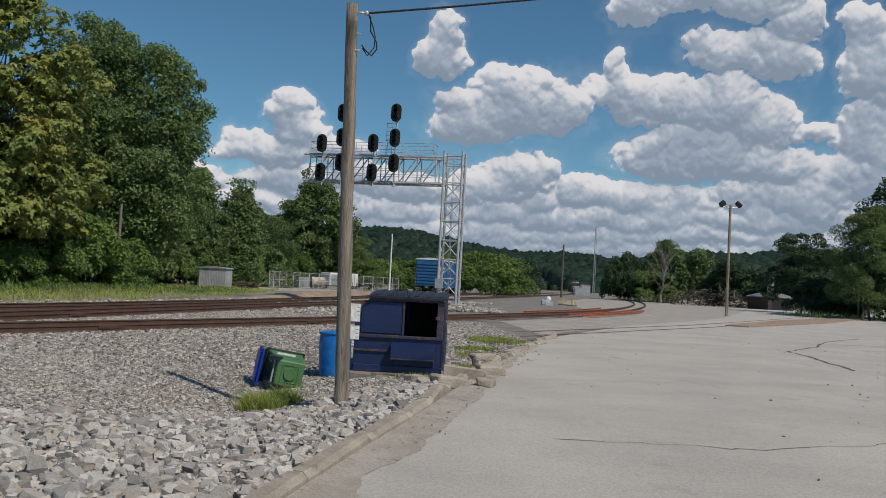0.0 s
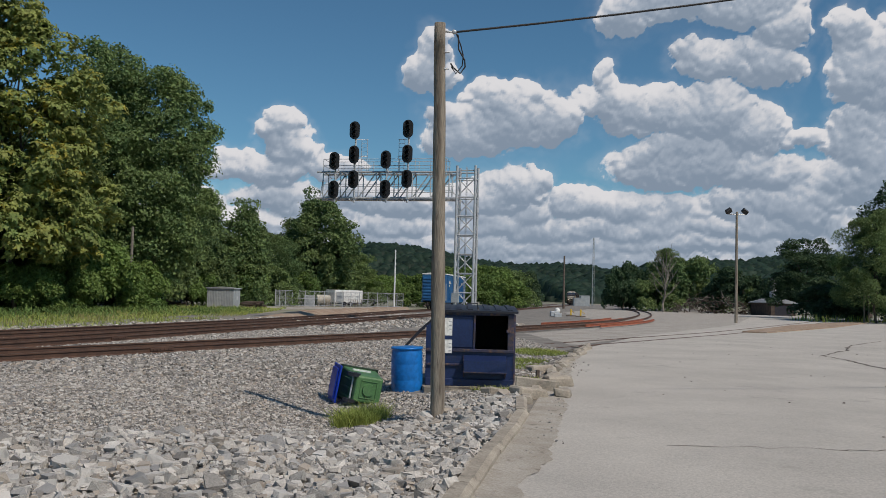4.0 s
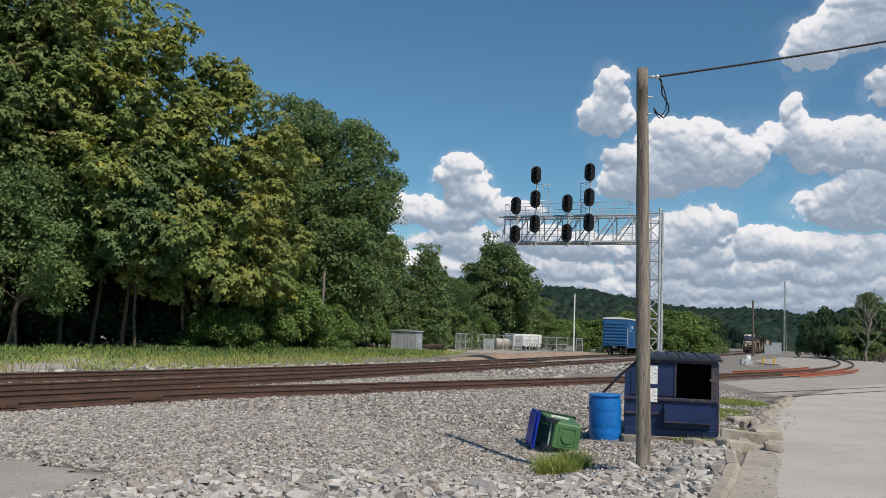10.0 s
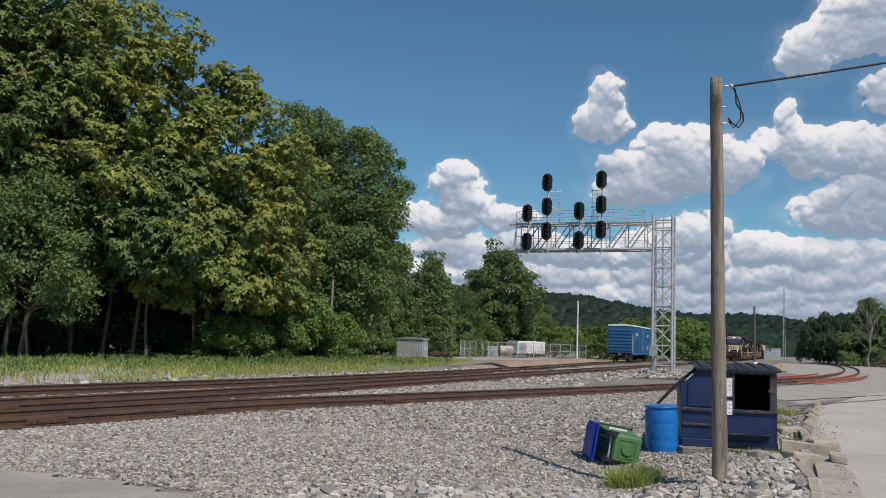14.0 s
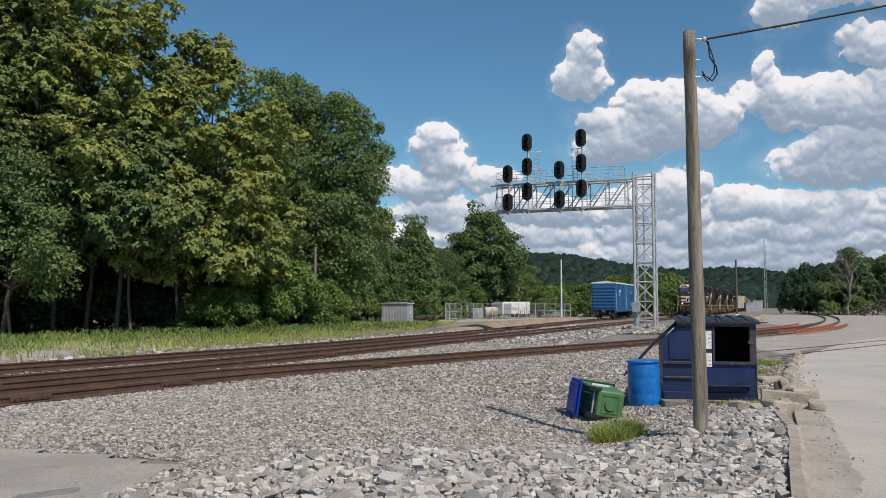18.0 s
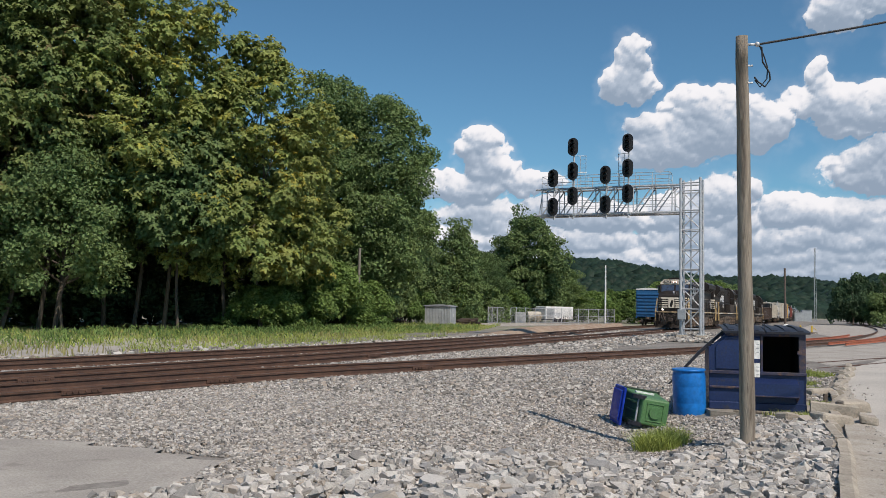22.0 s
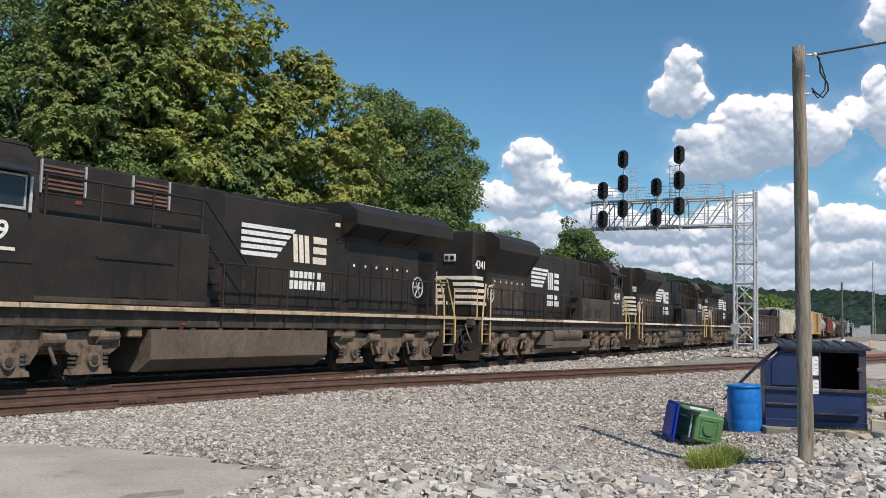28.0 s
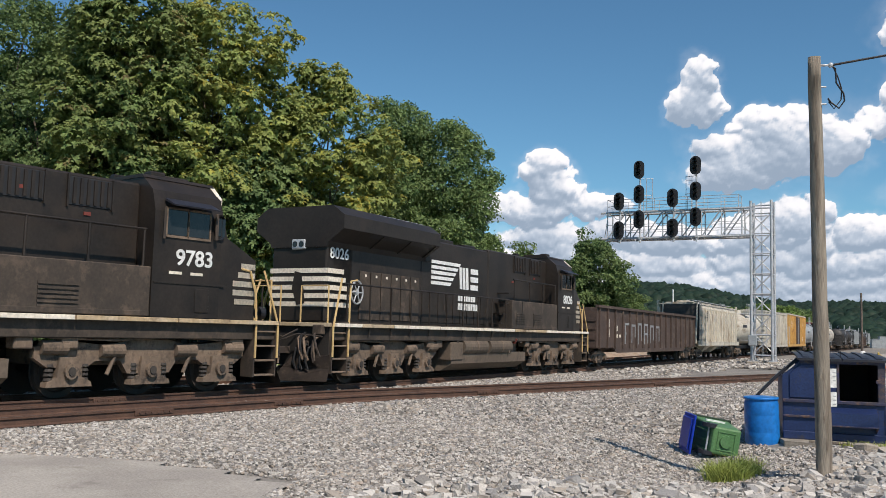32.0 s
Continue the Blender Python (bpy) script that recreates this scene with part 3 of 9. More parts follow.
sheet("gravel_pad", -16, -5, 1, 11, 0.25, lambda x, y: 0.03 + bumpy(x, y, 0.015, 0.7), "fine_gravel", "compacted fine grey gravel driveway",
      lambda x, y: y < 10.1 + 0.14 * (x + 9.5) * -1.6 + 0.25 * noise.noise((x, 7, 1)) and x < -6.1 + 0.28 * (y - 7.3) * -0.3 + 0.3 * noise.noise((y * 1.5, 1, 0)) and y < 9.9 - 0.25 * max(0, x + 8))
bm = B()
row = [(y, kerb_x(y) + 0.14, 0.50 + 0.20 * noise.noise((y * 0.7, 0, 5)) + 0.07 * noise.noise((y * 3.1, 0, 2)) + 0.05 * noise.noise((y * 9.0, 0, 7))) for y in np.linspace(-4, 27, 420)]
row = [(y, x, w * (1.0 if y < 15 else max(0.25, 1 - (y - 15) / 12))) for y, x, w in row]
for (y, x, w), (y2, x2, w2) in zip(row, row[1:]):
    vs = [bm.verts.new(p) for p in ((x, y, 0.02), (x + w, y, -0.006), (x2 + w2, y2, -0.006), (x2, y2, 0.02))]
    bm.faces.new(vs)
tagged(part("kerb_dirt", bm, "edge_dirt"), "strip of silt and grit along the kerb", "dirt", kind="structure")

# low bank behind the main track, up to the compound
sheet("dirt_bank", -22, 4, 60, 128, 1.0, lambda x, y: -0.07 + 0.5 * max(0.0, 1 - ((main_x(y) - spur_off(y) - 2.6 - x) / 1.6 - 0.6) ** 2) * min(1, (y - 60) / 8) + bumpy(x, y, 0.12, 0.6),
      "earth", "bare reddish earth bank beside the track", lambda x, y: spur_off(y) + 1.7 < main_x(y) - x < spur_off(y) + 6.0)


def stones(name, pts, sizes, mat, label, z=0.0, flat=0.7, seed=1, parent=None, rough=0.34, tilt=2.4):
    """Angular stones in one mesh; alike in kind, each turned and scaled on its own."""
    g = np.random.default_rng(seed)
    base = np.array([(x, y, zz) for x in (-1, 1) for y in (-1, 1) for zz in (-1, 1)], float)
    tri = np.array([(0, 1, 3), (0, 3, 2), (4, 6, 7), (4, 7, 5), (0, 4, 5), (0, 5, 1), (2, 3, 7), (2, 7, 6), (0, 2, 6), (0, 6, 4), (1, 5, 7), (1, 7, 3)])
    n = len(pts)
    V = base[None] * (rough + (1 - rough) * g.random((n, len(base), 3)))
    ang = g.random((n, 3)) * 2 * np.pi
    c, s = np.cos(ang), np.sin(ang)
    o, i = np.zeros(n), np.ones(n)
    Rz = np.stack([np.stack([c[:, 0], -s[:, 0], o], -1), np.stack([s[:, 0], c[:, 0], o], -1), np.stack([o, o, i], -1)], 1)
    ta = (g.random(n) - 0.5) * tilt
    ct, st = np.cos(ta), np.sin(ta)
    Rx = np.stack([np.stack([i, o, o], -1), np.stack([o, ct, -st], -1), np.stack([o, st, ct], -1)], 1)
    sc = np.stack([np.ones(n), 0.6 + 0.4 * g.random(n), flat * (0.7 + 0.5 * g.random(n))], 1) * np.asarray(sizes)[:, None] * 0.62
    V = np.einsum("nij,nkj->nki", Rz @ Rx, V * sc[:, None, :])
    V += np.asarray([(x, y, z + dip(x, y)) for x, y, z in pts])[:, None, :]
    F = tri[None] + (np.arange(n) * len(base))[:, None, None]
    me = from_arrays(name, V.reshape(-1, 3), F.reshape(-1, 3), mat)
    ob = part(name, me, mat, parent)
    return tagged(ob, label, "" if parent else "gravel", kind="stuff")


def on_field(n, x0, x1, y0, y1, test, seed):
    g = np.random.default_rng(seed)
    p = np.stack([x0 + (x1 - x0) * g.random(n), y0 + (y1 - y0) * g.random(n)], 1)
    return p[[bool(test(x, y)) for x, y in p]]


def in_field(x, y):
    return x < kerb_x(y) - 0.2 and x > main_x(y) - spur_off(y) - 1.6 and not in_riprap(x, y) and not (-0.25 < x < 2.6 and 15.9 < y < 18.9) and not (y < 9.9 - 0.25 * max(0, x + 8) and x < -6.3)


near = on_field(76000, -13, 2.6, 7.4, 17.5, in_field, 11)
sz = 0.030 + 0.036 * RNG.random(len(near)) ** 1.5
stones("ballast_stones", np.column_stack([near, 0.012 + 0.0 * sz]), sz, "stone", "loose grey crushed-stone ballast covering the ground", seed=3)
mid = on_field(70000, -19, 5.5, 17.5, 40, in_field, 12)
sz = 0.05 + 0.055 * RNG.random(len(mid)) ** 1.5
stones("ballast_stones", np.column_stack([mid, 0.012 + 0.0 * sz]), sz, "stone", "grey crushed-stone ballast round the rails", seed=4)
far = on_field(9000, -16, 12, 40, 85, lambda x, y: -8.0 < x - main_x(y) < 5.5, 13)
sz = 0.12 + 0.12 * RNG.random(len(far))
stones("ballast_stones", np.column_stack([far, -0.02 + 0.0 * sz]), sz, "stone", "pale crushed-stone ballast along the far tracks", seed=5)
apron = on_field(2600, -24, -13, 22, 40, lambda x, y: -8.5 < x - main_x(y) < -5.0, 14)
sz = 0.10 + 0.2 * RNG.random(len(apron)) ** 2
stones("ballast_stones", np.column_stack([apron, -0.03 + 0.0 * sz]), sz, "stone", "whitish broken stone piled behind the track", seed=6)

# broken stone heap along the kerb
rip = on_field(34000, -6.6, 2.0, 4.6, 15.5, in_riprap, 21)
sz = 0.042 + 0.098 * RNG.random(len(rip)) ** 2.4
stones("riprap_fill", np.column_stack([rip, -0.03 + 0.11 * RNG.random(len(rip))]), sz, "rubble", "broken pale grey limestone rubble beside the kerb", seed=8, flat=0.66, rough=0.42, tilt=1.8)
bank = thing("stone_bank", label="bank of large pale grey limestone rubble beside the kerb", category="stones")
shapes = []
for k in range(14):
    bm = B()
    # a block with its corners knocked off
    for sx in (-1, 1):
        for sy in (-1, 1):
            for sz_ in (-1, 1):
                c0 = Vector((sx * random.uniform(0.6, 1.0), sy * random.uniform(0.55, 1.0), sz_ * random.uniform(0.65, 1.0)))
                if random.random() < 0.4:
                    bm.verts.new(c0 * 0.98 - Vector((sx * 0.35, 0, 0)))
                    bm.verts.new(c0 - Vector((0, sy * 0.4, sz_ * 0.1)))
                else:
                    bm.verts.new(c0)
    hull = bmesh.ops.convex_hull(bm, input=list(bm.verts))
    bmesh.ops.delete(bm, geom=[v for v in bm.verts if not v.link_faces], context="VERTS")
    shapes.append(mesh_of(bm, "stone", "rubble"))
big = on_field(2600, -6.2, 2.0, 5.6, 15.2, in_riprap, 22)[:300]
for i, (x, y) in enumerate(big):
    r = 0.05 + 0.06 * random.random() ** 2.0
    ob = part("stone", shapes[i % 14], "rubble", bank)
    ob.matrix_basis = Matrix.Translation((x, y, 0.05 + dip(x, y) + r * 0.35)) @ pose(0, 0, 0, random.uniform(-25, 25), random.uniform(-25, 25), random.uniform(0, 360)) @ Matrix.Diagonal((r * 1.25, r * 0.85, r * 0.52, 1))

# ---- kerb: cast lengths, some of them broken and pushed out of line ----
kerb = thing("kerb", label="weathered concrete kerb with broken and displaced lengths", category="kerb", kind="structure")
y, k = -4.4, 0
while y < 32.0:
    ln = random.uniform(1.5, 1.9) if y < 13 else random.uniform(0.7, 1.5)
    a, b = Vector((kerb_x(y + 0.02), y + 0.02, 0)), Vector((kerb_x(y + ln - 0.03), y + ln - 0.03, 0))
    d = b - a
    bm = B()
    prism(bm, [(-0.02, -0.2), (0.15, -0.2), (0.15, 0.05), (0.10, 0.10), (-0.02, 0.105)], "y", 0, d.length)
    bmesh.ops.subdivide_edges(bm, edges=[e for e in bm.edges if abs((e.verts[0].co - e.verts[1].co).y) > 0.4], cuts=4)
    for v in bm.verts:
        v.co += Vector((noise.noise(v.co * 4 + Vector((k, 0, 0))), 0, noise.noise(v.co * 5 + Vector((0, k, 0))))) * 0.012
    off = 0 if y < 12.5 else random.uniform(-0.10, 0.08)
    tilt = 0 if y < 12.5 else random.uniform(-12, 8)
    ob = part("kerb_stone", bm, "concrete", kerb)
    ob.matrix_basis = Matrix.Translation(a + Vector((off, 0, 0))) @ pose(0, 0, 0, random.uniform(-1, 1), tilt, -math.degrees(math.atan2(d.x, d.y)) + (0 if y < 12.5 else random.uniform(-7, 7)))
    y += ln
    k += 1
for x, y, s, rz in ((1.75, 14.95, 0.32, 30), (2.15, 16.2, 0.38, -20), (2.45, 15.35, 0.26, 70), (2.75, 17.2, 0.30, 15), (1.2, 15.5, 0.22, 50), (3.05, 20.4, 0.3, 25)):
    bm = box(B(), -s, -s * 0.5, -0.05, s, s * 0.5, s * 0.55, 0.03)
    for v in bm.verts:
        v.co += Vector([noise.noise(v.co * 3 + Vector((x, y, i))) for i in range(3)]) * 0.07
    tagged(part("concrete_chunk", bm, "concrete", at=pose(x, y, 0.0, random.uniform(-10, 10), random.uniform(-8, 8), rz)), "broken chunk of weathered concrete beside the kerb", "concrete chunk", "broken kerb chunks")


# ---- railway tracks ----
def offset_line(line, o, z):
    out = []
    for i, p in enumerate(line):
        d = (line[min(i + 1, len(line) - 1)] - line[max(i - 1, 0)]).normalized()
        out.append(Vector((p.x + d.y * o, p.y - d.x * o, z)))
    return out


RAIL = [(-0.07, 0.0), (0.07, 0.0), (0.07, 0.012), (0.014, 0.035), (0.012, 0.118), (0.037, 0.13), (0.035, 0.165), (-0.035, 0.165), (-0.037, 0.13), (-0.012, 0.118), (-0.014, 0.035), (-0.07, 0.012)]


def rail(parent, line, o, z=0.035, mat="rail", profile=RAIL):
    bm = B()
    rings = []
    for i, p in enumerate(line):
        d = (line[min(i + 1, len(line) - 1)] - line[max(i - 1, 0)]).normalized()
        side = Vector((d.y, -d.x, 0))
        rings.append([bm.verts.new(Vector((p.x, p.y, z + v)) + side * (o + u)) for u, v in profile])
    n = len(profile)
    for a, b in zip(rings, rings[1:]):
        for k in range(n):
            f = bm.faces.new((a[k], b[k], b[(k + 1) % n], a[(k + 1) % n]))
            f.material_index = 1 if k == 6 and mat == "rail" else 0
    bm.faces.new(rings[0])
    bm.faces.new(rings[-1][::-1])
    bmesh.ops.recalc_face_normals(bm, faces=bm.faces)
    return part("rail", bm, (mat, "rail_top"), parent)


bm = box(B(), -1.3, -0.115, -0.14, 1.3, 0.115, 0.0, 0.012)
for v in bm.verts:
    v.co.z += 0.008 * noise.noise(v.co * 4)
TIE = mesh_of(bm, "tie", "tie")
bm = B()
box(bm, -0.012, -0.42, 0.045, 0.03, 0.42, 0.13, 0.006)
for yy in (-0.33, -0.2, -0.07, 0.07, 0.2, 0.33):
    tube(bm, (0.0, yy, 0.09), (0.055, yy, 0.09), 0.017, seg=6)
JOINT = mesh_of(bm, "joint_bar", "rail")


def ties(parent, line, y0, y1, step=0.56, lift=0.036):
    acc, nxt = 0.0, 0.0
    for a, b in zip(line, line[1:]):
        ln = (b - a).length
        while nxt <= acc + ln:
            p = a.lerp(b, (nxt - acc) / ln)
            d = b - a
            if y0 < p.y < y1:
                ob = part("tie", TIE, "tie", parent)
                ob.matrix_basis = pose(p.x + random.uniform(-0.03, 0.03), p.y, lift + random.uniform(-0.012, 0.004), 0, 0, -math.degrees(math.atan2(d.x, d.y)) + random.uniform(-1, 1))
            nxt += step
        acc += ln


def joints(parent, line, o, at):
    for y in at:
        i = min(range(len(line) - 1), key=lambda k: abs(line[k].y - y))
        d = (line[i + 1] - line[i]).normalized()
        p = line[i] + Vector((d.y, -d.x, 0)) * (o + 0.014)
        ob = part("joint_bar", JOINT, "rail", parent)
        ob.matrix_basis = pose(p.x, p.y, 0.035, 0, 0, -math.degrees(math.atan2(d.x, d.y)))


main_line = MAIN[90:660:2] + MAIN[660::8]
track = thing("main_track", label="rusty main railway track on grey ballast", category="railway track", kind="structure")
for o in (-0.7525, 0.7525):
    rail(track, main_line, o)
joints(track, MAIN, 0.7525, (17.2, 29.0, 41.0, 53.0))
SID = smooth_line(SIDING + [Vector((29.0, 94.0, 0)), Vector((39.0, 124.0, 0)), Vector((48.5, 158.0, 0)), Vector((66.0, 228.0, 0))])
siding = thing("siding_track", label="rust-brown siding track diverging from the main line", category="railway track", kind="structure")
for o in (-0.7525, 0.7525):
    rail(siding, SID, o)
joints(siding, SID, 0.7525, (14.9, 18.5, 24.2, 31.5, 37))
for o in (-0.95, 0.95, -2.0, 1.9):
    rail(siding, [p for p in SID if 55 < p.y < 80], o, z=0.05, mat="red_rail")
spur_line = [Vector((p.x - spur_off(p.y), p.y, 0)) for p in MAIN[100:460:2]]
spur = thing("storage_track", label="rusty storage track beyond the main line", category="railway track", kind="structure")
for o in (-0.7525, 0.7525):
    rail(spur, spur_line, o)
crossing = thing("crossing_rails", label="worn rails set flush in the asphalt", category="railway track", kind="structure")
cross_line = smooth_line([Vector((4.8, 31.0, 0)), Vector((7.7, 34.8, 0)), Vector((15.0, 44.3, 0)), Vector((22.7, 54.7, 0)), Vector((45.0, 88.0, 0)), Vector((70, 126, 0))])
FLAT = [(-0.04, -0.1), (0.10, -0.1), (0.10, 0.0), (-0.04, 0.0)]
for o in (-0.7525, 0.7525):
    rail(crossing, cross_line, o, z=0.0, profile=FLAT)

# asphalt cracks, patches and the traffic island
def crack(pts, w, label):
    bm = B()
    fine = []
    for (ax, ay), (bx, by) in zip(pts, pts[1:]):
        for k in range(12):
            t = k / 12
            fine.append((ax + (bx - ax) * t + random.uniform(-0.08, 0.08), ay + (by - ay) * t + random.uniform(-0.08, 0.08), w * random.uniform(0.3, 1.1)))
    for (ax, ay, w1), (bx, by, w2) in zip(fine, fine[1:]):
        d = Vector((bx - ax, by - ay, 0)).normalized()
        s = Vector((d.y, -d.x, 0))
        p, q = Vector((ax, ay, -0.007)), Vector((bx, by, -0.007))
        bm.faces.new([bm.verts.new(v) for v in (p - s * w1, p + s * w1, q + s * w2, q - s * w2)])
    return tagged(part("asphalt_crack", bm, "tie"), label, "crack", "cracks in the asphalt", "structure")


crack([(13.2, 22.4), (14.2, 26.0), (14.95, 29.6), (18.0, 33.5), (20.9, 38.2), (26, 44)], 0.07, "dark open crack in the pale asphalt")
crack([(2.6, 10.2), (5.0, 10.0), (9.0, 11.5), (14.0, 12.2)], 0.012, "hairline crack across the pale asphalt")
crack([(20, 36), (27, 37.2)], 0.06, "worn dark line in the asphalt")
crack([(19, 32), (26, 33.2)], 0.05, "worn dark line in the asphalt")
isl = [(22.4, 53.2), (23.6, 52.4), (38, 70.5), (56, 96), (54.5, 97.5), (36, 74)]
slab("traffic_island", isl, -0.2, 0.06, "earth", "low kerbed island of worn concrete and grit", "island")
leaf_spots = on_field(170, 1.5, 22, 6, 40, lambda x, y: x > kerb_x(y) + 0.6, 31)
sz = 0.02 + 0.035 * RNG.random(len(leaf_spots)) ** 2
stones("lot_debris", np.column_stack([leaf_spots, -0.006 + 0 * sz]), sz, "dark_brush", "scattered bits of bark and grit on the asphalt", flat=0.3, seed=9)
grit = on_field(14000, -3, 6, -2, 24, lambda x, y: kerb_x(y) + 0.14 < x < kerb_x(y) + 0.16 + 0.75 * abs(noise.noise((x * 2, y * 2, 3))) ** 0.5, 32)
sz = 0.012 + 0.03 * RNG.random(len(grit)) ** 2
stones("kerb_grit", np.column_stack([grit, 0.008 + 0 * sz]), sz, "stone", "loose grit along the foot of the kerb", seed=10)


# ---- grass ----
def blades(name, pts, h, w, mat, label, seed, spread=0.35, category="grass"):
    g = np.random.default_rng(seed)
    n = len(pts)
    a = g.random(n) * 2 * np.pi
    d = np.stack([np.cos(a), np.sin(a), np.zeros(n)], 1)
    lean = (g.random((n, 1)) * spread) * np.stack([np.cos(a * 3.7), np.sin(a * 3.7), np.zeros(n)], 1)
    hh = (np.asarray(h) * (0.55 + 0.6 * g.random(n)))[:, None]
    p = np.asarray(pts, float)
    up = np.array([0, 0, 1.0])
    V = np.stack([p - d * w, p + d * w, p + d * w * 0.7 + up * hh * 0.55 + lean * hh * 0.4, p - d * w * 0.7 + up * hh * 0.55 + lean * hh * 0.4,
                  p + up * hh + lean * hh * 1.2], 1)
    o = np.arange(n)[:, None] * 5
    F = np.concatenate([o + np.array([0, 1, 2]), o + np.array([0, 2, 3]), o + np.array([3, 2, 4])], 0)
    me = from_arrays(name, V.reshape(-1, 3), F, mat)
    return tagged(part(name, me, mat), label, category, kind="stuff")


def patch(cx, cy, rx, ry, n, seed):
    g = np.random.default_rng(seed)
    a, r = g.random(n) * 6.283, np.sqrt(g.random(n))
    return np.stack([cx + rx * r * np.cos(a), cy + ry * r * np.sin(a), [dip(cx, cy) - 0.01] * n], 1)


blades("grass_clump", np.concatenate([patch(-1.18, 13.35, 0.30, 0.34, 900, 1), patch(-0.92, 13.75, 0.24, 0.4, 520, 2), patch(-1.35, 13.1, 0.2, 0.2, 200, 3)]), 0.30, 0.006, "grass", "tuft of green grass among the stones", 41, 1.0)
blades("grass_clump", np.concatenate([patch(2.35, 17.6, 0.25, 0.4, 260, 5), patch(2.9, 21.2, 0.5, 0.8, 500, 6), patch(4.3, 27.2, 0.9, 1.5, 2600, 7), patch(3.2, 23.2, 0.6, 0.6, 900, 8), patch(1.35, 15.75, 0.5, 0.15, 220, 9)]),
       0.14, 0.009, "grass", "patches of green grass along the broken kerb", 42, 0.9)
gs = on_field(90000, -60, -10, 18, 100, lambda x, y: -30 < x - main_x(y) < -6.8 - 1.6 * noise.noise((y * 0.12, 0, 0)) and (noise.noise((x * 0.16, y * 0.16, 3)) > -0.18 or x - main_x(y) < -13), 15)
tall = np.array([0.16 + 0.55 * max(0.0, noise.noise((x * 0.45, y * 0.45, 1)) + 0.25 * noise.noise((x * 1.7, y * 1.7, 6))) for x, y in gs])
blades("tall_grass", np.column_stack([gs, 0 * gs[:, 0] - 0.08]), tall, 0.02, "grass", "tall green and yellowing grass behind the tracks", 43, 1.3)
wd = on_field(42000, -60, -10, 30, 78, lambda x, y: -24 < x - main_x(y) < -13.5 - 2.5 * noise.noise((y * 0.15, 4, 0)) and noise.noise((x * 0.5, y * 0.5, 8)) > -0.12, 18)
blades("weeds", np.column_stack([wd, 0.45 * RNG.random(len(wd)) - 0.08]), 0.22, 0.035, "leaf_bright", "broad-leaved green weeds at the wood's foot", 46, 1.6, category="weeds")
gd = on_field(16000, -60, -10, 18, 84, lambda x, y: -26 < x - main_x(y) < -7.4 and noise.noise((x * 0.2, y * 0.2, 9)) > 0.05, 16)
blades("dry_grass", np.column_stack([gd, 0 * gd[:, 0] - 0.08]), 0.42, 0.022, "dry_grass", "dry straw-coloured grass among the green", 44, 0.5)
gr = on_field(7000, 50, 120, 80, 130, lambda x, y: 0.0 < y - (96 + (x - 55) * 0.45) + 4 * noise.noise((x * 0.2, y * 0.2, 1)) < 9, 17)
blades("tall_grass", np.column_stack([gr, 0 * gr[:, 0] - 0.05]), 0.9, 0.05, "grass", "tall weeds at the edge of the car park", 45, 0.5)



# ---- trees ----
def crown_mesh(name, mat, n, seed, lobes, leaf=0.3, tall=1.0):
    """A crown in a unit box that is later drawn out to `tall` times its width: leaf
    sprays in flat clumps on boughs, with gaps between."""
    g = np.random.default_rng(seed)
    c = g.normal(size=(lobes, 3))
    c /= np.linalg.norm(c, axis=1)[:, None]
    c[:, 2] = np.abs(c[:, 2]) * 1.35 - 0.62
    rad = 0.34 + 0.60 * g.random(lobes) ** 0.5
    c *= rad[:, None]
    lr = 0.085 + 0.15 * g.random(lobes) ** 1.5
    which = g.choice(lobes, n, p=lr ** 1.8 / np.sum(lr ** 1.8))
    d = g.normal(size=(n, 3))
    d[:, 2] = np.abs(d[:, 2]) * np.where(g.random(n) < 0.72, 1, -1)
    d /= np.linalg.norm(d, axis=1)[:, None]
    ragged = 0.75 + 0.5 * g.random((lobes, 1))[which]
    k = (0.50 + 0.55 * g.random(n) ** 0.5)[:, None]
    P = c[which] + d * (lr[which][:, None] * k) * ragged * np.array([1.25, 1.25, 0.88 / tall])
    # clumps hang a little at their rims
    P[:, 2] -= 0.10 * (np.linalg.norm((P - c[which])[:, :2], axis=1) / (lr[which] * 1.25)) ** 2 * lr[which]
    nrm = d * 0.7 + np.array([0, 0, 0.6]) + 0.55 * g.normal(size=(n, 3))
    nrm /= np.linalg.norm(nrm, axis=1)[:, None]
    out = np.cross(nrm, g.normal(size=(n, 3)))
    out /= np.linalg.norm(out, axis=1)[:, None]
    side = np.cross(nrm, out)
    ln = (leaf * (0.55 + 0.9 * g.random(n)))[:, None]
    flat = np.array([1, 1, 1 / tall])
    wd = ln * 0.33
    V = np.stack([P, P + (out * ln * 0.45 + side * wd + nrm * ln * 0.08) * flat, P + (out * ln - nrm * ln * 0.12) * flat, P + (out * ln * 0.45 - side * wd + nrm * ln * 0.08) * flat], 1)
    F = (np.arange(n)[:, None] * 4)[:, :, None] + np.array([[0, 1, 2], [0, 2, 3]])[None]
    me = from_arrays(name, V.reshape(-1, 3), F.reshape(-1, 3), mat)
    return me, c, rad


def limb(bm, a, b, r0, r1, seed, seg=6):
    pts = [Vector(a).lerp(Vector(b), t) + Vector((noise.noise((seed, t * 3, 0)), noise.noise((seed, t * 3, 5)), 0.25 * noise.noise((seed, t * 3, 9)))) * 0.12 * (Vector(b) - Vector(a)).length * math.sin(math.pi * min(1, t * 0.9 + 0.1))
           for t in np.linspace(0, 1, 6)]
    for i in range(5):
        tube(bm, pts[i], pts[i + 1], r0 + (r1 - r0) * i / 5, r0 + (r1 - r0) * (i + 1) / 5, seg, caps=i in (0, 4))


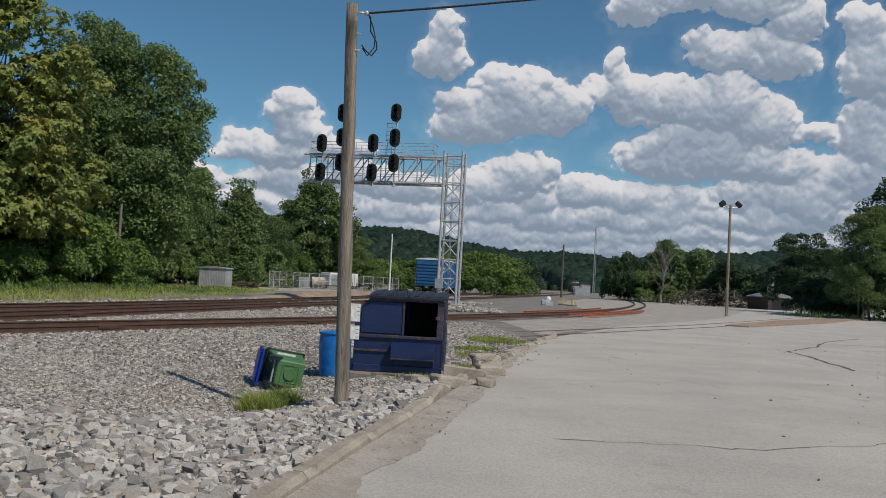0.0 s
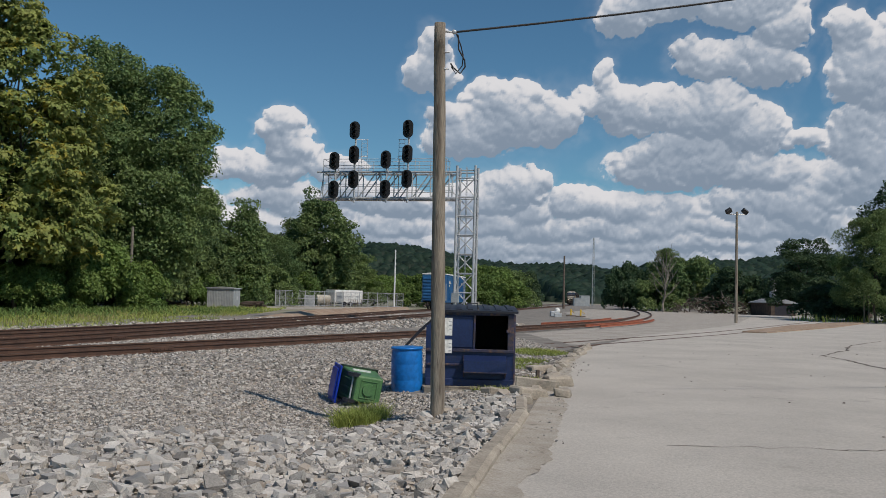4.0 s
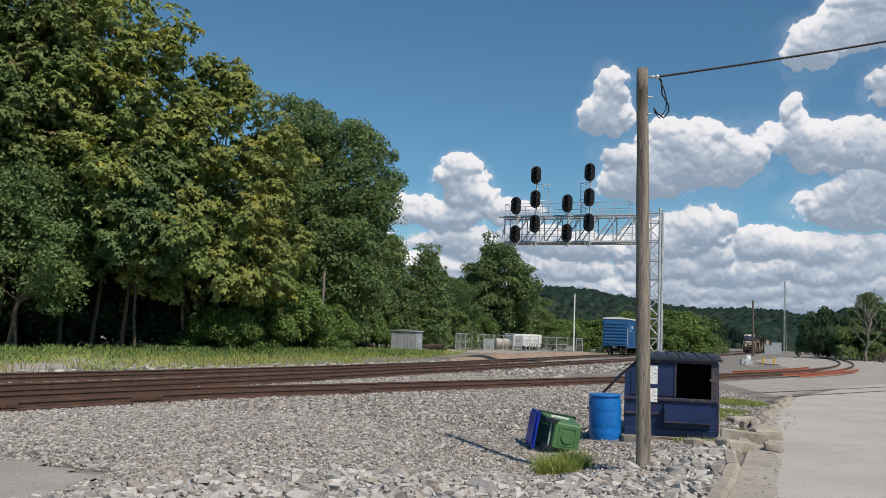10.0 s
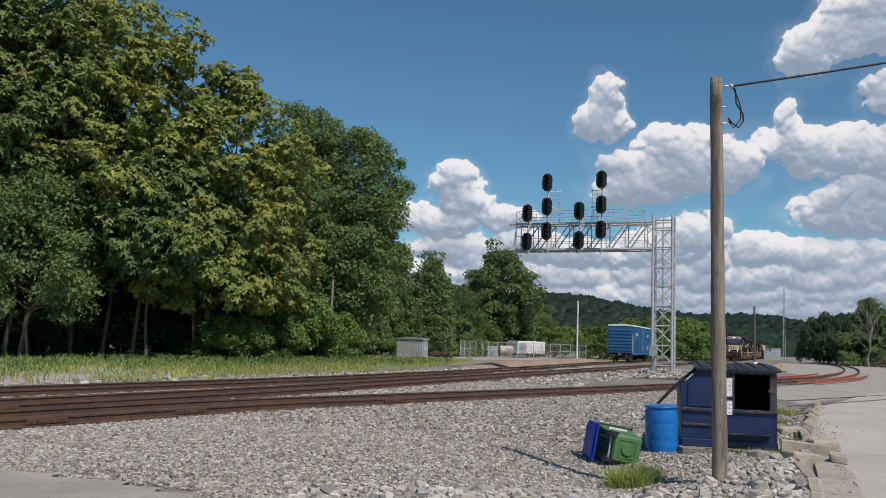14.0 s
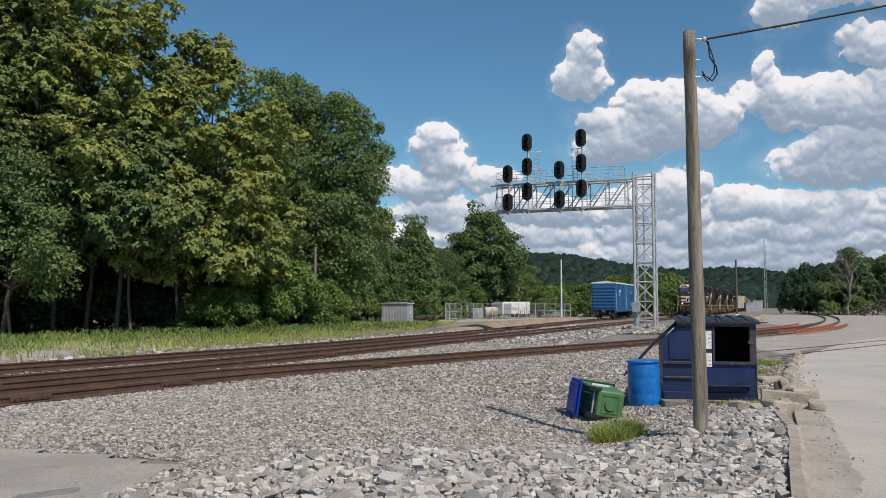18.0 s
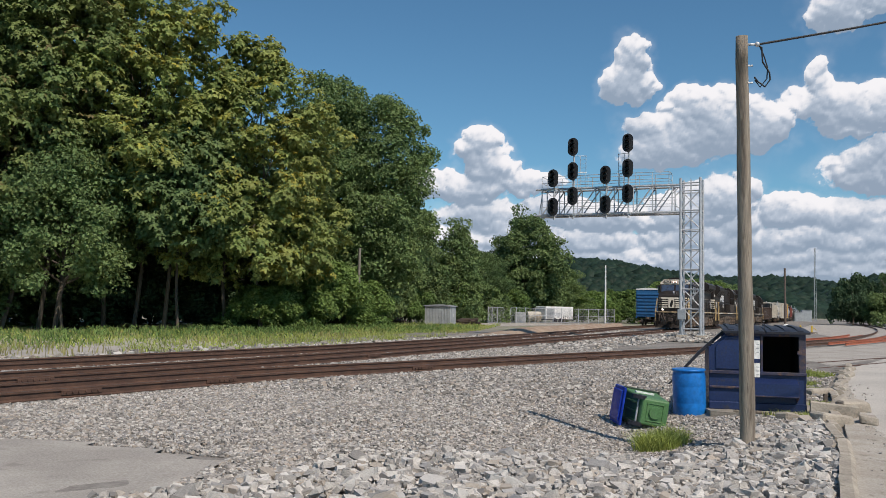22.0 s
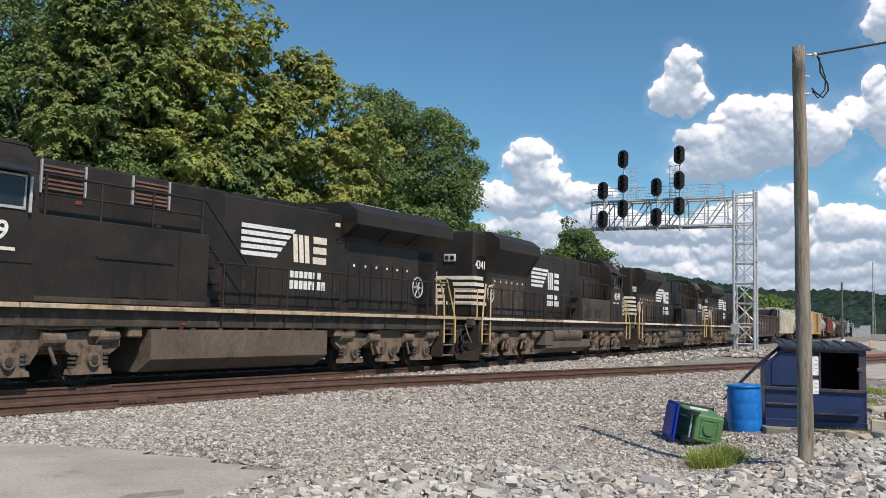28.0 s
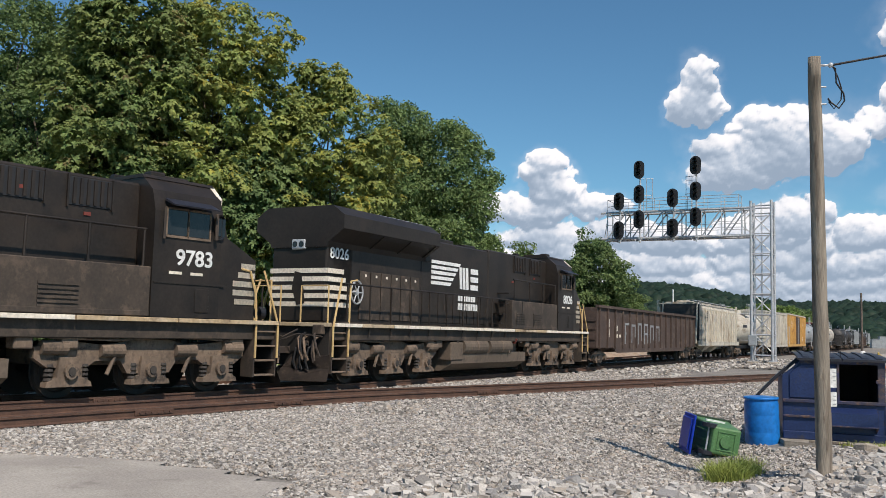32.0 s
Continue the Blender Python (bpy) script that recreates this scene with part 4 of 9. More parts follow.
CROWNS = {}
for key, mat, n, seed, lobes, leaf, tall in (
        ("green_a", "leaf_green", 54000, 3, 140, 0.033, 1.9), ("green_b", "leaf_green", 48000, 4, 120, 0.034, 1.7), ("deep_a", "leaf_deep", 30000, 5, 100, 0.048, 1.8),
        ("bright_a", "leaf_bright", 15000, 6, 60, 0.06, 0.8), ("deep_b", "leaf_deep", 12000, 7, 50, 0.07, 0.85), ("green_c", "leaf_green", 12000, 8, 50, 0.07, 0.9)):
    CROWNS[key] = crown_mesh("crown", mat, n, seed, lobes, leaf, tall)


def tree(x, y, h, r, key, low=0.12, label="", bark="bark", trunks=1, seed=0, ry=None):
    """h: height of the top; r: half width; low: share of the height below the crown."""
    me, c, rad = CROWNS[key]
    t = thing("tree", pose(x, y, -0.1), label, "tree")
    z0 = h * low
    hh = (h - z0) / 1.18
    cr = part("crown", me, "bark", t)
    cr.matrix_basis = Matrix.Translation((0, 0, z0 + hh * 0.52)) @ pose(0, 0, 0, 0, 0, seed * 77 % 360) @ Matrix.Diagonal((r * 1.12, (ry or r) * 1.12, hh * 0.78, 1))
    top = Vector((0, 0, z0 + hh * 0.75))
    for k in range(trunks):
        bm = B()
        f = Vector(((k - (trunks - 1) / 2) * r * 0.3, random.uniform(-0.4, 0.4), 0))
        limb(bm, f, f * 0.8 + top, h * 0.007 + 0.05, 0.04, seed + k, 8)
        part("trunk", bm, bark, t)
    for k in range(0, min(len(c), 14), 2):
        bm = B()
        q = cr.matrix_basis @ Vector(c[k])
        s = Vector((0, 0, z0 * 0.8 + (q.z - z0) * 0.55))
        limb(bm, s, s.lerp(q, 0.95), h * 0.005 + 0.02, 0.02, seed + k * 3.1, 5)
        part("limb", bm, bark, t)
    return t


BIGT = (
    # x, y, h, r, crown, share below, label, trunks
    (-58.0, 52.0, 24.0, 8.0, "deep_a", 0.0, "tall dark green tree deep in the wood", 1),
    (-52.0, 60.0, 25.0, 8.0, "deep_a", 0.0, "tall dark green tree deep in the wood", 1),
    (-46.0, 66.0, 23.0, 8.0, "deep_a", 0.0, "tall dark green tree deep in the wood", 1),
    (-38.0, 74.0, 21.0, 7.0, "deep_a", 0.0, "tall dark green tree deep in the wood", 1),
    (-32.0, 86.0, 17.0, 7.0, "deep_a", 0.0, "tall dark green tree deep in the wood", 1),
    (-37.0, 60.0, 21.0, 6.0, "deep_a", 0.02, "tall dark green tree inside the wood", 1),
    (-29.0, 66.0, 15.5, 5.6, "deep_a", 0.02, "dark green tree in the wood", 1),
    (-26.5, 84.0, 18.0, 5.5, "deep_a", 0.04, "dark green tree in the wood", 1),
    (-24.0, 104.0, 14.0, 5.5, "deep_a", 0.02, "dark green tree at the wood's edge", 1),
    (-15.5, 124.0, 12.0, 4.8, "green_b", 0.03, "green tree behind the fence", 1),
    (-12.0, 137.0, 13.0, 5.0, "deep_a", 0.02, "dark green tree behind the fence", 1),
    (-3.0, 142.0, 9.5, 4.6, "green_b", 0.02, "low green tree behind the compound", 1),
    (54.0, 186.0, 11.0, 4.6, "deep_b", 0.02, "dark green tree across the yard", 1),
    (58.5, 188.0, 12.2, 5.0, "deep_b", 0.02, "dark green tree across the yard", 1),
    (63.5, 184.0, 15.0, 5.5, "green_b", 0.02, "tall dark green tree across the yard", 1),
    (64.0, 196.0, 11.8, 7.0, "deep_b", 0.02, "dark green tree across the yard", 1),
    (70.0, 214.0, 11.5, 6.0, "deep_b", 0.02, "dark green tree across the yard", 1),
    (66.0, 178.0, 13.2, 7.2, "green_c", 0.03, "green tree across the yard", 1),
    (73.0, 168.0, 10.5, 7.0, "deep_b", 0.02, "dark green tree behind the brush heap", 1),
    (61.6, 121.0, 13.4, 5.0, "deep_a", 0.06, "green tree beyond the car park", 1),
    (57.0, 96.0, 14.5, 4.6, "green_b", 0.05, "green tree at the car park's edge", 1),
    (63.0, 98.0, 20.0, 6.5, "deep_a", 0.04, "tall dark tree at the car park's edge", 1),
    (72.0, 104.0, 20.0, 7.5, "green_a", 0.04, "tall green tree at the car park's edge", 1),
)
for i, (x, y, h, r, key, low, lab, tk) in enumerate(BIGT):
    tree(x, y, h * (1.07 if y < 90 and x < 0 else 1.0), r * (1.06 if x < 0 else 1.0), key, low, lab, trunks=tk, seed=i + 1, bark="bark")
# ---- big trees: crowns built to their own outline ----
ROUND = (0.45, 0.80, 0.96, 1.0, 0.97, 0.88, 0.70, 0.40)
SKIRT = (0.92, 1.0, 0.98, 0.93, 0.84, 0.70, 0.50, 0.22)


def boughs(g, h, z0, r, outline, count, size):
    """Leafy clumps on the boughs of a crown with that outline, uneven round about."""
    hs = np.linspace(0, 1, len(outline))
    t = g.random(count * 6)
    t = t[g.random(count * 6) < np.interp(t, hs, outline) ** 1.1][:count]
    n = len(t)
    a = g.random(n) * 2 * np.pi
    p = g.random(4) * 6.28
    wob = 1 + 0.13 * np.sin(2 * a + 6 * t + p[0]) + 0.10 * np.sin(3 * a - 9 * t + p[1]) + 0.09 * np.sin(5 * a + 14 * t + p[2]) + 0.06 * g.normal(size=n)
    rr = np.maximum(0.1, r * np.interp(t, hs, outline) * wob * (0.34 + 0.66 * g.random(n) ** 0.45) - size * 0.6)
    c = np.stack([rr * np.cos(a), rr * np.sin(a), z0 + (h - z0 - size * 0.6) * t + 0.35 * size * g.normal(size=n)], 1)
    return c, size * (0.55 + 0.75 * g.random(n))


def leaf_crown(mat, seed, h, z0, r, outline, count, size, per, leaf):
    """Broad leaves scattered over the clumps."""
    g = np.random.default_rng(seed)
    c, lr = boughs(g, h, z0, r, outline, count, size)
    which = np.repeat(np.arange(len(c)), per)
    n = len(which)
    away = c / (np.linalg.norm(c * np.array([1, 1, 0]), axis=1)[:, None] + 0.5) * np.array([1, 1, 0])
    d = g.normal(size=(n, 3)) + 0.55 * away[which] + np.array([0, 0, 0.35])
    d /= np.linalg.norm(d, axis=1)[:, None]
    P = c[which] + d * (lr[which] * (0.55 + 0.55 * g.random(n)))[:, None] * np.array([1.15, 1.15, 0.72])
    nrm = d * 0.8 + np.array([0, 0, 0.5]) + 0.6 * g.normal(size=(n, 3))
    nrm /= np.linalg.norm(nrm, axis=1)[:, None]
    out = np.cross(nrm, g.normal(size=(n, 3)))
    out /= np.linalg.norm(out, axis=1)[:, None]
    side = np.cross(nrm, out)
    ln = (leaf * (0.6 + 0.8 * g.random(n)))[:, None]
    V = np.stack([P, P + out * ln * 0.45 + side * ln * 0.34 + nrm * ln * 0.08, P + out * ln - nrm * ln * 0.15, P + out * ln * 0.45 - side * ln * 0.34 + nrm * ln * 0.08], 1)
    F = np.arange(n * 4).reshape(n, 4)
    return from_arrays("crown", V.reshape(-1, 3), F, mat), c


def frond_crown(mat, tip, seed, h, z0, r, outline, count, size, per, frond, share):
    """Whorls of long drooping compound leaves, some with seed heads turning colour."""
    g = np.random.default_rng(seed)
    c, lr = boughs(g, h, z0, r, outline, count, size)
    which = np.repeat(np.arange(len(c)), per)
    n = len(which)
    away = c / (np.linalg.norm(c * np.array([1, 1, 0]), axis=1)[:, None] + 0.5) * np.array([1, 1, 0])
    d = g.normal(size=(n, 3)) + 0.7 * away[which] + np.array([0, 0, 0.5])
    d /= np.linalg.norm(d, axis=1)[:, None]
    O = c[which] + d * (lr[which] * (0.6 + 0.5 * g.random(n)))[:, None] * np.array([1.1, 1.1, 0.75])
    k = 6
    az = g.random((n, 1)) * 6.28 + np.arange(k)[None] * (6.28 / k) + 0.25 * g.normal(size=(n, k))
    lift = 0.40 * g.random((n, k)) - 0.02
    ln = frond * (0.6 + 0.7 * g.random((n, k)))
    z = d * 0.75 + np.array([0, 0, 0.75]) + 0.25 * g.normal(size=(n, 3))
    z /= np.linalg.norm(z, axis=1)[:, None]
    u = np.cross(z, np.array([0.3, 0.9, 0.1]))
    u /= np.linalg.norm(u, axis=1)[:, None]
    v = np.cross(z, u)
    ca, sa = np.cos(az)[..., None], np.sin(az)[..., None]
    out = u[:, None] * ca + v[:, None] * sa
    side = v[:, None] * ca - u[:, None] * sa
    z = z[:, None]
    L, W = ln[..., None], ln[..., None] * 0.24
    base = O[:, None, :] + 0 * out
    mid = base + out * L * 0.5 + z * L * lift[..., None]
    end = base + out * L * 0.95 + z * L * (lift[..., None] - 0.30)
    V = np.stack([base - side * W * 0.5, base + side * W * 0.5, mid + side * W, mid - side * W, end + side * W * 0.35, end - side * W * 0.35], 2)
    o = np.arange(n * k)[:, None] * 6
    F = np.stack([o + np.array([[0, 1, 2, 3]]), o + np.array([[3, 2, 4, 5]])], 1).reshape(-1, 4)
    me = from_arrays("crown", V.reshape(-1, 3), F, mat, tip)
    ripe = (g.random(len(c)) < share)[which] & (d[:, 2] > 0.05) & (g.random(n) < 0.6)
    turned = ripe[:, None] & (g.random((n, k)) < 0.55)
    me.polygons.foreach_set("material_index", np.repeat(turned.ravel().astype(np.int32), 2))
    return me, c


def big_tree(x, y, h, r, outline, label, crown, low=1.5, trunks=1, seed=0, bark="bark"):
    me, c = crown(h, low, r, outline, seed)
    t = thing("tree", pose(x, y, -0.1), label, "tree")
    part("crown", me, "bark", t)
    for k in range(trunks):
        bm = B()
        f = Vector(((k - (trunks - 1) / 2) * r * 0.35, random.uniform(-1.2, 0.2), 0))
        limb(bm, f, f * 0.6 + Vector((random.uniform(-0.5, 0.5), 0, h * 0.86)), h * 0.004 + 0.05, 0.04, seed + k * 7, 8)
        part("trunk", bm, bark, t)
    for k in range(0, 60, 4):
        q = Vector(c[k % len(c)])
        s = Vector((q.x * 0.08, q.y * 0.08, max(low, q.z * 0.62)))
        bm = B()
        limb(bm, s, s.lerp(q, 0.97), 0.035 + 0.05 * (1 - q.z / h), 0.018, seed + k * 3.1, 5)
        part("limb", bm, bark, t)
    return t


def leaves(mat, count=360, size=1.15, per=170, leaf=0.27):
    return lambda h, z0, r, outline, seed: leaf_crown(mat, seed, h, z0, r, outline, count, size, per, leaf)


def fronds(mat, tip, count=420, size=1.0, per=22, frond=0.34, share=0.4):
    return lambda h, z0, r, outline, seed: frond_crown(mat, tip, seed, h, z0, r, outline, count, size, per, frond, share)


for x, y, h, r, outline, crown, low, trunks, lab in (
        (-31.0, 55.5, 25.0, 6.2, ROUND, fronds("leaf_yellow", "leaf_tip", share=0.5), 5.5, 3, "large tree with yellowing compound leaves at the wood's edge"),
        (-24.2, 57.5, 20.6, 6.5, SKIRT, fronds("leaf_yellow", "leaf_tip", share=0.45), 3.6, 2, "spreading tree with yellow-green drooping foliage"),
        (-27.2, 53.8, 13.5, 4.4, SKIRT, fronds("leaf_green", "leaf_tip", count=200, share=0.15), 5.0, 1, "young tree with long green compound leaves at the wood's edge"),
        (-35.8, 51.5, 26.0, 4.9, ROUND, fronds("leaf_turning", "leaf_brown", share=0.22), 6.0, 3, "tall tree with leaves starting to turn brown"),
        (-33.2, 50.0, 12.5, 4.2, SKIRT, leaves("leaf_green", 170, 1.0, 130, 0.25), 3.0, 1, "leafy young tree before the tall trunks"),
        (-44.5, 53.5, 25.3, 6.2, ROUND, leaves("leaf_green", 400), 2.0, 2, "tall broad-leaved tree at the edge of the wood"),
        (-40.5, 48.5, 13.0, 4.6, SKIRT, leaves("leaf_green", 180, 1.0, 130, 0.25), 2.2, 1, "dense green tree at the wood's foot"),
        (-24.3, 77.5, 23.5, 5.0, ROUND, leaves("leaf_green", 330, 1.1, 170, 0.27), 3.0, 1, "tall dense green tree beside the track"),
        (-19.6, 77.5, 21.3, 5.2, ROUND, leaves("leaf_green", 360, 1.15, 170, 0.27), 2.2, 1, "rounded green tree beside the track"),
        (-21.6, 104.0, 15.6, 4.6, SKIRT, leaves("leaf_green", 240, 1.1, 110, 0.34), 0.8, 1, "green tree with an open crown beyond the tall ones"),
        (-16.6, 110.0, 13.4, 3.7, SKIRT, leaves("leaf_green", 180, 1.0, 110, 0.34), 0.6, 1, "smaller green tree with an open crown"),
        (-8.7, 133.0, 16.4, 5.6, ROUND, leaves("leaf_green", 260, 1.25, 110, 0.42), 1.6, 1, "rounded green tree behind the compound"),
):
    big_tree(x, y, h, r, outline, lab, crown, low, trunks, seed=int(abs(x) * 10) % 97)

# undergrowth at the wood's foot
for i, (x, y, h, r, key) in enumerate(((60, 108, 6.5, 6.0, "deep_b"), (70, 112, 7.0, 6.5, "deep_b"), (80, 116, 8.0, 7.0, "deep_b"), (90, 108, 9.0, 8.0, "deep_b"), (-23.2, 57.5, 3.6, 2.6, "bright_a"), (-22.2, 61.5, 4.2, 3.2, "bright_a"), (-25.0, 86, 5.4, 3.4, "green_c"), (-20.8, 101, 5.0, 2.6, "bright_a"), (-27.0, 97, 6.0, 4.0, "green_c"), (-14.8, 119, 6.5, 4.0, "green_c"), (-60, 52, 9, 9, "deep_b"), (-54, 58, 9, 9, "deep_b"), (-48, 62, 9, 9, "deep_b"), (-42, 66, 9, 8, "deep_b"), (-37, 69, 9, 8, "deep_b"), (-31, 72, 9, 8, "deep_b"), (-27, 78, 9, 7, "deep_b"), (-52, 48, 5, 5, "deep_b"), (-39, 57.5, 6, 5, "deep_b"), (-46, 50, 6, 5, "deep_b"), (-41, 53, 5.5, 5, "green_c"), (-34, 61, 6, 5.5, "deep_b"), (-29.5, 63, 5, 4.5, "deep_b"), (-22.6, 66.5, 6.4, 4.2, "bright_a"), (-20.5, 72, 4.6, 3.6, "bright_a"), (-24, 74, 6.5, 4.0, "deep_b"),
                                       (-25.0, 98.0, 6.0, 2.6, "bright_a"), (-23.0, 92, 8, 4, "green_c"), (-17.8, 112, 6.5, 4.2, "bright_a"), (-21.5, 112, 9, 4.6, "green_c"), (-11.5, 128, 5.5, 3.5, "bright_a"),
                                       (-6.5, 136, 7.5, 4.5, "green_c"), (0.0, 146, 6.0, 5.0, "bright_a"), (5.5, 152, 6.2, 5.0, "bright_a"), (9.5, 150, 6.5, 5, "bright_a"), (15, 152, 8.0, 6, "bright_a"), (22, 166, 9.0, 7, "bright_a"),
                                       (25.5, 178, 9.4, 6, "green_c"), (31, 198, 9.5, 6, "green_c"), (37, 228, 10.5, 6.5, "deep_b"), (45, 266, 12, 7, "deep_b"), (58, 176, 7.6, 5.5, "green_c"), (76, 178, 7.2, 6.0, "green_c"), (80, 158, 8, 7, "deep_b"))):
    t = tree(x, y, h, r, key, 0.0, "dense green shrub in the undergrowth" if h < 7 else "dense green thicket beside the yard", seed=60 + i)
    t.name = "shrub"
    t["category"] = "shrub"
# bare pale tree
bt = thing("bare_tree", pose(55.5, 164.0, -0.1), "leafless pale grey tree before the dark wood", "tree")
bm = B()
limb(bm, (0, 0, 0), (0.6, 0, 8.5), 0.24, 0.09, 3, 8)
part("trunk", bm, "pale_bark", bt)
for k in range(16):
    bm = B()
    z = 2.5 + k * 0.42
    a = k * 2.4
    q = Vector((3.2 * math.cos(a) * (1 - k * 0.03), 3.2 * math.sin(a) * (1 - k * 0.03), z + 3.6))
    limb(bm, (0.05 * z, 0, z), q, 0.10, 0.03, k * 1.7, 5)
    limb(bm, Vector((0.05 * z, 0, z)).lerp(q, 0.55), q + Vector((math.sin(a * 3), math.cos(a * 2), 0.8)), 0.05, 0.02, k * 2.9, 5)
    part("branch", bm, "pale_bark", bt)


# far woods and hills
def hill(name, x0, x1, y, depth, height, label, seed, bump=3.0, n=6000, size=7.0, mat="hill_aerial_leaf"):
    """A wooded ridge: a body of earth with a coat of tree-sized clumps."""
    g = np.random.default_rng(seed)
    xs = np.linspace(x0, x1, 70)
    rows = 9
    V, F = [], []
    for j in range(rows):
        v = j / (rows - 1)
        for x in xs:
            V.append((x, y + depth * v, -3 + (height(x) + 3) * math.sin(v * math.pi / 2) ** 0.8))
    idx = np.arange(len(V)).reshape(rows, len(xs))
    F = np.stack([idx[:-1, :-1], idx[:-1, 1:], idx[1:, 1:], idx[1:, :-1]], -1).reshape(-1, 4)
    body = part(name, from_arrays(name, np.array(V), F, "hill_aerial_green"), "hill_aerial_green")
    tagged(body, label, "hill", kind="structure")
    ico = np.array([(math.cos(a) * math.cos(e), math.sin(a) * math.cos(e), math.sin(e)) for e in (-0.2, 0.7) for a in np.arange(6) * math.pi / 3] + [(0, 0, 1.0)])
    tri = np.array([(k, (k + 1) % 6, 6 + (k + 1) % 6) for k in range(6)] + [(k, 6 + (k + 1) % 6, 6 + k) for k in range(6)] + [(6 + k, 6 + (k + 1) % 6, 12) for k in range(6)])
    vv = g.random(n) ** 0.8
    xx = x0 + (x1 - x0) * g.random(n)
    zz = np.array([-3 + (height(a) + 3) * math.sin(b * math.pi / 2) ** 0.8 for a, b in zip(xx, vv)])
    s = size * (0.5 + 0.7 * g.random(n))
    P = np.stack([xx, y + depth * vv, zz], 1)
    W = ico[None] * (0.75 + 0.5 * g.random((n, 13, 1))) * s[:, None, None] * np.array([1, 1, 1.05]) + P[:, None]
    FF = tri[None] + (np.arange(n) * 13)[:, None, None]
    ob = part("hill_wood", from_arrays("hill_wood", W.reshape(-1, 3), FF.reshape(-1, 3), mat), mat)
    ob.data.shade_smooth()
    tagged(ob, "dark green wood covering the hill", "wood", kind="stuff")


hill("hill_1", -420, 460, 900, 260, lambda x: 48 + 12 * math.exp(-((x + 20) / 130) ** 2) - 0.045 * max(0, x) + 3 * math.sin(x * 0.03), "long wooded hill behind the yard", 1, n=7000, size=9)
hill("hill_2", 120, 900, 1500, 300, lambda x: 40 + 10 * math.sin(x * 0.008) + 4 * math.sin(x * 0.021), "wooded ridge in the distance, haze tint in its colour", 2, n=4000, size=13)
hill("hill_3", 150, 620, 620, 200, lambda x: 12 + 34 * (1 - math.exp(-(max(0, x - 190) / 120.0))) + 2 * math.sin(x * 0.05), "dark wooded hill beyond the trees", 3, n=5000, size=8)


# ---- clouds: a far backdrop of sky behind the hills ----
# heaps of cloud: azimuth and height of each dome, half width and half height, in degrees
TOWERS = ((-6.0, 10.5, 1.34, 1.27), (-5.1, 9.2, 1.48, 1.48), (-8.4, 8.5, 1.55, 0.70), (-7.2, 7.7, 2.96, 1.06), (-3.1, 8.1, 2.18, 0.92), (4.0, 16.0, 0.99, 1.27), (3.6, 14.4, 1.62, 1.41), (15.1, 14.5, 0.70, 0.95), (15.4, 13.6, 0.77, 0.56))
MIDDLE = ((7.9, 13.1, 1.83, 0.77), (10.1, 13.0, 1.34, 0.95), (8.7, 11.3, 3.45, 1.83), (11.9, 11.3, 1.76, 1.55), (6.2, 10.1, 2.75, 1.41), (5.3, 11.7, 1.76, 1.06), (9.3, 7.2, 2.04, 1.48), (7.2, 6.2, 2.18, 1.20), (11.0, 7.8, 1.06, 0.95), (13.2, 6.4, 1.48, 0.77))
RIGHT_HEAP = ((15.7, 12.4, 2.04, 1.06), (17.8, 11.8, 2.60, 1.62), (18.8, 13.1, 1.06, 0.56), (21.8, 11.5, 3.45, 2.11), (24.1, 10.5, 2.18, 1.83), (20.0, 8.6, 4.36, 1.90), (24.5, 8.0, 3.10, 1.41), (22.9, 12.4, 1.41, 0.92), (27.1, 10.1, 1.20, 0.63))
HIGH = ((16.1, 17.7, 1.69, 1.48), (19.0, 18.5, 3.66, 1.41), (23.9, 18.1, 2.96, 1.48), (22.7, 14.9, 3.10, 1.48), (25.1, 14.3, 1.83, 1.34), (26.0, 16.4, 1.34, 1.41), (20.7, 15.5, 1.41, 0.92), (19.7, 20.1, 2.46, 1.27), (23.8, 20.1, 3.17, 1.41))
FAR_RIGHT = ((29.7, 15.6, 1.34, 1.69), (30.7, 13.6, 2.18, 2.18), (32.1, 14.5, 1.55, 2.25), (29.7, 11.0, 1.27, 0.92), (30.9, 9.5, 2.60, 2.18), (28.8, 7.1, 1.83, 1.55), (32.6, 7.4, 3.17, 2.96), (33.5, 12.2, 3.17, 2.46), (36.0, 15.1, 3.17, 2.11))
LOW = ((14.1, 6.1, 1.97, 0.99), (16.6, 5.8, 2.39, 1.13), (19.1, 5.6, 2.53, 1.13), (27.2, 6.0, 2.18, 1.76), (23.9, 6.2, 2.53, 0.92), (2.6, 6.0, 2.46, 1.06), (-0.7, 6.3, 2.25, 1.13), (0.5, 4.3, 2.82, 0.92), (-5.4, 6.1, 2.82, 0.84))
WISPS = ((-27.5, 24.6, 1.7, 0.9), (14.0, 12.6, 1.2, 0.7))


def lattice(ix, iy, seed):
    """A repeatable random number for each cell of a grid."""
    v = np.sin(ix * 127.1 + iy * 311.7 + seed * 74.7) * 43758.5453
    return v - np.floor(v)


def value_noise(x, y, seed):
    ix, iy = np.floor(x), np.floor(y)
    fx, fy = x - ix, y - iy
    fx, fy = fx * fx * (3 - 2 * fx), fy * fy * (3 - 2 * fy)
    a, b = lattice(ix, iy, seed), lattice(ix + 1, iy, seed)
    c, d = lattice(ix, iy + 1, seed), lattice(ix + 1, iy + 1, seed)
    return (a + (b - a) * fx) * (1 - fy) + (c + (d - c) * fx) * fy - 0.5


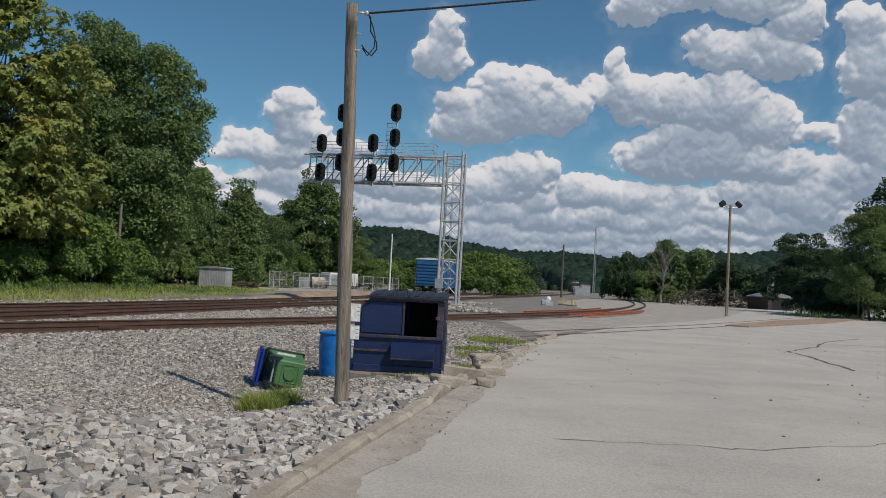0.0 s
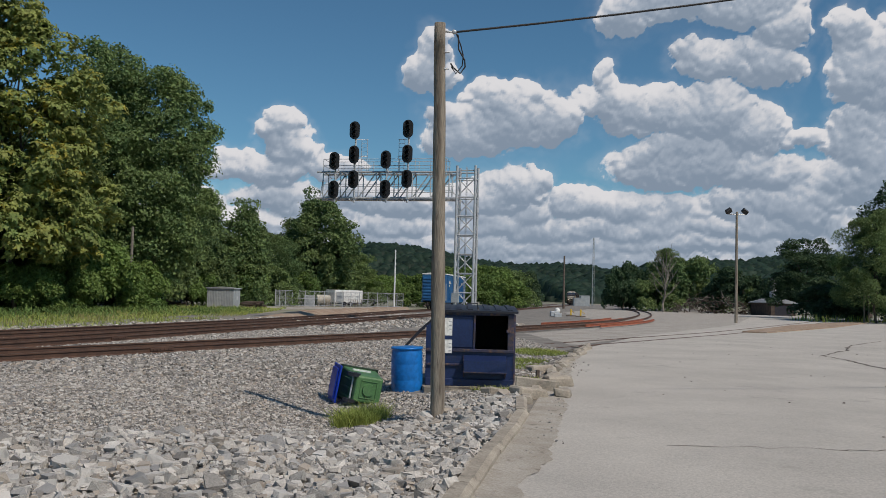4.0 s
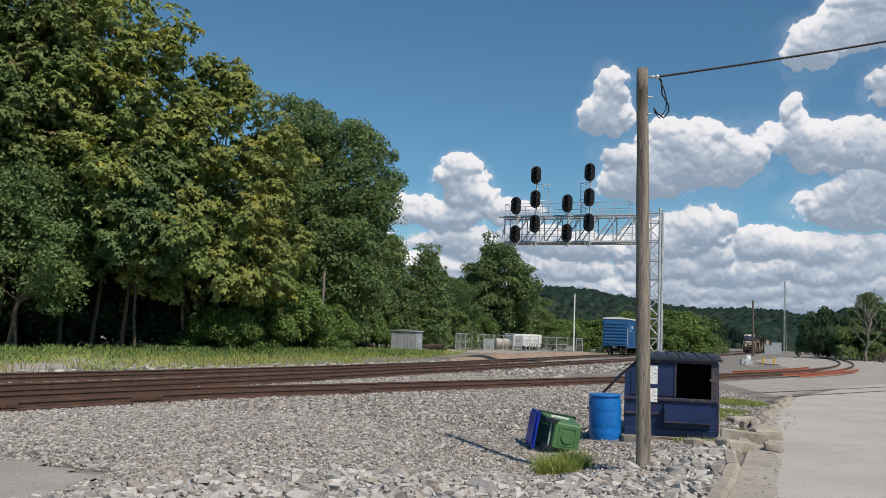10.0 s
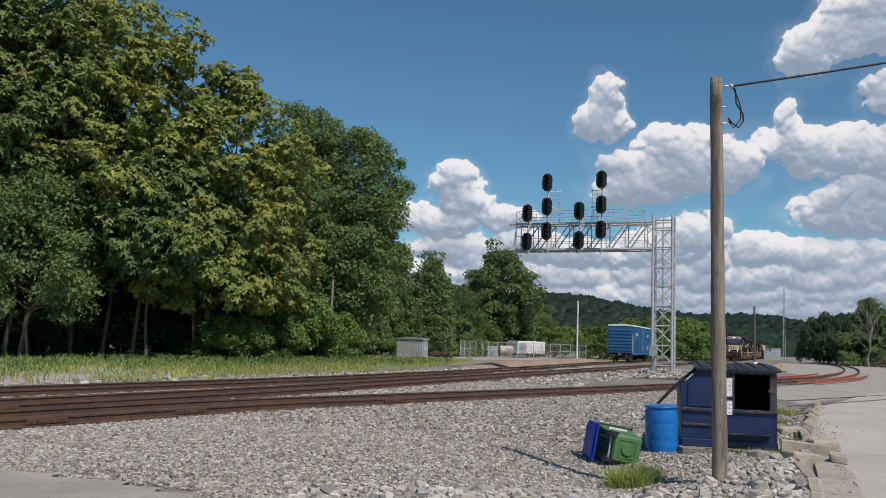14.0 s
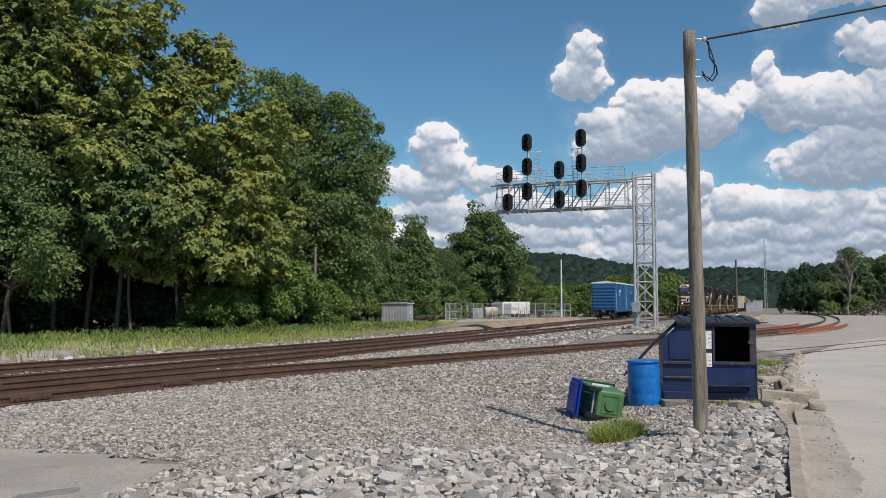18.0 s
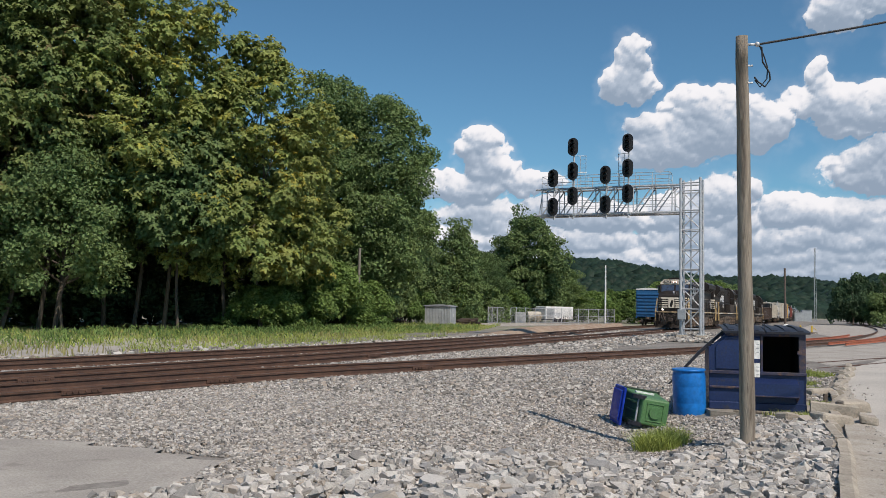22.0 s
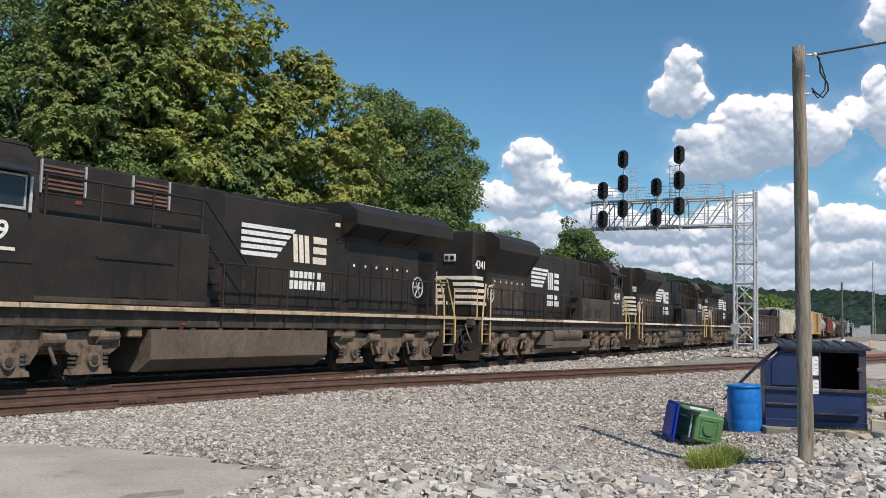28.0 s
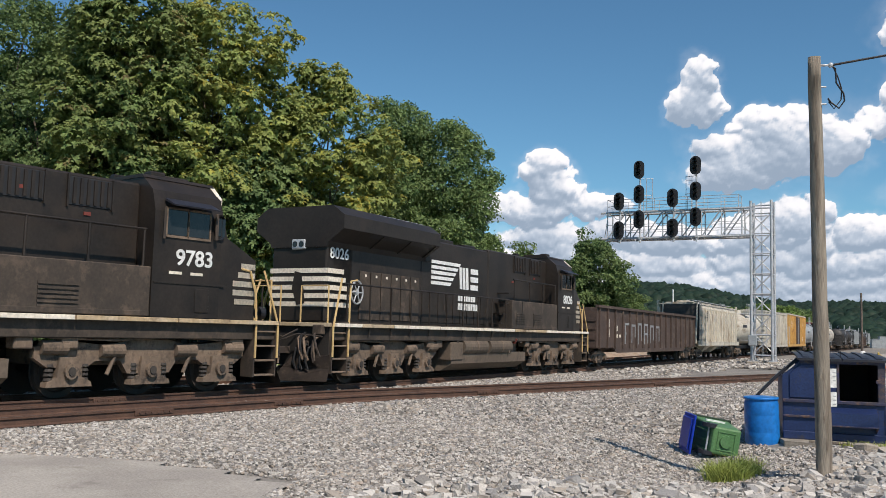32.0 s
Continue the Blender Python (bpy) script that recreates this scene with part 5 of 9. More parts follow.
def bubbles(x, y, seed):
    """Round bumps: 1 in the middle of each cell's seed, falling away from it."""
    ix, iy = np.floor(x), np.floor(y)
    best = np.full(x.shape, 9.0)
    for dx in (-1, 0, 1):
        for dy in (-1, 0, 1):
            cx, cy = ix + dx, iy + dy
            px, py = cx + lattice(cx, cy, seed), cy + lattice(cx, cy, seed + 5)
            best = np.minimum(best, (x - px) ** 2 + (y - py) ** 2)
    return np.sqrt(np.maximum(0, 1 - best))


def cloud_fields(A, E):
    """How thick the cloud is, and how much sun its face gets, over azimuth and height."""
    g = np.random.default_rng(17)
    wa = A + 0.9 * value_noise(A * 0.7, E * 0.7, 1) + 0.50 * value_noise(A * 1.9, E * 1.9, 2) + 0.22 * value_noise(A * 4.5, E * 4.5, 6)
    we = E + 0.55 * value_noise(A * 0.7, E * 0.7, 3) + 0.40 * value_noise(A * 1.9, E * 1.9, 4) + 0.20 * value_noise(A * 4.5, E * 4.5, 7)
    heaps = [(p, 1.0) for p in TOWERS + MIDDLE + RIGHT_HEAP + HIGH + FAR_RIGHT + LOW] + [(p, 0.3) for p in WISPS]
    # flat-based rows closing up towards the horizon
    for el, w, h, gap in ((0.6, 2.4, 0.40, 2.0), (1.5, 2.2, 0.45, 2.2), (2.4, 2.2, 0.55, 2.4), (3.4, 2.0, 0.62, 2.6), (4.5, 2.0, 0.72, 3.4), (5.6, 1.6, 0.7, 6.0)):
        a = -46.0 + g.random() * gap
        while a < 50:
            heaps.append(((a, el + 0.25 * g.normal(), w * (0.6 + 0.8 * g.random()), h * (0.7 + 0.7 * g.random())), 1.0))
            a += gap * (0.5 + g.random())
    for _ in range(16):
        heaps.append(((36 + 12 * g.random(), 5 + 16 * g.random(), 2.2 + 2 * g.random(), 1.0 + 1.2 * g.random()), 1.0))
    dome = np.full(A.shape, -1.0)
    for (a, e, w, h), weight in heaps:
        m = min(w, h) ** 0.6 * weight
        x, y = (wa - a) / (w * 1.06), (we - e) / (h * 1.06)
        y = np.where(y < 0, y * 1.35, y)
        r2 = x * x + y * y
        f = np.where(r2 < 1, np.sqrt(np.maximum(0, 1 - r2)), 0.9 * (1 - np.sqrt(r2))) * m
        k = 0.12
        dome = np.maximum(dome, f) + k * np.exp(-np.abs(dome - f) / k) * 0.35 * (np.minimum(dome, f) > -0.3)
    flat = 1 + 2.2 * np.clip(1 - E / 7.0, 0, 1)
    bump = np.zeros(A.shape)
    for sc, amp, sd in ((0.62, 0.44, 11), (1.4, 0.34, 12), (2.7, 0.20, 13), (5.2, 0.085, 14)):
        qa = A * sc + 0.8 * value_noise(A * sc * 0.8, E * sc * 0.8, sd + 20)
        qe = E * sc * flat + 0.8 * value_noise(A * sc * 0.8, E * sc * 0.8, sd + 30)
        bump += amp * (bubbles(qa, qe, sd) - 0.55)
    bump += 0.45 * value_noise(A * 0.45, E * 0.6, 41)
    thick = dome + bump * (0.6 + 0.4 * np.clip(dome, 0, 1)) * np.clip((dome + 0.4) / 0.4, 0, 1) + 1.1 * np.clip(1 - E / 7.5, 0, 1)
    d = A[0, 1] - A[0, 0]
    solid = np.maximum(thick, 0)
    face = np.maximum(0.85 * dome + 0.85 * bump, 0)
    # sun from high up behind the viewer: domes are lit on top, shaded towards their bases
    gy, gx = np.gradient(face, d)
    slope = (0.16 * -gx + 0.80 * -gy + 0.62) / np.sqrt(1 + gx * gx + gy * gy)
    above = np.zeros(A.shape)
    n = int(2.4 / d)
    for k in range(1, n):
        up = np.zeros(A.shape)
        up[:-k] = solid[k:]
        above += up * d * (1 - k / n)
    sunlit = 0.50 * slope + 0.62 * np.exp(-1.0 * above) + 0.22 * value_noise(A * 0.5, E * 0.8, 51) + 0.16 * value_noise(A * 1.3, E * 1.9, 52)
    # the sunny tops have crisp rims, the shaded bases fray out
    return thick / (0.55 + 1.9 * np.clip(0.95 - sunlit, 0, 1)), sunlit


def cloud_material():
    """Fine fraying on the cloud's edge and grain in its face, over the fields in the mesh."""
    m = bpy.data.materials.new("cloud_sky")
    m.use_nodes = True
    n, l = m.node_tree.nodes, m.node_tree.links
    n.remove(n["Principled BSDF"])
    uv = n.new("ShaderNodeUVMap")
    uv.uv_map = "degrees"

    def grain(field, scale, amount):
        at = n.new("ShaderNodeAttribute")
        at.attribute_name = field
        x = n.new("ShaderNodeTexNoise")
        x.inputs["Scale"].default_value, x.inputs["Detail"].default_value, x.inputs["Roughness"].default_value = scale, 6.0, 0.6
        l.new(uv.outputs[0], x.inputs["Vector"])
        k = n.new("ShaderNodeMath")
        k.operation = "MULTIPLY_ADD"
        l.new(x.outputs[0], k.inputs[0])
        k.inputs[1].default_value = amount
        s = n.new("ShaderNodeMath")
        s.operation = "SUBTRACT"
        l.new(at.outputs["Fac"], s.inputs[0])
        s.inputs[1].default_value = amount / 2
        l.new(s.outputs[0], k.inputs[2])
        return k.outputs[0]

    def step(v, lo, hi):
        x = n.new("ShaderNodeMapRange")
        x.interpolation_type = "SMOOTHSTEP"
        x.inputs["From Min"].default_value, x.inputs["From Max"].default_value = lo, hi
        l.new(v, x.inputs["Value"])
        return x.outputs[0]

    veil = n.new("ShaderNodeMath")
    veil.operation = "MULTIPLY"
    l.new(step(grain("thickness", 0.5, 0.9), -1.0, 1.0), veil.inputs[0])
    veil.inputs[1].default_value = 0.22
    both = n.new("ShaderNodeMath")
    both.operation = "MAXIMUM"
    l.new(step(grain("thickness", 1.9, 0.5), 0.0, 0.24), both.inputs[0])
    l.new(veil.outputs[0], both.inputs[1])
    alpha = both.outputs[0]
    tone = n.new("ShaderNodeValToRGB")
    tone.color_ramp.elements[0].position, tone.color_ramp.elements[0].color = 0.0, (0.30, 0.385, 0.485, 1)
    tone.color_ramp.elements[1].position, tone.color_ramp.elements[1].color = 1.0, (0.95, 0.95, 0.95, 1)
    mid = tone.color_ramp.elements.new(0.5)
    mid.color = (0.49, 0.57, 0.66, 1)
    l.new(step(grain("sunlit", 2.0, 0.34), 0.06, 1.02), tone.inputs[0])
    em = n.new("ShaderNodeEmission")
    l.new(tone.outputs[0], em.inputs["Color"])
    tr = n.new("ShaderNodeBsdfTransparent")
    ms = n.new("ShaderNodeMixShader")
    l.new(alpha, ms.inputs[0])
    l.new(tr.outputs[0], ms.inputs[1])
    l.new(em.outputs[0], ms.inputs[2])
    l.new(ms.outputs[0], n["Material Output"].inputs["Surface"])
    return m


xs, ys = np.arange(-44, 46.01, 0.12), np.arange(0.0, 27.01, 0.12)
DA, DE = np.meshgrid(xs, ys)
X, Y = np.radians(DA), np.radians(DE)
R = 4700.0
V = np.stack([R * np.cos(Y) * np.sin(X), R * np.cos(Y) * np.cos(X), R * np.sin(Y)], -1).reshape(-1, 3)
idx = np.arange(X.size).reshape(X.shape)
quads = np.stack([idx[:-1, :-1], idx[1:, :-1], idx[1:, 1:], idx[:-1, 1:]], -1).reshape(-1, 4)
me = from_arrays("sky_backdrop", V, quads)
uvl = me.uv_layers.new(name="degrees")
deg = np.stack([DA.ravel(), DE.ravel()], 1)[quads.ravel()]
uvl.data.foreach_set("uv", np.ascontiguousarray(deg, dtype=np.float32).ravel())
for field, values in zip(("thickness", "sunlit"), cloud_fields(DA, DE)):
    me.attributes.new(field, "FLOAT", "POINT").data.foreach_set("value", np.ascontiguousarray(values, dtype=np.float32).ravel())
me.materials.append(cloud_material())
sky_ob = tagged(new("sky_backdrop", me), "blue sky with heaps of white cumulus cloud", "sky", kind="structure")
sky_ob.visible_shadow = False



# ---- utility pole and its wire ----
pole = thing("utility_pole", pose(0.0, 12.72, 0), "weathered grey-brown wooden utility pole standing in rubble", "utility pole")
P_TOP = Vector((-0.16, -0.5, 5.62))
bm = B()
N = 18
for j in range(N):
    a, b = Vector((0, 0, -0.4)).lerp(P_TOP, j / N), Vector((0, 0, -0.4)).lerp(P_TOP, (j + 1) / N)
    tube(bm, a, b, 0.108 - 0.026 * j / N, 0.108 - 0.026 * (j + 1) / N, 14, caps=j in (0, N - 1))
bmesh.ops.remove_doubles(bm, verts=bm.verts, dist=0.0005)
for v in bm.verts:
    n3 = noise.noise((v.co.x * 14, v.co.y * 14, v.co.z * 0.8))
    v.co.x += 0.012 * n3
    v.co.y += 0.010 * noise.noise((v.co.x * 11, v.co.y * 14, v.co.z * 0.7 + 9))
part("shaft", bm, "old_wood", pole, smooth=True)
q = P_TOP + Vector((0.11, 0.0, -0.12))
bm = B()
tube(bm, q - Vector((0.05, 0, 0)), q + Vector((0.09, 0, 0)), 0.016, seg=8)
bmesh.ops.create_uvsphere(bm, u_segments=10, v_segments=6, radius=0.035, matrix=Matrix.Translation(q + Vector((0.1, 0, 0))))
part("insulator", bm, "galvanised", pole, "small grey insulator", smooth=True)
for dz in (0.42, 0.66):
    bm = B()
    c = P_TOP + Vector((0.10 + 0.01, 0.0, -dz))
    tube(bm, c - Vector((0.03, 0, 0)), c + Vector((0.04, 0, 0)), 0.012, seg=6)
    part("bolt", bm, "galvanised", pole)
bm = B()
pipe(bm, [q + Vector((0.1, 0, 0)), q + Vector((0.16, 0, -0.05)), q + Vector((0.17, 0, -0.25)), q + Vector((0.26, 0, -0.40)), q + Vector((0.27, 0, -0.50)), q + Vector((0.20, 0, -0.60)), q + Vector((0.10, 0, -0.52)), q + Vector((0.06, 0, -0.46))], 0.012)
part("drip_loop", bm, "cable", pole)
bm = B()
pipe(bm, [q + Vector((0.13, 0, -0.02)), q + Vector((0.20, 0.02, -0.18)), q + Vector((0.24, 0.02, -0.33)), q + Vector((0.23, 0.02, -0.48)), q + Vector((0.14, 0.02, -0.60)), q + Vector((0.07, 0.02, -0.50))], 0.009)
part("drip_loop", bm, "cable", pole)
w0 = Vector((0.0, 12.72, 0)) + q + Vector((0.12, 0, 0))
w1 = Vector((30.0, 12.5, 14.5))
pts = []
for t in np.linspace(0, 1, 26):
    p = w0.lerp(w1, t)
    p.z -= 4 * 1.1 * t * (1 - t)
    pts.append(p)
tagged(part("overhead_wire", pipe(B(), pts, 0.016), "cable"), "black overhead service cable from the pole", "cable")
lean = tagged(part("far_pole", tube(tube(B(), (30.0, 12.5, -0.5), (30.0, 12.5, 15.0), 0.16, 0.11, 10), (29.2, 12.5, 14.4), (30.8, 12.5, 14.4), 0.05), "old_wood"), "wooden pole that carries the cable's other end", "utility pole")

# sign plates on the pole's far side
for z0, z1 in ((1.13, 1.39), (0.87, 1.07)):
    sp = part("sign_plate", box(B(), -0.02, 0.105, z0, 0.19, 0.112, z1), "white", pole, "small weathered white sign plate")
    for k in range(3):
        zz = z1 - 0.05 - 0.055 * k
        part("sign_line", box(B(), 0.14, 0.1035, zz - 0.012, 0.18, 0.1052, zz), "grey_metal", sp)

# ---- dumpster ----
dump = thing("dumpster", pose(0.07, 16.52, 0.03, 0, 0, -6), "dented navy-blue steel dumpster with its front door open", "dumpster")
W, D, SL = 1.65, 1.62, 0.30
OX0, OX1 = 0.90, 1.53
part("floor", box(B(), 0.02, 0.04, 0.06, W - 0.02, D, 0.10), "navy_inside", dump)
part("front_panel", box(B(), 0.0, 0.0, 0.04, W, 0.035, 0.66, 0.005), "navy", dump)
part("front_rib", box(B(), -0.01, -0.05, 0.64, W + 0.01, 0.0, 0.70, 0.008), "navy_worn", dump)
part("front_rib", box(B(), -0.01, -0.045, 0.0, W + 0.01, 0.0, 0.14, 0.012), "navy", dump)
part("front_rib", box(B(), 0.0, -0.04, 0.38, 0.70, 0.0, 0.42, 0.006), "navy_worn", dump)
# hopper lip under the opening
bm = B()
prism(bm, [(0.0, 0.58), (-0.02, 0.58), (-0.24, 0.50), (-0.245, 0.28), (-0.21, 0.28), (-0.20, 0.47), (0.0, 0.54)], "x", 0.71, 1.50)
part("hopper_lip", bm, "navy", dump, "protruding steel hopper lip")
for x in (0.705, 1.485):
    bm = B()
    prism(bm, [(0.0, 0.585), (-0.235, 0.50), (-0.24, 0.27), (0.0, 0.16)], "x", x, x + 0.022)
    part("lip_end", bm, "navy_worn", dump)
part("lip_rim", box(B(), 0.70, -0.258, 0.265, 1.51, -0.205, 0.29, 0.004), "navy_worn", dump)
# blue door sheet, with its sloping corner, beside the open hatch
bm = B()
prism(bm, [(0.0, 0.66), (OX0, 0.66), (OX0, 1.38), (SL, 1.38), (0.0, 1.12)], "y", 0.0, 0.035)
part("front_sheet", bm, "navy", dump)
bm = B()
prism(bm, [(0.10, 0.72), (OX0 - 0.03, 0.72), (OX0 - 0.03, 1.32), (0.28, 1.32), (0.10, 1.13)], "y", -0.022, 0.0)
bmesh.ops.bevel(bm, geom=list(bm.edges), offset=0.012, segments=1, affect="EDGES")
part("sliding_door", bm, "navy", dump)
part("door_post", box(B(), OX0 - 0.02, -0.03, 0.68, OX0 + 0.02, 0.03, 1.37, 0.006), "navy_worn", dump)
part("door_post", box(B(), OX1, -0.035, 0.66, W, 0.05, 1.39, 0.008), "navy_worn", dump)
part("door_head", box(B(), SL - 0.02, -0.03, 1.335, W, 0.05, 1.40, 0.008), "navy_worn", dump)
bm = B()
prism(bm, [(0.0, 0.04), (D, 0.04), (D, 1.10), (0.0, 1.12)], "x", -0.012, 0.0)
part("side_panel", bm, "navy", dump)
bm = B()
prism(bm, [(0.0, 0.04), (D, 0.04), (D, 1.40), (0.0, 1.39)], "x", W - 0.03, W)
part("side_panel", bm, "navy", dump)
part("back_panel", box(B(), 0, D - 0.035, 0.04, W, D, 1.12), "navy", dump)
part("back_panel", box(B(), SL, D - 0.035, 1.12, W, D, 1.40), "navy", dump)
part("inner_sheet", box(B(), OX0 - 0.06, 0.04, 0.1, OX0 - 0.04, D - 0.04, 1.38), "navy_inside", dump)
part("inner_sheet", box(B(), W - 0.05, 0.06, 0.1, W - 0.035, D - 0.04, 1.38), "navy_inside", dump)
part("inner_sheet", box(B(), OX0, D - 0.06, 0.1, W - 0.05, D - 0.04, 1.38), "navy_inside", dump)
for y0 in (0.30, 0.85, 1.4):
    part("side_rib", box(B(), W, y0, 0.06, W + 0.05, y0 + 0.07, 1.36, 0.008), "navy_worn", dump)
part("fork_pocket", box(B(), W + 0.004, 0.32, 0.48, W + 0.06, D - 0.1, 0.62, 0.01), "navy", dump)
for z in (1.17, 0.98):
    part("sticker", box(B(), W + 0.0505, 0.31, z, W + 0.0525, 0.36, z + 0.05), "white", dump)
part("latch", box(B(), OX1 - 0.03, -0.055, 1.02, OX1 + 0.05, -0.03, 1.08, 0.006), "navy_worn", dump)
# lid: thin warped plastic in two halves, low ribs
for k, (x0, x1) in enumerate(((SL - 0.06, 0.96), (0.98, W + 0.07))):
    bm = B()
    prism(bm, [(-0.10, 1.385), (-0.10, 1.425), (0.30, 1.465), (0.9, 1.50), (D + 0.03, 1.515), (D + 0.03, 1.49), (0.9, 1.47), (0.30, 1.435), (-0.06, 1.40)], "x", x0, x1)
    lid = part("lid", bm, "lid_black", dump, "warped black plastic lid")
    for j in range(3):
        xx = x0 + (x1 - x0) * (0.2 + 0.3 * j)
        bm = B()
        prism(bm, [(0.02, 1.438), (0.30, 1.466), (0.9, 1.50), (D, 1.514), (D, 1.535), (0.9, 1.522), (0.30, 1.486), (0.02, 1.448)], "x", xx - 0.05, xx + 0.05)
        part("rib", bm, "lid_black", lid)
part("hinge_rod", tube(B(), (SL - 0.1, D + 0.05, 1.49), (W + 0.1, D + 0.05, 1.49), 0.02), "navy_worn", dump)
part("lid_handle", pipe(B(), [(0.75, -0.02, 1.45), (0.75, 0.0, 1.55), (0.95, 0.0, 1.56), (0.95, -0.02, 1.45)], 0.012), "lid_black", dump)
# the flap that closes the sloping corner hangs open, sagging outwards
bm = B()
prism(bm, [(0.34, 1.415), (0.30, 1.45), (-0.16, 1.03), (-0.40, 0.76), (-0.74, 0.37), (-0.70, 0.37), (-0.36, 0.73), (-0.11, 1.0)], "y", 0.55, 0.70)
part("side_lid", bm, "lid_black", dump, "black lid flap hanging open over the side")
slab("dumpster_pad", [(0.02, 16.1), (0.5, 15.9), (2.35, 16.1), (2.2, 18.8), (-0.1, 18.5)], -0.4, 0.03, "concrete", "cracked concrete pad under the dumpster", "pad")
tagged(part("plank", box(B(), -0.3, -0.05, 0, 0.3, 0.05, 0.04, 0.006), "old_wood", at=pose(0.7, 15.98, 0.03, 0, 0, -6)), "short weathered board on the ground", "plank")
st = thing("bollard_stub", pose(2.55, 18.2, 0), "short rusty post stub beside the dumpster", "post")
part("post", box(B(), -0.035, -0.035, -0.1, 0.035, 0.035, 0.22, 0.005), "tie", st)

# ---- blue drum ----
drum = thing("barrel", pose(-0.27, 16.62, -0.19, 1.5, -1.5, 0) @ Matrix.Diagonal((1.03, 1.03, 1.06, 1)), "bright blue plastic barrel standing on the gravel", "barrel")
bm = B()
lathe(bm, [(0.255, 0.0), (0.272, 0.02), (0.276, 0.06), (0.286, 0.12), (0.289, 0.29), (0.2875, 0.30), (0.289, 0.31), (0.289, 0.57), (0.2875, 0.58), (0.289, 0.59), (0.287, 0.74), (0.278, 0.80), (0.268, 0.83), (0.282, 0.845), (0.284, 0.872), (0.270, 0.875), (0.262, 0.85), (0.255, 0.80), (0.25, 0.10), (0.24, 0.05)], 36)
part("shell", bm, "barrel_blue", drum, smooth=True)
bm = B()
lathe(bm, [(0.284, 0.838), (0.293, 0.845), (0.293, 0.868), (0.284, 0.875)], 36)
part("rim", bm, "barrel_blue", drum, smooth=True)

# ---- overturned wheeled bin: built along +z, lying on its side ----
def taper(bm, w0, d0, w1, d1, z0, z1, bev=0.03):
    a, b = ([bm.verts.new(p) for p in ((-w / 2, -d / 2, z), (w / 2, -d / 2, z), (w / 2, d / 2, z), (-w / 2, d / 2, z))] for w, d, z in ((w0, d0, z0), (w1, d1, z1)))
    for k in range(4):
        bm.faces.new((a[k], a[(k + 1) % 4], b[(k + 1) % 4], b[k]))
    bm.faces.new(a[::-1])
    if bev:
        bmesh.ops.bevel(bm, geom=list(bm.edges), offset=bev, segments=2, affect="EDGES", profile=0.5)
    return bm


lx = Vector((0.16, 0.02, 0.98)).normalized()
lz = Vector((-0.22, 0.97, 0.10))
lz = (lz - lx * lz.dot(lx)).normalized()
ly = lz.cross(lx)
lay = Matrix(((lx.x, ly.x, lz.x, -1.01), (lx.y, ly.y, lz.y, 15.5), (lx.z, ly.z, lz.z, 0.02), (0, 0, 0, 1)))
bin_t = thing("wheelie_bin", lay @ Matrix.Scale(1.05, 4), "green wheeled bin with a blue lid lying tipped over", "bin")
part("body", taper(B(), 0.44, 0.46, 0.56, 0.62, 0.0, 0.86), "bin_green", bin_t, smooth=False)
bm = B()
for (x0, y0, x1, y1) in ((-0.31, -0.34, 0.31, -0.29), (-0.31, 0.29, 0.31, 0.34), (-0.31, -0.34, -0.27, 0.34), (0.27, -0.34, 0.31, 0.34)):
    box(bm, x0, y0, 0.83, x1, y1, 0.89, 0.01)
part("rim", bm, "bin_dark", bin_t)
bm = B()
lathe(bm, [(0.06, -0.03), (0.10, -0.03), (0.105, 0.0), (0.055, 0.0)], 20)
part("emblem", bm, "bin_green", bin_t, "raised round moulding in the bin's base")
bm = B()
lathe(bm, [(0.005, -0.025), (0.03, -0.025), (0.035, 0.0), (0.005, 0.0)], 14)
part("emblem", bm, "bin_green", bin_t)
bm = B()
for (x0, y0, x1, y1) in ((-0.15, -0.14, -0.135, 0.14), (0.135, -0.14, 0.15, 0.14), (-0.15, 0.13, 0.15, 0.145), (-0.15, -0.145, 0.15, -0.13)):
    box(bm, x0, y0, -0.012, x1, y1, 0.0, 0.003)
part("base_frame", bm, "bin_green", bin_t)
for sx in (-1, 1):
    w = part("wheel", tube(B(), (sx * 0.19, -0.27, 0.10), (sx * 0.25, -0.27, 0.10), 0.12, seg=20), "lid_black", bin_t)
    part("hub", tube(B(), (sx * 0.185, -0.27, 0.10), (sx * 0.256, -0.27, 0.10), 0.045, seg=12), "bin_dark", w)
part("axle", tube(B(), (-0.22, -0.27, 0.10), (0.22, -0.27, 0.10), 0.016), "galvanised", bin_t)
for sx in (-0.2, -0.05, 0.1):
    part("back_rib", box(B(), sx, -0.30, 0.16, sx + 0.03, -0.235, 0.86, 0.008), "bin_green", bin_t)
part("handle", tube(B(), (-0.24, -0.37, 0.87), (0.24, -0.37, 0.87), 0.02, seg=10), "bin_dark", bin_t)
part("side_plate", box(B(), 0.252, -0.20, 0.50, 0.283, 0.12, 0.56), "white", bin_t, "faded pale sticker")
bm = B()
box(bm, -0.32, 0.0, -0.035, 0.32, 0.68, 0.0, 0.012)
box(bm, -0.26, 0.06, -0.065, 0.26, 0.62, -0.03, 0.012)
lid = part("lid", bm, "bin_blue", bin_t, "blue plastic lid hanging open")
lid.matrix_basis = Matrix.Translation((0, -0.42, 0.90)) @ pose(0, 0, 0, -93, 0, 0)
part("lid_hinge", tube(B(), (-0.28, -0.35, 0.88), (0.28, -0.35, 0.88), 0.014), "bin_dark", bin_t)

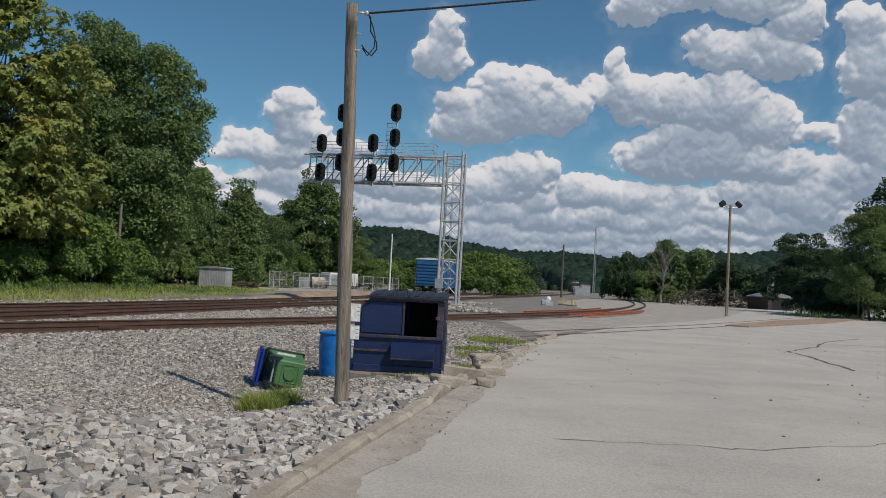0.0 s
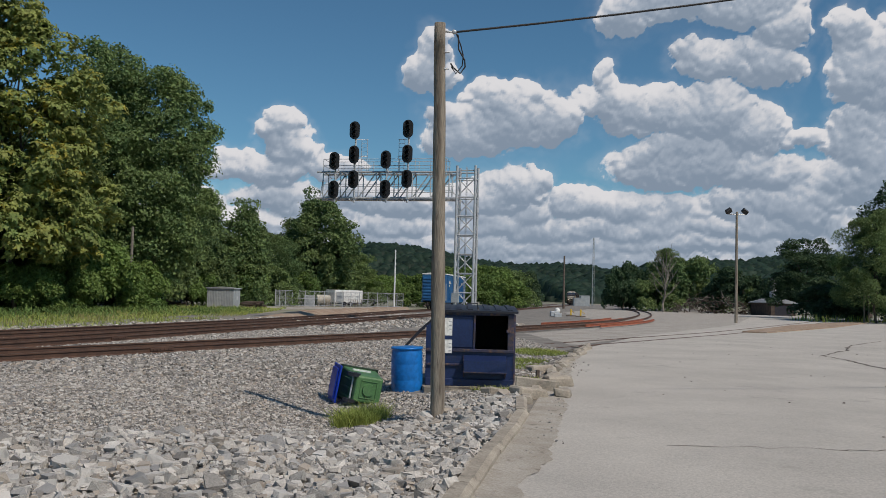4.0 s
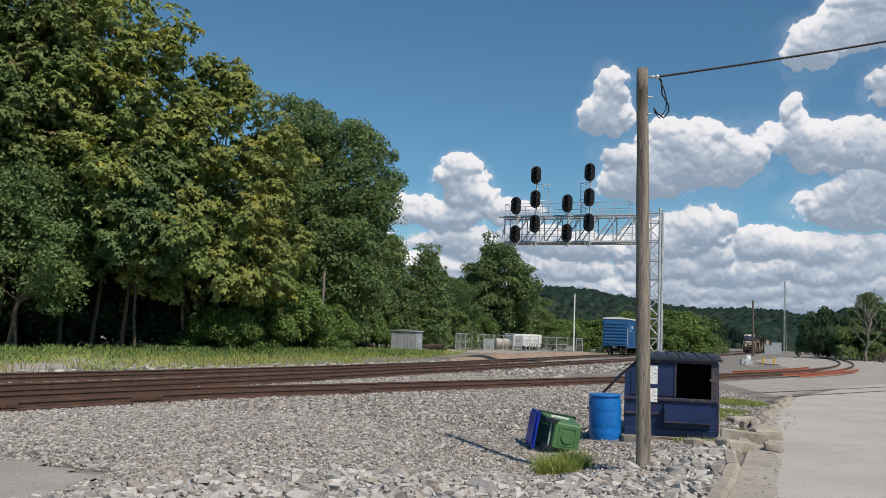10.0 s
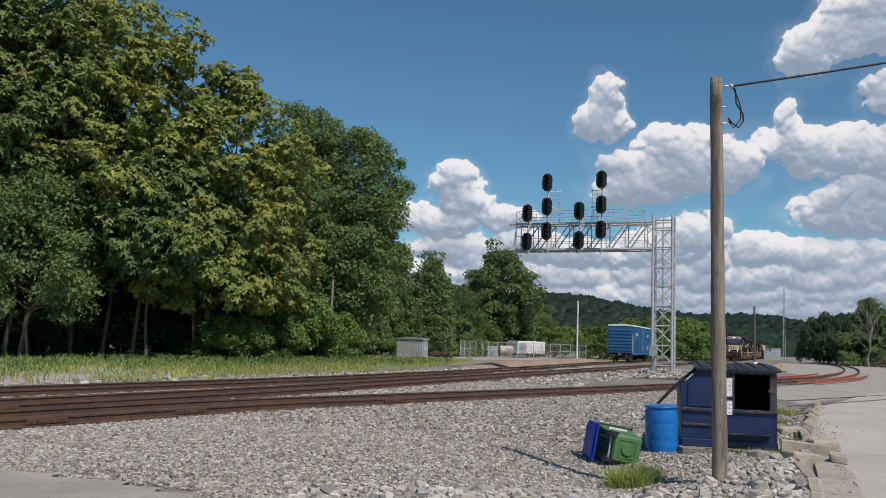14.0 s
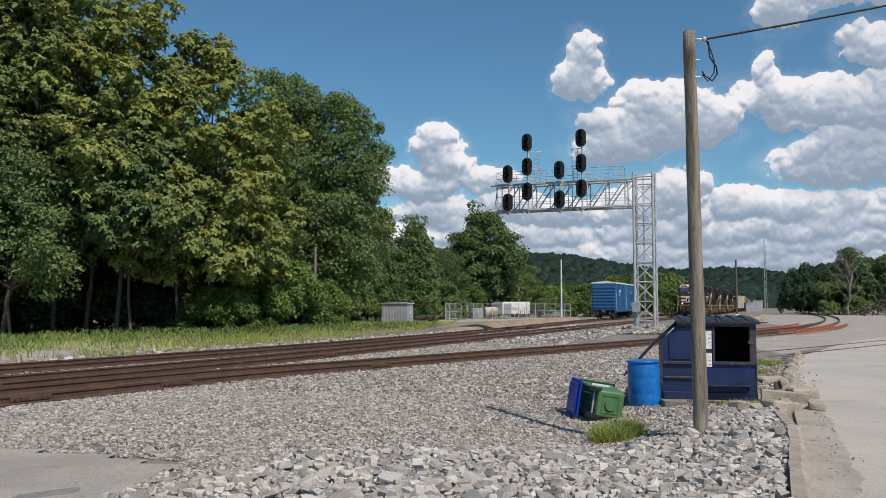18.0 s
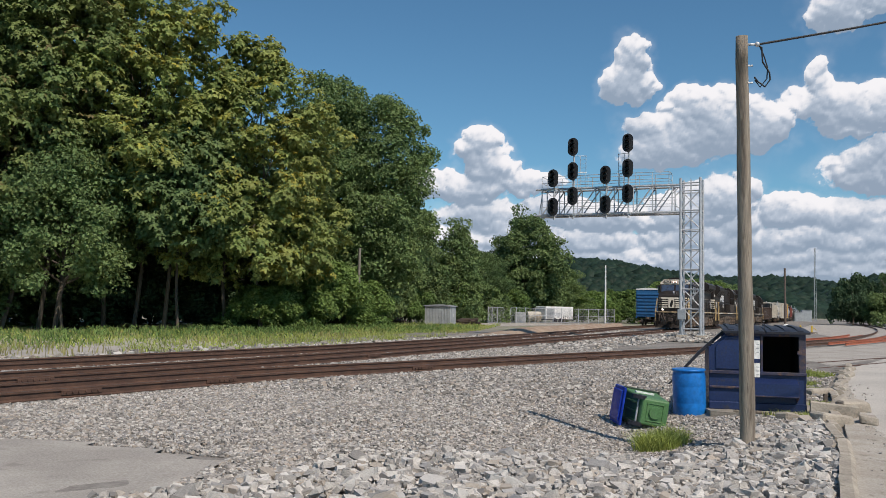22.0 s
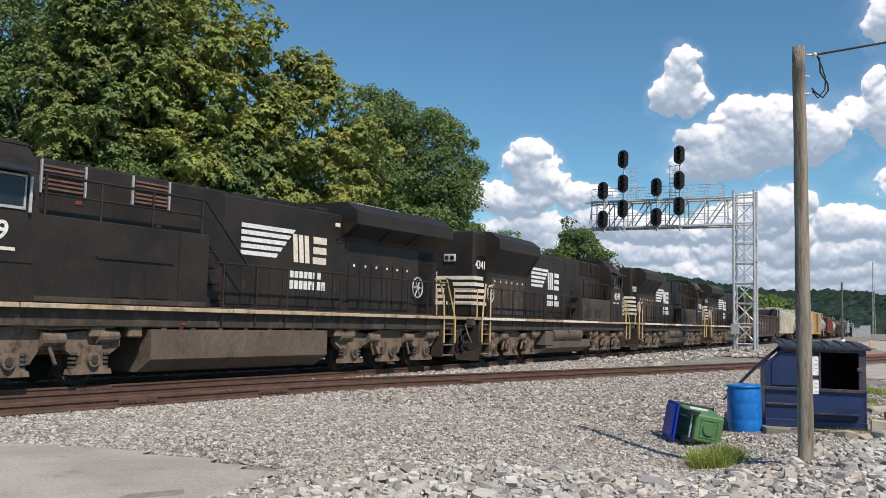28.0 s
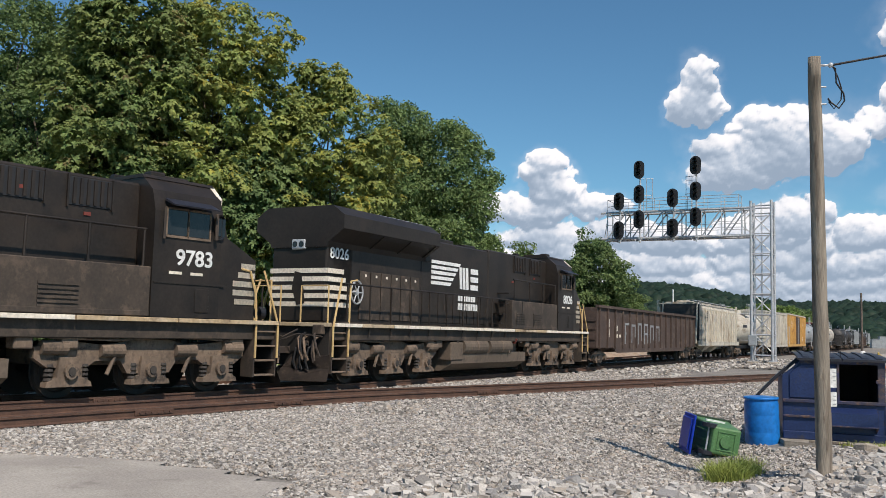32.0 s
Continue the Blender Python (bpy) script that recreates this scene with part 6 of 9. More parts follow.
# ---- cantilever signal gantry ----
# local u runs from the tower out over the tracks, v across, z up
G0, GD = Vector((4.72, 58.2, 0)), Vector((-0.961, 0.272, 0))
GN = Vector((0.272, 0.961, 0))
gantry = thing("signal_gantry", Matrix(((GD.x, GN.x, 0, G0.x), (GD.y, GN.y, 0, G0.y), (0, 0, 1, 0), (0, 0, 0, 1))), "galvanised steel cantilever signal gantry over the tracks", "signal gantry")
TW, TD, TH = 1.24, 1.2, 10.55
legs = [(-TW, 0), (0, 0), (-TW, TD), (0, TD)]
for u, v in legs:
    part("leg", tube(B(), (u, v, 0.4), (u, v, TH), 0.085, seg=12), "galvanised", gantry, smooth=False)
    part("foot_plate", box(B(), u - 0.2, v - 0.2, 0.36, u + 0.2, v + 0.2, 0.42), "galvanised", gantry)
    for a in range(3):
        an = a * 2.1 + 0.4
        bm = B()
        du, dv = 0.17 * math.cos(an), 0.17 * math.sin(an)
        vs = [bm.verts.new(p) for p in ((u, v, 0.42), (u + du, v + dv, 0.42), (u, v, 0.8))]
        f = bm.faces.new(vs)
        bmesh.ops.solidify(bm, geom=[f], thickness=0.02)
        part("gusset", bm, "galvanised", gantry)
zs = [0.75 + 1.28 * k for k in range(8)]
for k, z in enumerate(zs):
    for (a, b) in ((0, 1), (2, 3), (0, 2), (1, 3)):
        part("tower_strut", tube(B(), (*legs[a], z), (*legs[b], z), 0.042, seg=8), "galvanised", gantry)
    if k < 7:
        for (a, b) in ((0, 1), (2, 3), (0, 2), (1, 3)):
            # bracing alternates between the faces
            p, q2 = (a, b) if (a, b) in ((0, 1), (0, 2)) else (b, a)
            part("brace", tube(B(), (*legs[p], zs[k + 1]), (*legs[q2], zs[k]), 0.04, seg=6), "galvanised", gantry)
# climbing ladder inside the tower
for v in (TD * 0.35, TD * 0.35 + 0.42):
    part("ladder_rail", tube(B(), (-TW * 0.45, v, 0.6), (-TW * 0.45, v, TH), 0.02, seg=6), "galvanised", gantry)
for k in range(30):
    part("rung", tube(B(), (-TW * 0.45, TD * 0.35, 0.8 + 0.32 * k), (-TW * 0.45, TD * 0.35 + 0.42, 0.8 + 0.32 * k), 0.012, seg=5), "galvanised", gantry)
# the arm: four chords, verticals and diagonals
L, ZB, ZT = 9.42, 8.33, 10.12
for v in (0.0, TD):
    for z in (ZB, ZT):
        part("chord", tube(B(), (-0.1, v, z), (L + 0.45, v, z), 0.07, seg=10), "galvanised", gantry)
n = 7
for v in (0.0, TD):
    for k in range(n + 1):
        u = 0.55 + (L - 0.55) * k / n
        part("arm_post", tube(B(), (u, v, ZB), (u, v, ZT), 0.04, seg=8), "galvanised", gantry)
        if k < n:
            u2 = 0.55 + (L - 0.55) * (k + 1) / n
            part("arm_diagonal", tube(B(), (u, v, ZT), (u2, v, ZB), 0.048, seg=8), "galvanised", gantry)
for k in range(n + 1):
    u = 0.55 + (L - 0.55) * k / n
    for z in (ZB, ZT):
        part("cross_strut", tube(B(), (u, 0, z), (u, TD, z), 0.03, seg=8), "galvanised", gantry)
part("end_frame", pipe(B(), [(L + 0.2, 0, ZB), (L + 0.1, 0, 9.0), (L - 0.05, 0, ZT)], 0.03), "galvanised", gantry)
# walkway: grating, kick rail and handrails at two levels
part("walkway_grating", box(B(), 0.2, 0.15, ZB + 0.07, L, TD - 0.15, ZB + 0.11), "galvanised", gantry)
part("walkway_grating", box(B(), 0.6, 0.15, ZT + 0.07, L, TD - 0.15, ZT + 0.11), "galvanised", gantry)
for v in (-0.02, TD + 0.02):
    for z in (ZT + 0.45, ZT + 0.9):
        part("handrail", tube(B(), (0.75, v, z), (L, v, z), 0.022, seg=6), "galvanised", gantry)
    for z in (ZB + 0.55, ZB + 0.95):
        part("handrail", tube(B(), (0.4, v, z), (L, v, z), 0.018, seg=6), "galvanised", gantry)
    for k in range(9):
        u = 0.75 + (L - 0.75) * k / 8
        part("rail_post", tube(B(), (u, v, ZT), (u, v, ZT + 0.9), 0.022, seg=6), "galvanised", gantry)
for u in (0.75, L):
    for z in (ZT + 0.45, ZT + 0.9):
        part("handrail", tube(B(), (u, 0, z), (u, TD, z), 0.022, seg=6), "galvanised", gantry)
# bent knee braces where the arm meets the tower
for v in (0.0, TD):
    part("knee_brace", pipe(B(), [(0.0, v, ZB + 0.2), (0.5, v, ZB + 0.55), (0.55, v, ZB + 1.2), (0.1, v, ZT - 0.15)], 0.035), "galvanised", gantry)
    part("tower_cap", tube(B(), (-TW, v, ZT + 0.1), (0, v, ZT + 0.1), 0.05, seg=8), "galvanised", gantry)


def signal_head(parent, u, z, mast_v):
    """An upright oblong background with a hooded lamp."""
    w, h = 0.36, 0.62
    out = [(w * math.cos(a), (h - w) * (1 if math.sin(a) > 0 else -1) + w * math.sin(a)) for a in np.linspace(0, 2 * math.pi, 28, endpoint=False)]
    bm = B()
    prism(bm, [(u + p, z + q2) for p, q2 in out], "y", mast_v - 0.34, mast_v - 0.30)
    hd = part("signal_head", bm, "signal_black", parent, "black oblong signal head seen from behind")
    bm = B()
    box(bm, u - 0.2, mast_v - 0.30, z - 0.45, u + 0.2, mast_v - 0.06, z + 0.42, 0.04)
    part("lamp_housing", bm, "signal_black", hd)
    for k in (-0.32, 0.0, 0.32):
        bm = B()
        tube(bm, (u, mast_v - 0.62, z + k + 0.02), (u, mast_v - 0.33, z + k), 0.14, seg=14, caps=False)
        part("hood", bm, "signal_black", hd)
    return hd


masts = {}
for u, heads, z0, z1 in ((7.10, (12.92, 11.25, 9.55), 8.0, 13.2), (3.36, (12.98, 11.28, 9.58), 8.0, 13.25), (8.48, (10.82, 8.85), 8.0, 11.0), (4.85, (10.9, 8.9), 8.0, 11.05)):
    mv = -0.22
    part("signal_mast", tube(B(), (u, mv, z0), (u, mv, z1), 0.06, seg=10), "galvanised", gantry)
    for z in heads:
        signal_head(gantry, u, z, mv)
    part("mast_clamp", box(B(), u - 0.1, mv - 0.08, ZB - 0.06, u + 0.1, 0.05, ZB + 0.06), "galvanised", gantry)
    part("mast_clamp", box(B(), u - 0.1, mv - 0.08, ZT - 0.06, u + 0.1, 0.05, ZT + 0.06), "galvanised", gantry)
    part("cable_loop", pipe(B(), [(u + 0.15 + 0.3 * math.cos(a), mv, ZT - 0.05 + 0.45 * math.sin(a)) for a in np.linspace(2.9, 6.5, 9)], 0.02), "galvanised", gantry)
    part("cable_loop", pipe(B(), [(u + 0.1 + 0.25 * math.cos(a), mv, ZB - 0.02 + 0.25 * math.sin(a)) for a in np.linspace(3.0, 6.4, 9)], 0.02), "galvanised", gantry)
for u, s in ((7.10, -1), (3.36, 1)):
    for du in (0.35, 0.75):
        part("service_ladder_rail", tube(B(), (u + s * du, 0.1, ZT + 0.1), (u + s * du, 0.1, 12.4), 0.02, seg=6), "galvanised", gantry)
    for k in range(8):
        part("service_rung", tube(B(), (u + s * 0.35, 0.1, ZT + 0.3 + 0.28 * k), (u + s * 0.75, 0.1, ZT + 0.3 + 0.28 * k), 0.012, seg=5), "galvanised", gantry)
    for z in (11.2, 12.35):
        part("service_hoop", tube(B(), (u, -0.2, z), (u + s * 0.8, 0.1, z), 0.022, seg=6), "galvanised", gantry)
part("junction_box", box(B(), -0.35, -0.35, 1.35, 0.15, -0.1, 2.0, 0.02), "grey_metal", gantry, "grey junction box on the tower")
part("conduit", tube(B(), (-0.1, -0.2, 0.4), (-0.25, -0.2, 1.4), 0.04, seg=8), "galvanised", gantry)
for u, v in legs:
    p = gantry.matrix_basis @ Vector((u, v, 0))
    tagged(part("gantry_footing", box(B(), p.x - 0.35, p.y - 0.35, -0.3, p.x + 0.35, p.y + 0.35, 0.36, 0.02), "concrete"), "square concrete footing under the gantry leg", "footing", "gantry footings", "structure")
bank2 = on_field(1500, 2, 9, 55, 63, lambda x, y: True, 33)
stones("footing_stones", np.column_stack([bank2, 0.05 + 0.25 * np.exp(-((bank2[:, 0] - 5.5) ** 2 + (bank2[:, 1] - 59) ** 2) / 4)]), 0.12 + 0.15 * RNG.random(len(bank2)), "stone", "pale stone heaped round the gantry's feet", seed=12)

# ---- far yard things ----
def post_thing(name, x, y, h, r0, r1, mat, label, cat, z0=-0.3):
    t = thing(name, pose(x, y, 0), label, cat)
    part("shaft", tube(B(), (0, 0, z0), (0, 0, h), r0, r1, 10), mat, t)
    return t


lp = post_thing("yard_lamp", 34.0, 81.0, 10.6, 0.15, 0.11, "old_wood", "tall wooden yard lamp post with two floodlights", "lamp post")
part("cross_arm", tube(B(), (-0.75, 0, 10.35), (0.75, 0, 10.35), 0.05), "galvanised", lp)
for s in (-1, 1):
    bm = B()
    box(bm, -0.3, -0.16, -0.22, 0.3, 0.2, 0.22, 0.05)
    fl = part("floodlight", bm, "signal_black", lp, at=pose(s * 0.8, 0, 10.65, 30, s * 35, 0))
    part("lens", box(B(), -0.25, -0.18, -0.18, 0.25, -0.165, 0.18), "glass_dark", fl)
dp = post_thing("yard_pole", 39.4, 178.6, 10.9, 0.24, 0.18, "tie", "dark weathered pole beside the track", "pole")
ms = thing("radio_mast", pose(74.2, 288.6, 0), "slender grey lattice radio mast", "mast")
for a in range(3):
    x, y = 0.45 * math.cos(a * 2.094), 0.45 * math.sin(a * 2.094)
    part("mast_leg", tube(B(), (x, y, 0), (x * 0.5, y * 0.5, 23.0), 0.08, 0.06, 6), "grey_metal", ms)
for k in range(30):
    a0 = (k % 3) * 2.094
    f = 1 - 0.5 * k / 30
    part("lacing", tube(B(), (0.45 * f * math.cos(a0), 0.45 * f * math.sin(a0), k * 0.76), (0.45 * f * math.cos(a0 + 2.094), 0.45 * f * math.sin(a0 + 2.094), k * 0.76 + 0.7), 0.035, seg=5), "grey_metal", ms)
for x, y, w, h in ((69.5, 281, 3.0, 3.4), (66.5, 279, 2.2, 2.6)):
    rb = thing("relay_cabinet", pose(x, y, 0), "grey metal relay cabinet at the foot of the mast", "cabinet", "far relay cabinets")
    part("body", box(B(), -w / 2, -1, -0.1, w / 2, 1, h, 0.05), "grey_metal", rb)
    part("door", box(B(), -w * 0.35, -1.03, 0.2, w * 0.1, -1.0, h - 0.3, 0.01), "grey_metal", rb)
    part("roof", box(B(), -w / 2 - 0.1, -1.1, h, w / 2 + 0.1, 1.1, h + 0.1), "roof_grey", rb)
# grey can beside the track; the white dome paints in its sunlit top
dw = thing("trackside_can", pose(18.7, 90.0, 0), "small grey trackside can, its sunlit top painted as a white dome", "signal")
bm = B()
bmesh.ops.create_uvsphere(bm, u_segments=16, v_segments=8, radius=0.30, matrix=Matrix.Translation((0, 0, 0.62)))
part("dome", bm, "white", dw, smooth=True)
part("case", box(B(), -0.75, -0.3, 0, 0.1, 0.3, 0.55, 0.05), "galvanised", dw)
part("base", box(B(), -0.4, -0.4, -0.1, 0.4, 0.4, 0.35, 0.04), "galvanised", dw)
for x, y in ((21.3, 95), (21.9, 93)):
    yp = thing("switch_stand", pose(x, y, 0), "yellow-painted switch stand beside the track", "switch stand", "switch stands")
    part("post", box(B(), -0.08, -0.08, -0.1, 0.08, 0.08, 0.75, 0.02), "yellow", yp)
    part("lever", tube(B(), (0, 0, 0.65), (0.45, 0, 0.3), 0.03), "yellow", yp)
    part("base", box(B(), -0.5, -0.2, -0.1, 0.5, 0.2, 0.08), "tie", yp)
# metal relay house
rh = thing("relay_house", pose(-16.4, 96.0, -0.05, 0, 0, -14), "corrugated grey metal relay house beside the track", "relay house")
part("body", box(B(), -1.5, -0.9, 0, 1.5, 0.9, 2.05, 0.02), "grey_metal", rh)
for k in range(16):
    part("corrugation", box(B(), -1.45 + k * 0.18, -0.93, 0.1, -1.36 + k * 0.18, -0.9, 1.98, 0.01), "grey_metal", rh)
bm = B()
prism(bm, [(-1.65, 2.05), (1.65, 2.05), (1.55, 2.14), (0, 2.26), (-1.55, 2.14)], "y", -1.05, 1.05)
part("roof", bm, "roof_grey", rh)
part("door", box(B(), 1.5, -0.5, 0.1, 1.53, 0.4, 1.9, 0.01), "grey_metal", rh)
part("lock_plate", box(B(), 1.532, -0.1, 0.9, 1.55, 0.05, 1.25), "white", rh)
# chain-link compound
fence = thing("chain_link_fence", label="galvanised chain-link fence round a gravel compound", category="fence")
fpts = [(-12.6, 112.6), (-9.4, 120.2), (-5.6, 124.2), (-0.9, 128.6), (4.4, 133.2)]
fl = smooth_line([Vector((*p, 0)) for p in fpts], 1.6)
for i, p in enumerate(fl):
    part("fence_post", tube(B(), (p.x, p.y, -0.2), (p.x, p.y, 2.15), 0.05, seg=6), "galvanised", fence)
for z in (0.1, 1.05, 2.05):
    part("fence_rail", pipe(B(), [Vector((p.x, p.y, z)) for p in fl], 0.03, 5), "galvanised", fence)
bm = B()
for a, b in zip(fl, fl[1:]):
    for k in range(7):
        q0, q1 = a.lerp(b, k / 7), a.lerp(b, (k + 1) / 7)
        for j in range(4):
            tube(bm, (q0.x, q0.y, 0.1 + j * 0.49), (q1.x, q1.y, 0.1 + (j + 1) * 0.49), 0.007, seg=3, caps=False)
            tube(bm, (q1.x, q1.y, 0.1 + j * 0.49), (q0.x, q0.y, 0.1 + (j + 1) * 0.49), 0.007, seg=3, caps=False)
tagged(part("wire_mesh", bm, "galvanised", fence), kind="stuff")
tr = thing("white_trailer", pose(-3.4, 126.6, 0, 0, 0, 42), "white box trailer parked behind the fence", "trailer")
part("body", box(B(), -2.6, 0.3, 0.55, 2.6, 2.5, 2.35, 0.05), "white", tr)
part("chassis", box(B(), -2.7, 0.5, 0.4, 2.9, 2.3, 0.55), "lid_black", tr)
part("door", box(B(), -2.4, 0.27, 0.65, -1.0, 0.3, 2.1, 0.02), "grey_metal", tr)
for x in (-0.9, 0.2):
    part("wheel", tube(B(), (x, 0.2, 0.35), (x, 0.45, 0.35), 0.35, seg=16), "lid_black", tr)
for k in range(6):
    part("stake", box(B(), 0.2 + k * 0.4, 0.1, 0.0, 0.26 + k * 0.4, 0.16, 1.1), "tie", tr)
tk = thing("tank", pose(-7.2, 124.6, 0), "dirty cream horizontal fuel tank on cradles", "tank")
part("shell", tube(B(), (-0.9, 0, 0.9), (0.9, 0.5, 0.9), 0.7, seg=20), "cream_car", tk)
for x in (-0.6, 0.6):
    part("cradle", box(B(), x - 0.1, -0.5, -0.1, x + 0.1, 0.9, 0.5), "concrete", tk)
gb = thing("equipment_cabinet", pose(-9.0, 123.2, 0), "grey equipment cabinet inside the compound", "cabinet")
part("body", box(B(), -0.7, -0.4, -0.1, 0.7, 0.4, 1.5, 0.03), "galvanised", gb)
part("door", box(B(), -0.6, -0.43, 0.1, 0.0, -0.4, 1.4, 0.01), "grey_metal", gb)
post_thing("white_pole", 3.0, 131.0, 8.6, 0.13, 0.10, "white", "plain whitish pole beside the compound", "pole")
xp = post_thing("service_pole", -12.3, 128.0, 6.5, 0.16, 0.12, "old_wood", "leaning wooden service pole with a transformer", "utility pole")
part("transformer", tube(B(), (0.3, -0.1, 5.0), (0.3, -0.1, 5.9), 0.28, seg=12), "galvanised", xp)
post_thing("old_pole", -19.55, 70.5, 6.6, 0.13, 0.10, "pale_bark", "grey wooden pole at the wood's edge", "utility pole")
for x, y, w, s in ((-23.6, 95.0, 4.4, 1), (-13.6, 99.5, 2.0, 2)):
    lg = thing("log_pile", pose(x, y, -0.05), "heap of old dark sleepers and logs", "log pile", "log piles")
    for k in range(16):
        a = random.uniform(-0.35, 0.35)
        p = Vector((random.uniform(-w * 0.4, w * 0.4), random.uniform(-0.6, 0.6), 0.12 + 0.16 * (k // 4)))
        d = Vector((math.cos(a), math.sin(a), random.uniform(-0.08, 0.08))) * w * random.uniform(0.35, 0.55)
        part("log", tube(B(), p - d, p + d, 0.13, seg=7), "dark_brush", lg)
br = thing("brush_heap", pose(62.5, 157, 0), "long heap of dead branches and roots", "brush heap")
for k in range(230):
    u = random.uniform(-7.5, 7.5)
    z = 3.4 * (1 - (u / 8.0) ** 2) * random.random()
    p = Vector((u, random.uniform(-2, 2), z))
    d = Vector((random.uniform(-1, 1), random.uniform(-1, 1), random.uniform(-0.2, 0.9))) * random.uniform(0.6, 1.5)
    bm = B()
    limb(bm, p - d * 0.4, p + d, 0.10, 0.03, k, 5)
    part("branch", bm, "dark_brush" if k % 4 else "pale_bark", br)
# sheds beyond the car park
def shed(x, y, w, d, h, rz, wall, roof, label):
    t = thing("shed", pose(x, y, -0.05, 0, 0, rz), label, "shed")
    part("wall", box(B(), -w / 2, -d / 2, 0, w / 2, d / 2, h), wall, t)
    bm = B()
    prism(bm, [(-w / 2 - 0.3, h), (w / 2 + 0.3, h), (w / 2 + 0.3, h + 0.12), (0, h + w * 0.16), (-w / 2 - 0.3, h + 0.12)], "y", -d / 2 - 0.3, d / 2 + 0.3)
    part("roof", bm, roof, t)
    # no opening here: a black panel gives the doorway's inner shade
    part("door", box(B(), -w * 0.35, -d / 2 - 0.04, 0, w * 0.3, -d / 2, h * 0.8), "lid_black", t, "black panel painted as the shade of an open doorway")
    for k in range(3):
        part("window", box(B(), w / 2, -d * 0.35 + k * d * 0.3, h * 0.4, w / 2 + 0.03, -d * 0.2 + k * d * 0.3, h * 0.75), "glass_dark", t)
    return t


shed(79.0, 142, 6, 7, 2.2, 30, "dark_brush", "roof_grey", "low grey shed with a pale metal roof")
shed(71.5, 152, 5, 6, 2.2, 10, "dark_brush", "roof_grey", "dark works building with a grey roof")
shed(54.6, 78.0, 5, 7, 2.6, 15, "brown_car", "red_car", "small brown shed with a red roof at the car park's edge")
sl = post_thing("street_lamp", 58.0, 100.0, 6.4, 0.11, 0.08, "old_wood", "wooden street lamp with a short arm", "street lamp")
part("arm", tube(B(), (0, 0, 6.1), (-2.6, 0, 6.5), 0.05), "galvanised", sl)
part("lamp_head", box(B(), -3.2, -0.15, 6.42, -2.5, 0.15, 6.6, 0.04), "galvanised", sl)
post_thing("leaning_post", 58.8, 100.4, 4.5, 0.10, 0.08, "old_wood", "weathered wooden post beside the street lamp", "pole")
stack = thing("works_stack", pose(71.0, 151, 0), "pale metal silo over the works roofs", "silo")
part("shell", tube(B(), (0, 0, 0), (0, 0, 6.2), 0.55, seg=14), "grey_metal", stack)
part("cap", tube(B(), (0, 0, 6.2), (0, 0, 6.6), 0.65, 0.3, seg=14), "grey_metal", stack)



# ---- train ----
# every vehicle is built along +y from its leading end at y = 0; rail top is z = 0
def words(name, text, size, parent, m, mat, depth=0.012):
    c = bpy.data.curves.new(name, "FONT")
    c.body, c.size, c.extrude = text, size, depth
    c.align_x, c.align_y = "CENTER", "CENTER"
    c.offset = size * 0.018
    c.materials.append(M[mat])
    ob = new(name, c)
    ob.parent, ob.matrix_basis = parent, m @ Matrix.Diagonal((1.18, 1, 1, 1))
    return ob


def on_side(s, x, y, z):
    """The pose of flat lettering on a side wall; s = 1 for the +x side, and it reads from outside."""
    return Matrix.Translation((s * x, y, z)) @ pose(0, 0, 0, 90, 0, 90 if s > 0 else -90)


def wheelset(parent, y, r=0.53, gauge=0.76, z=None):
    z = r if z is None else z
    ws = part("wheelset", tube(B(), (-gauge, y, z), (gauge, y, z), 0.09, seg=8), "wheel", parent)
    for s in (-1, 1):
        bm = B()
        lathe(bm, [(0.10, -0.05), (r * 0.72, -0.02), (r * 0.80, -0.065), (r, -0.065), (r, 0.06), (r * 1.05, 0.065), (r * 1.05, 0.09), (0.10, 0.09)], 26)
        part("wheel", bm, "wheel", ws, at=Matrix.Translation((s * gauge, y, z)) @ pose(0, 0, 0, 0, -90 * s, 0))
    return ws


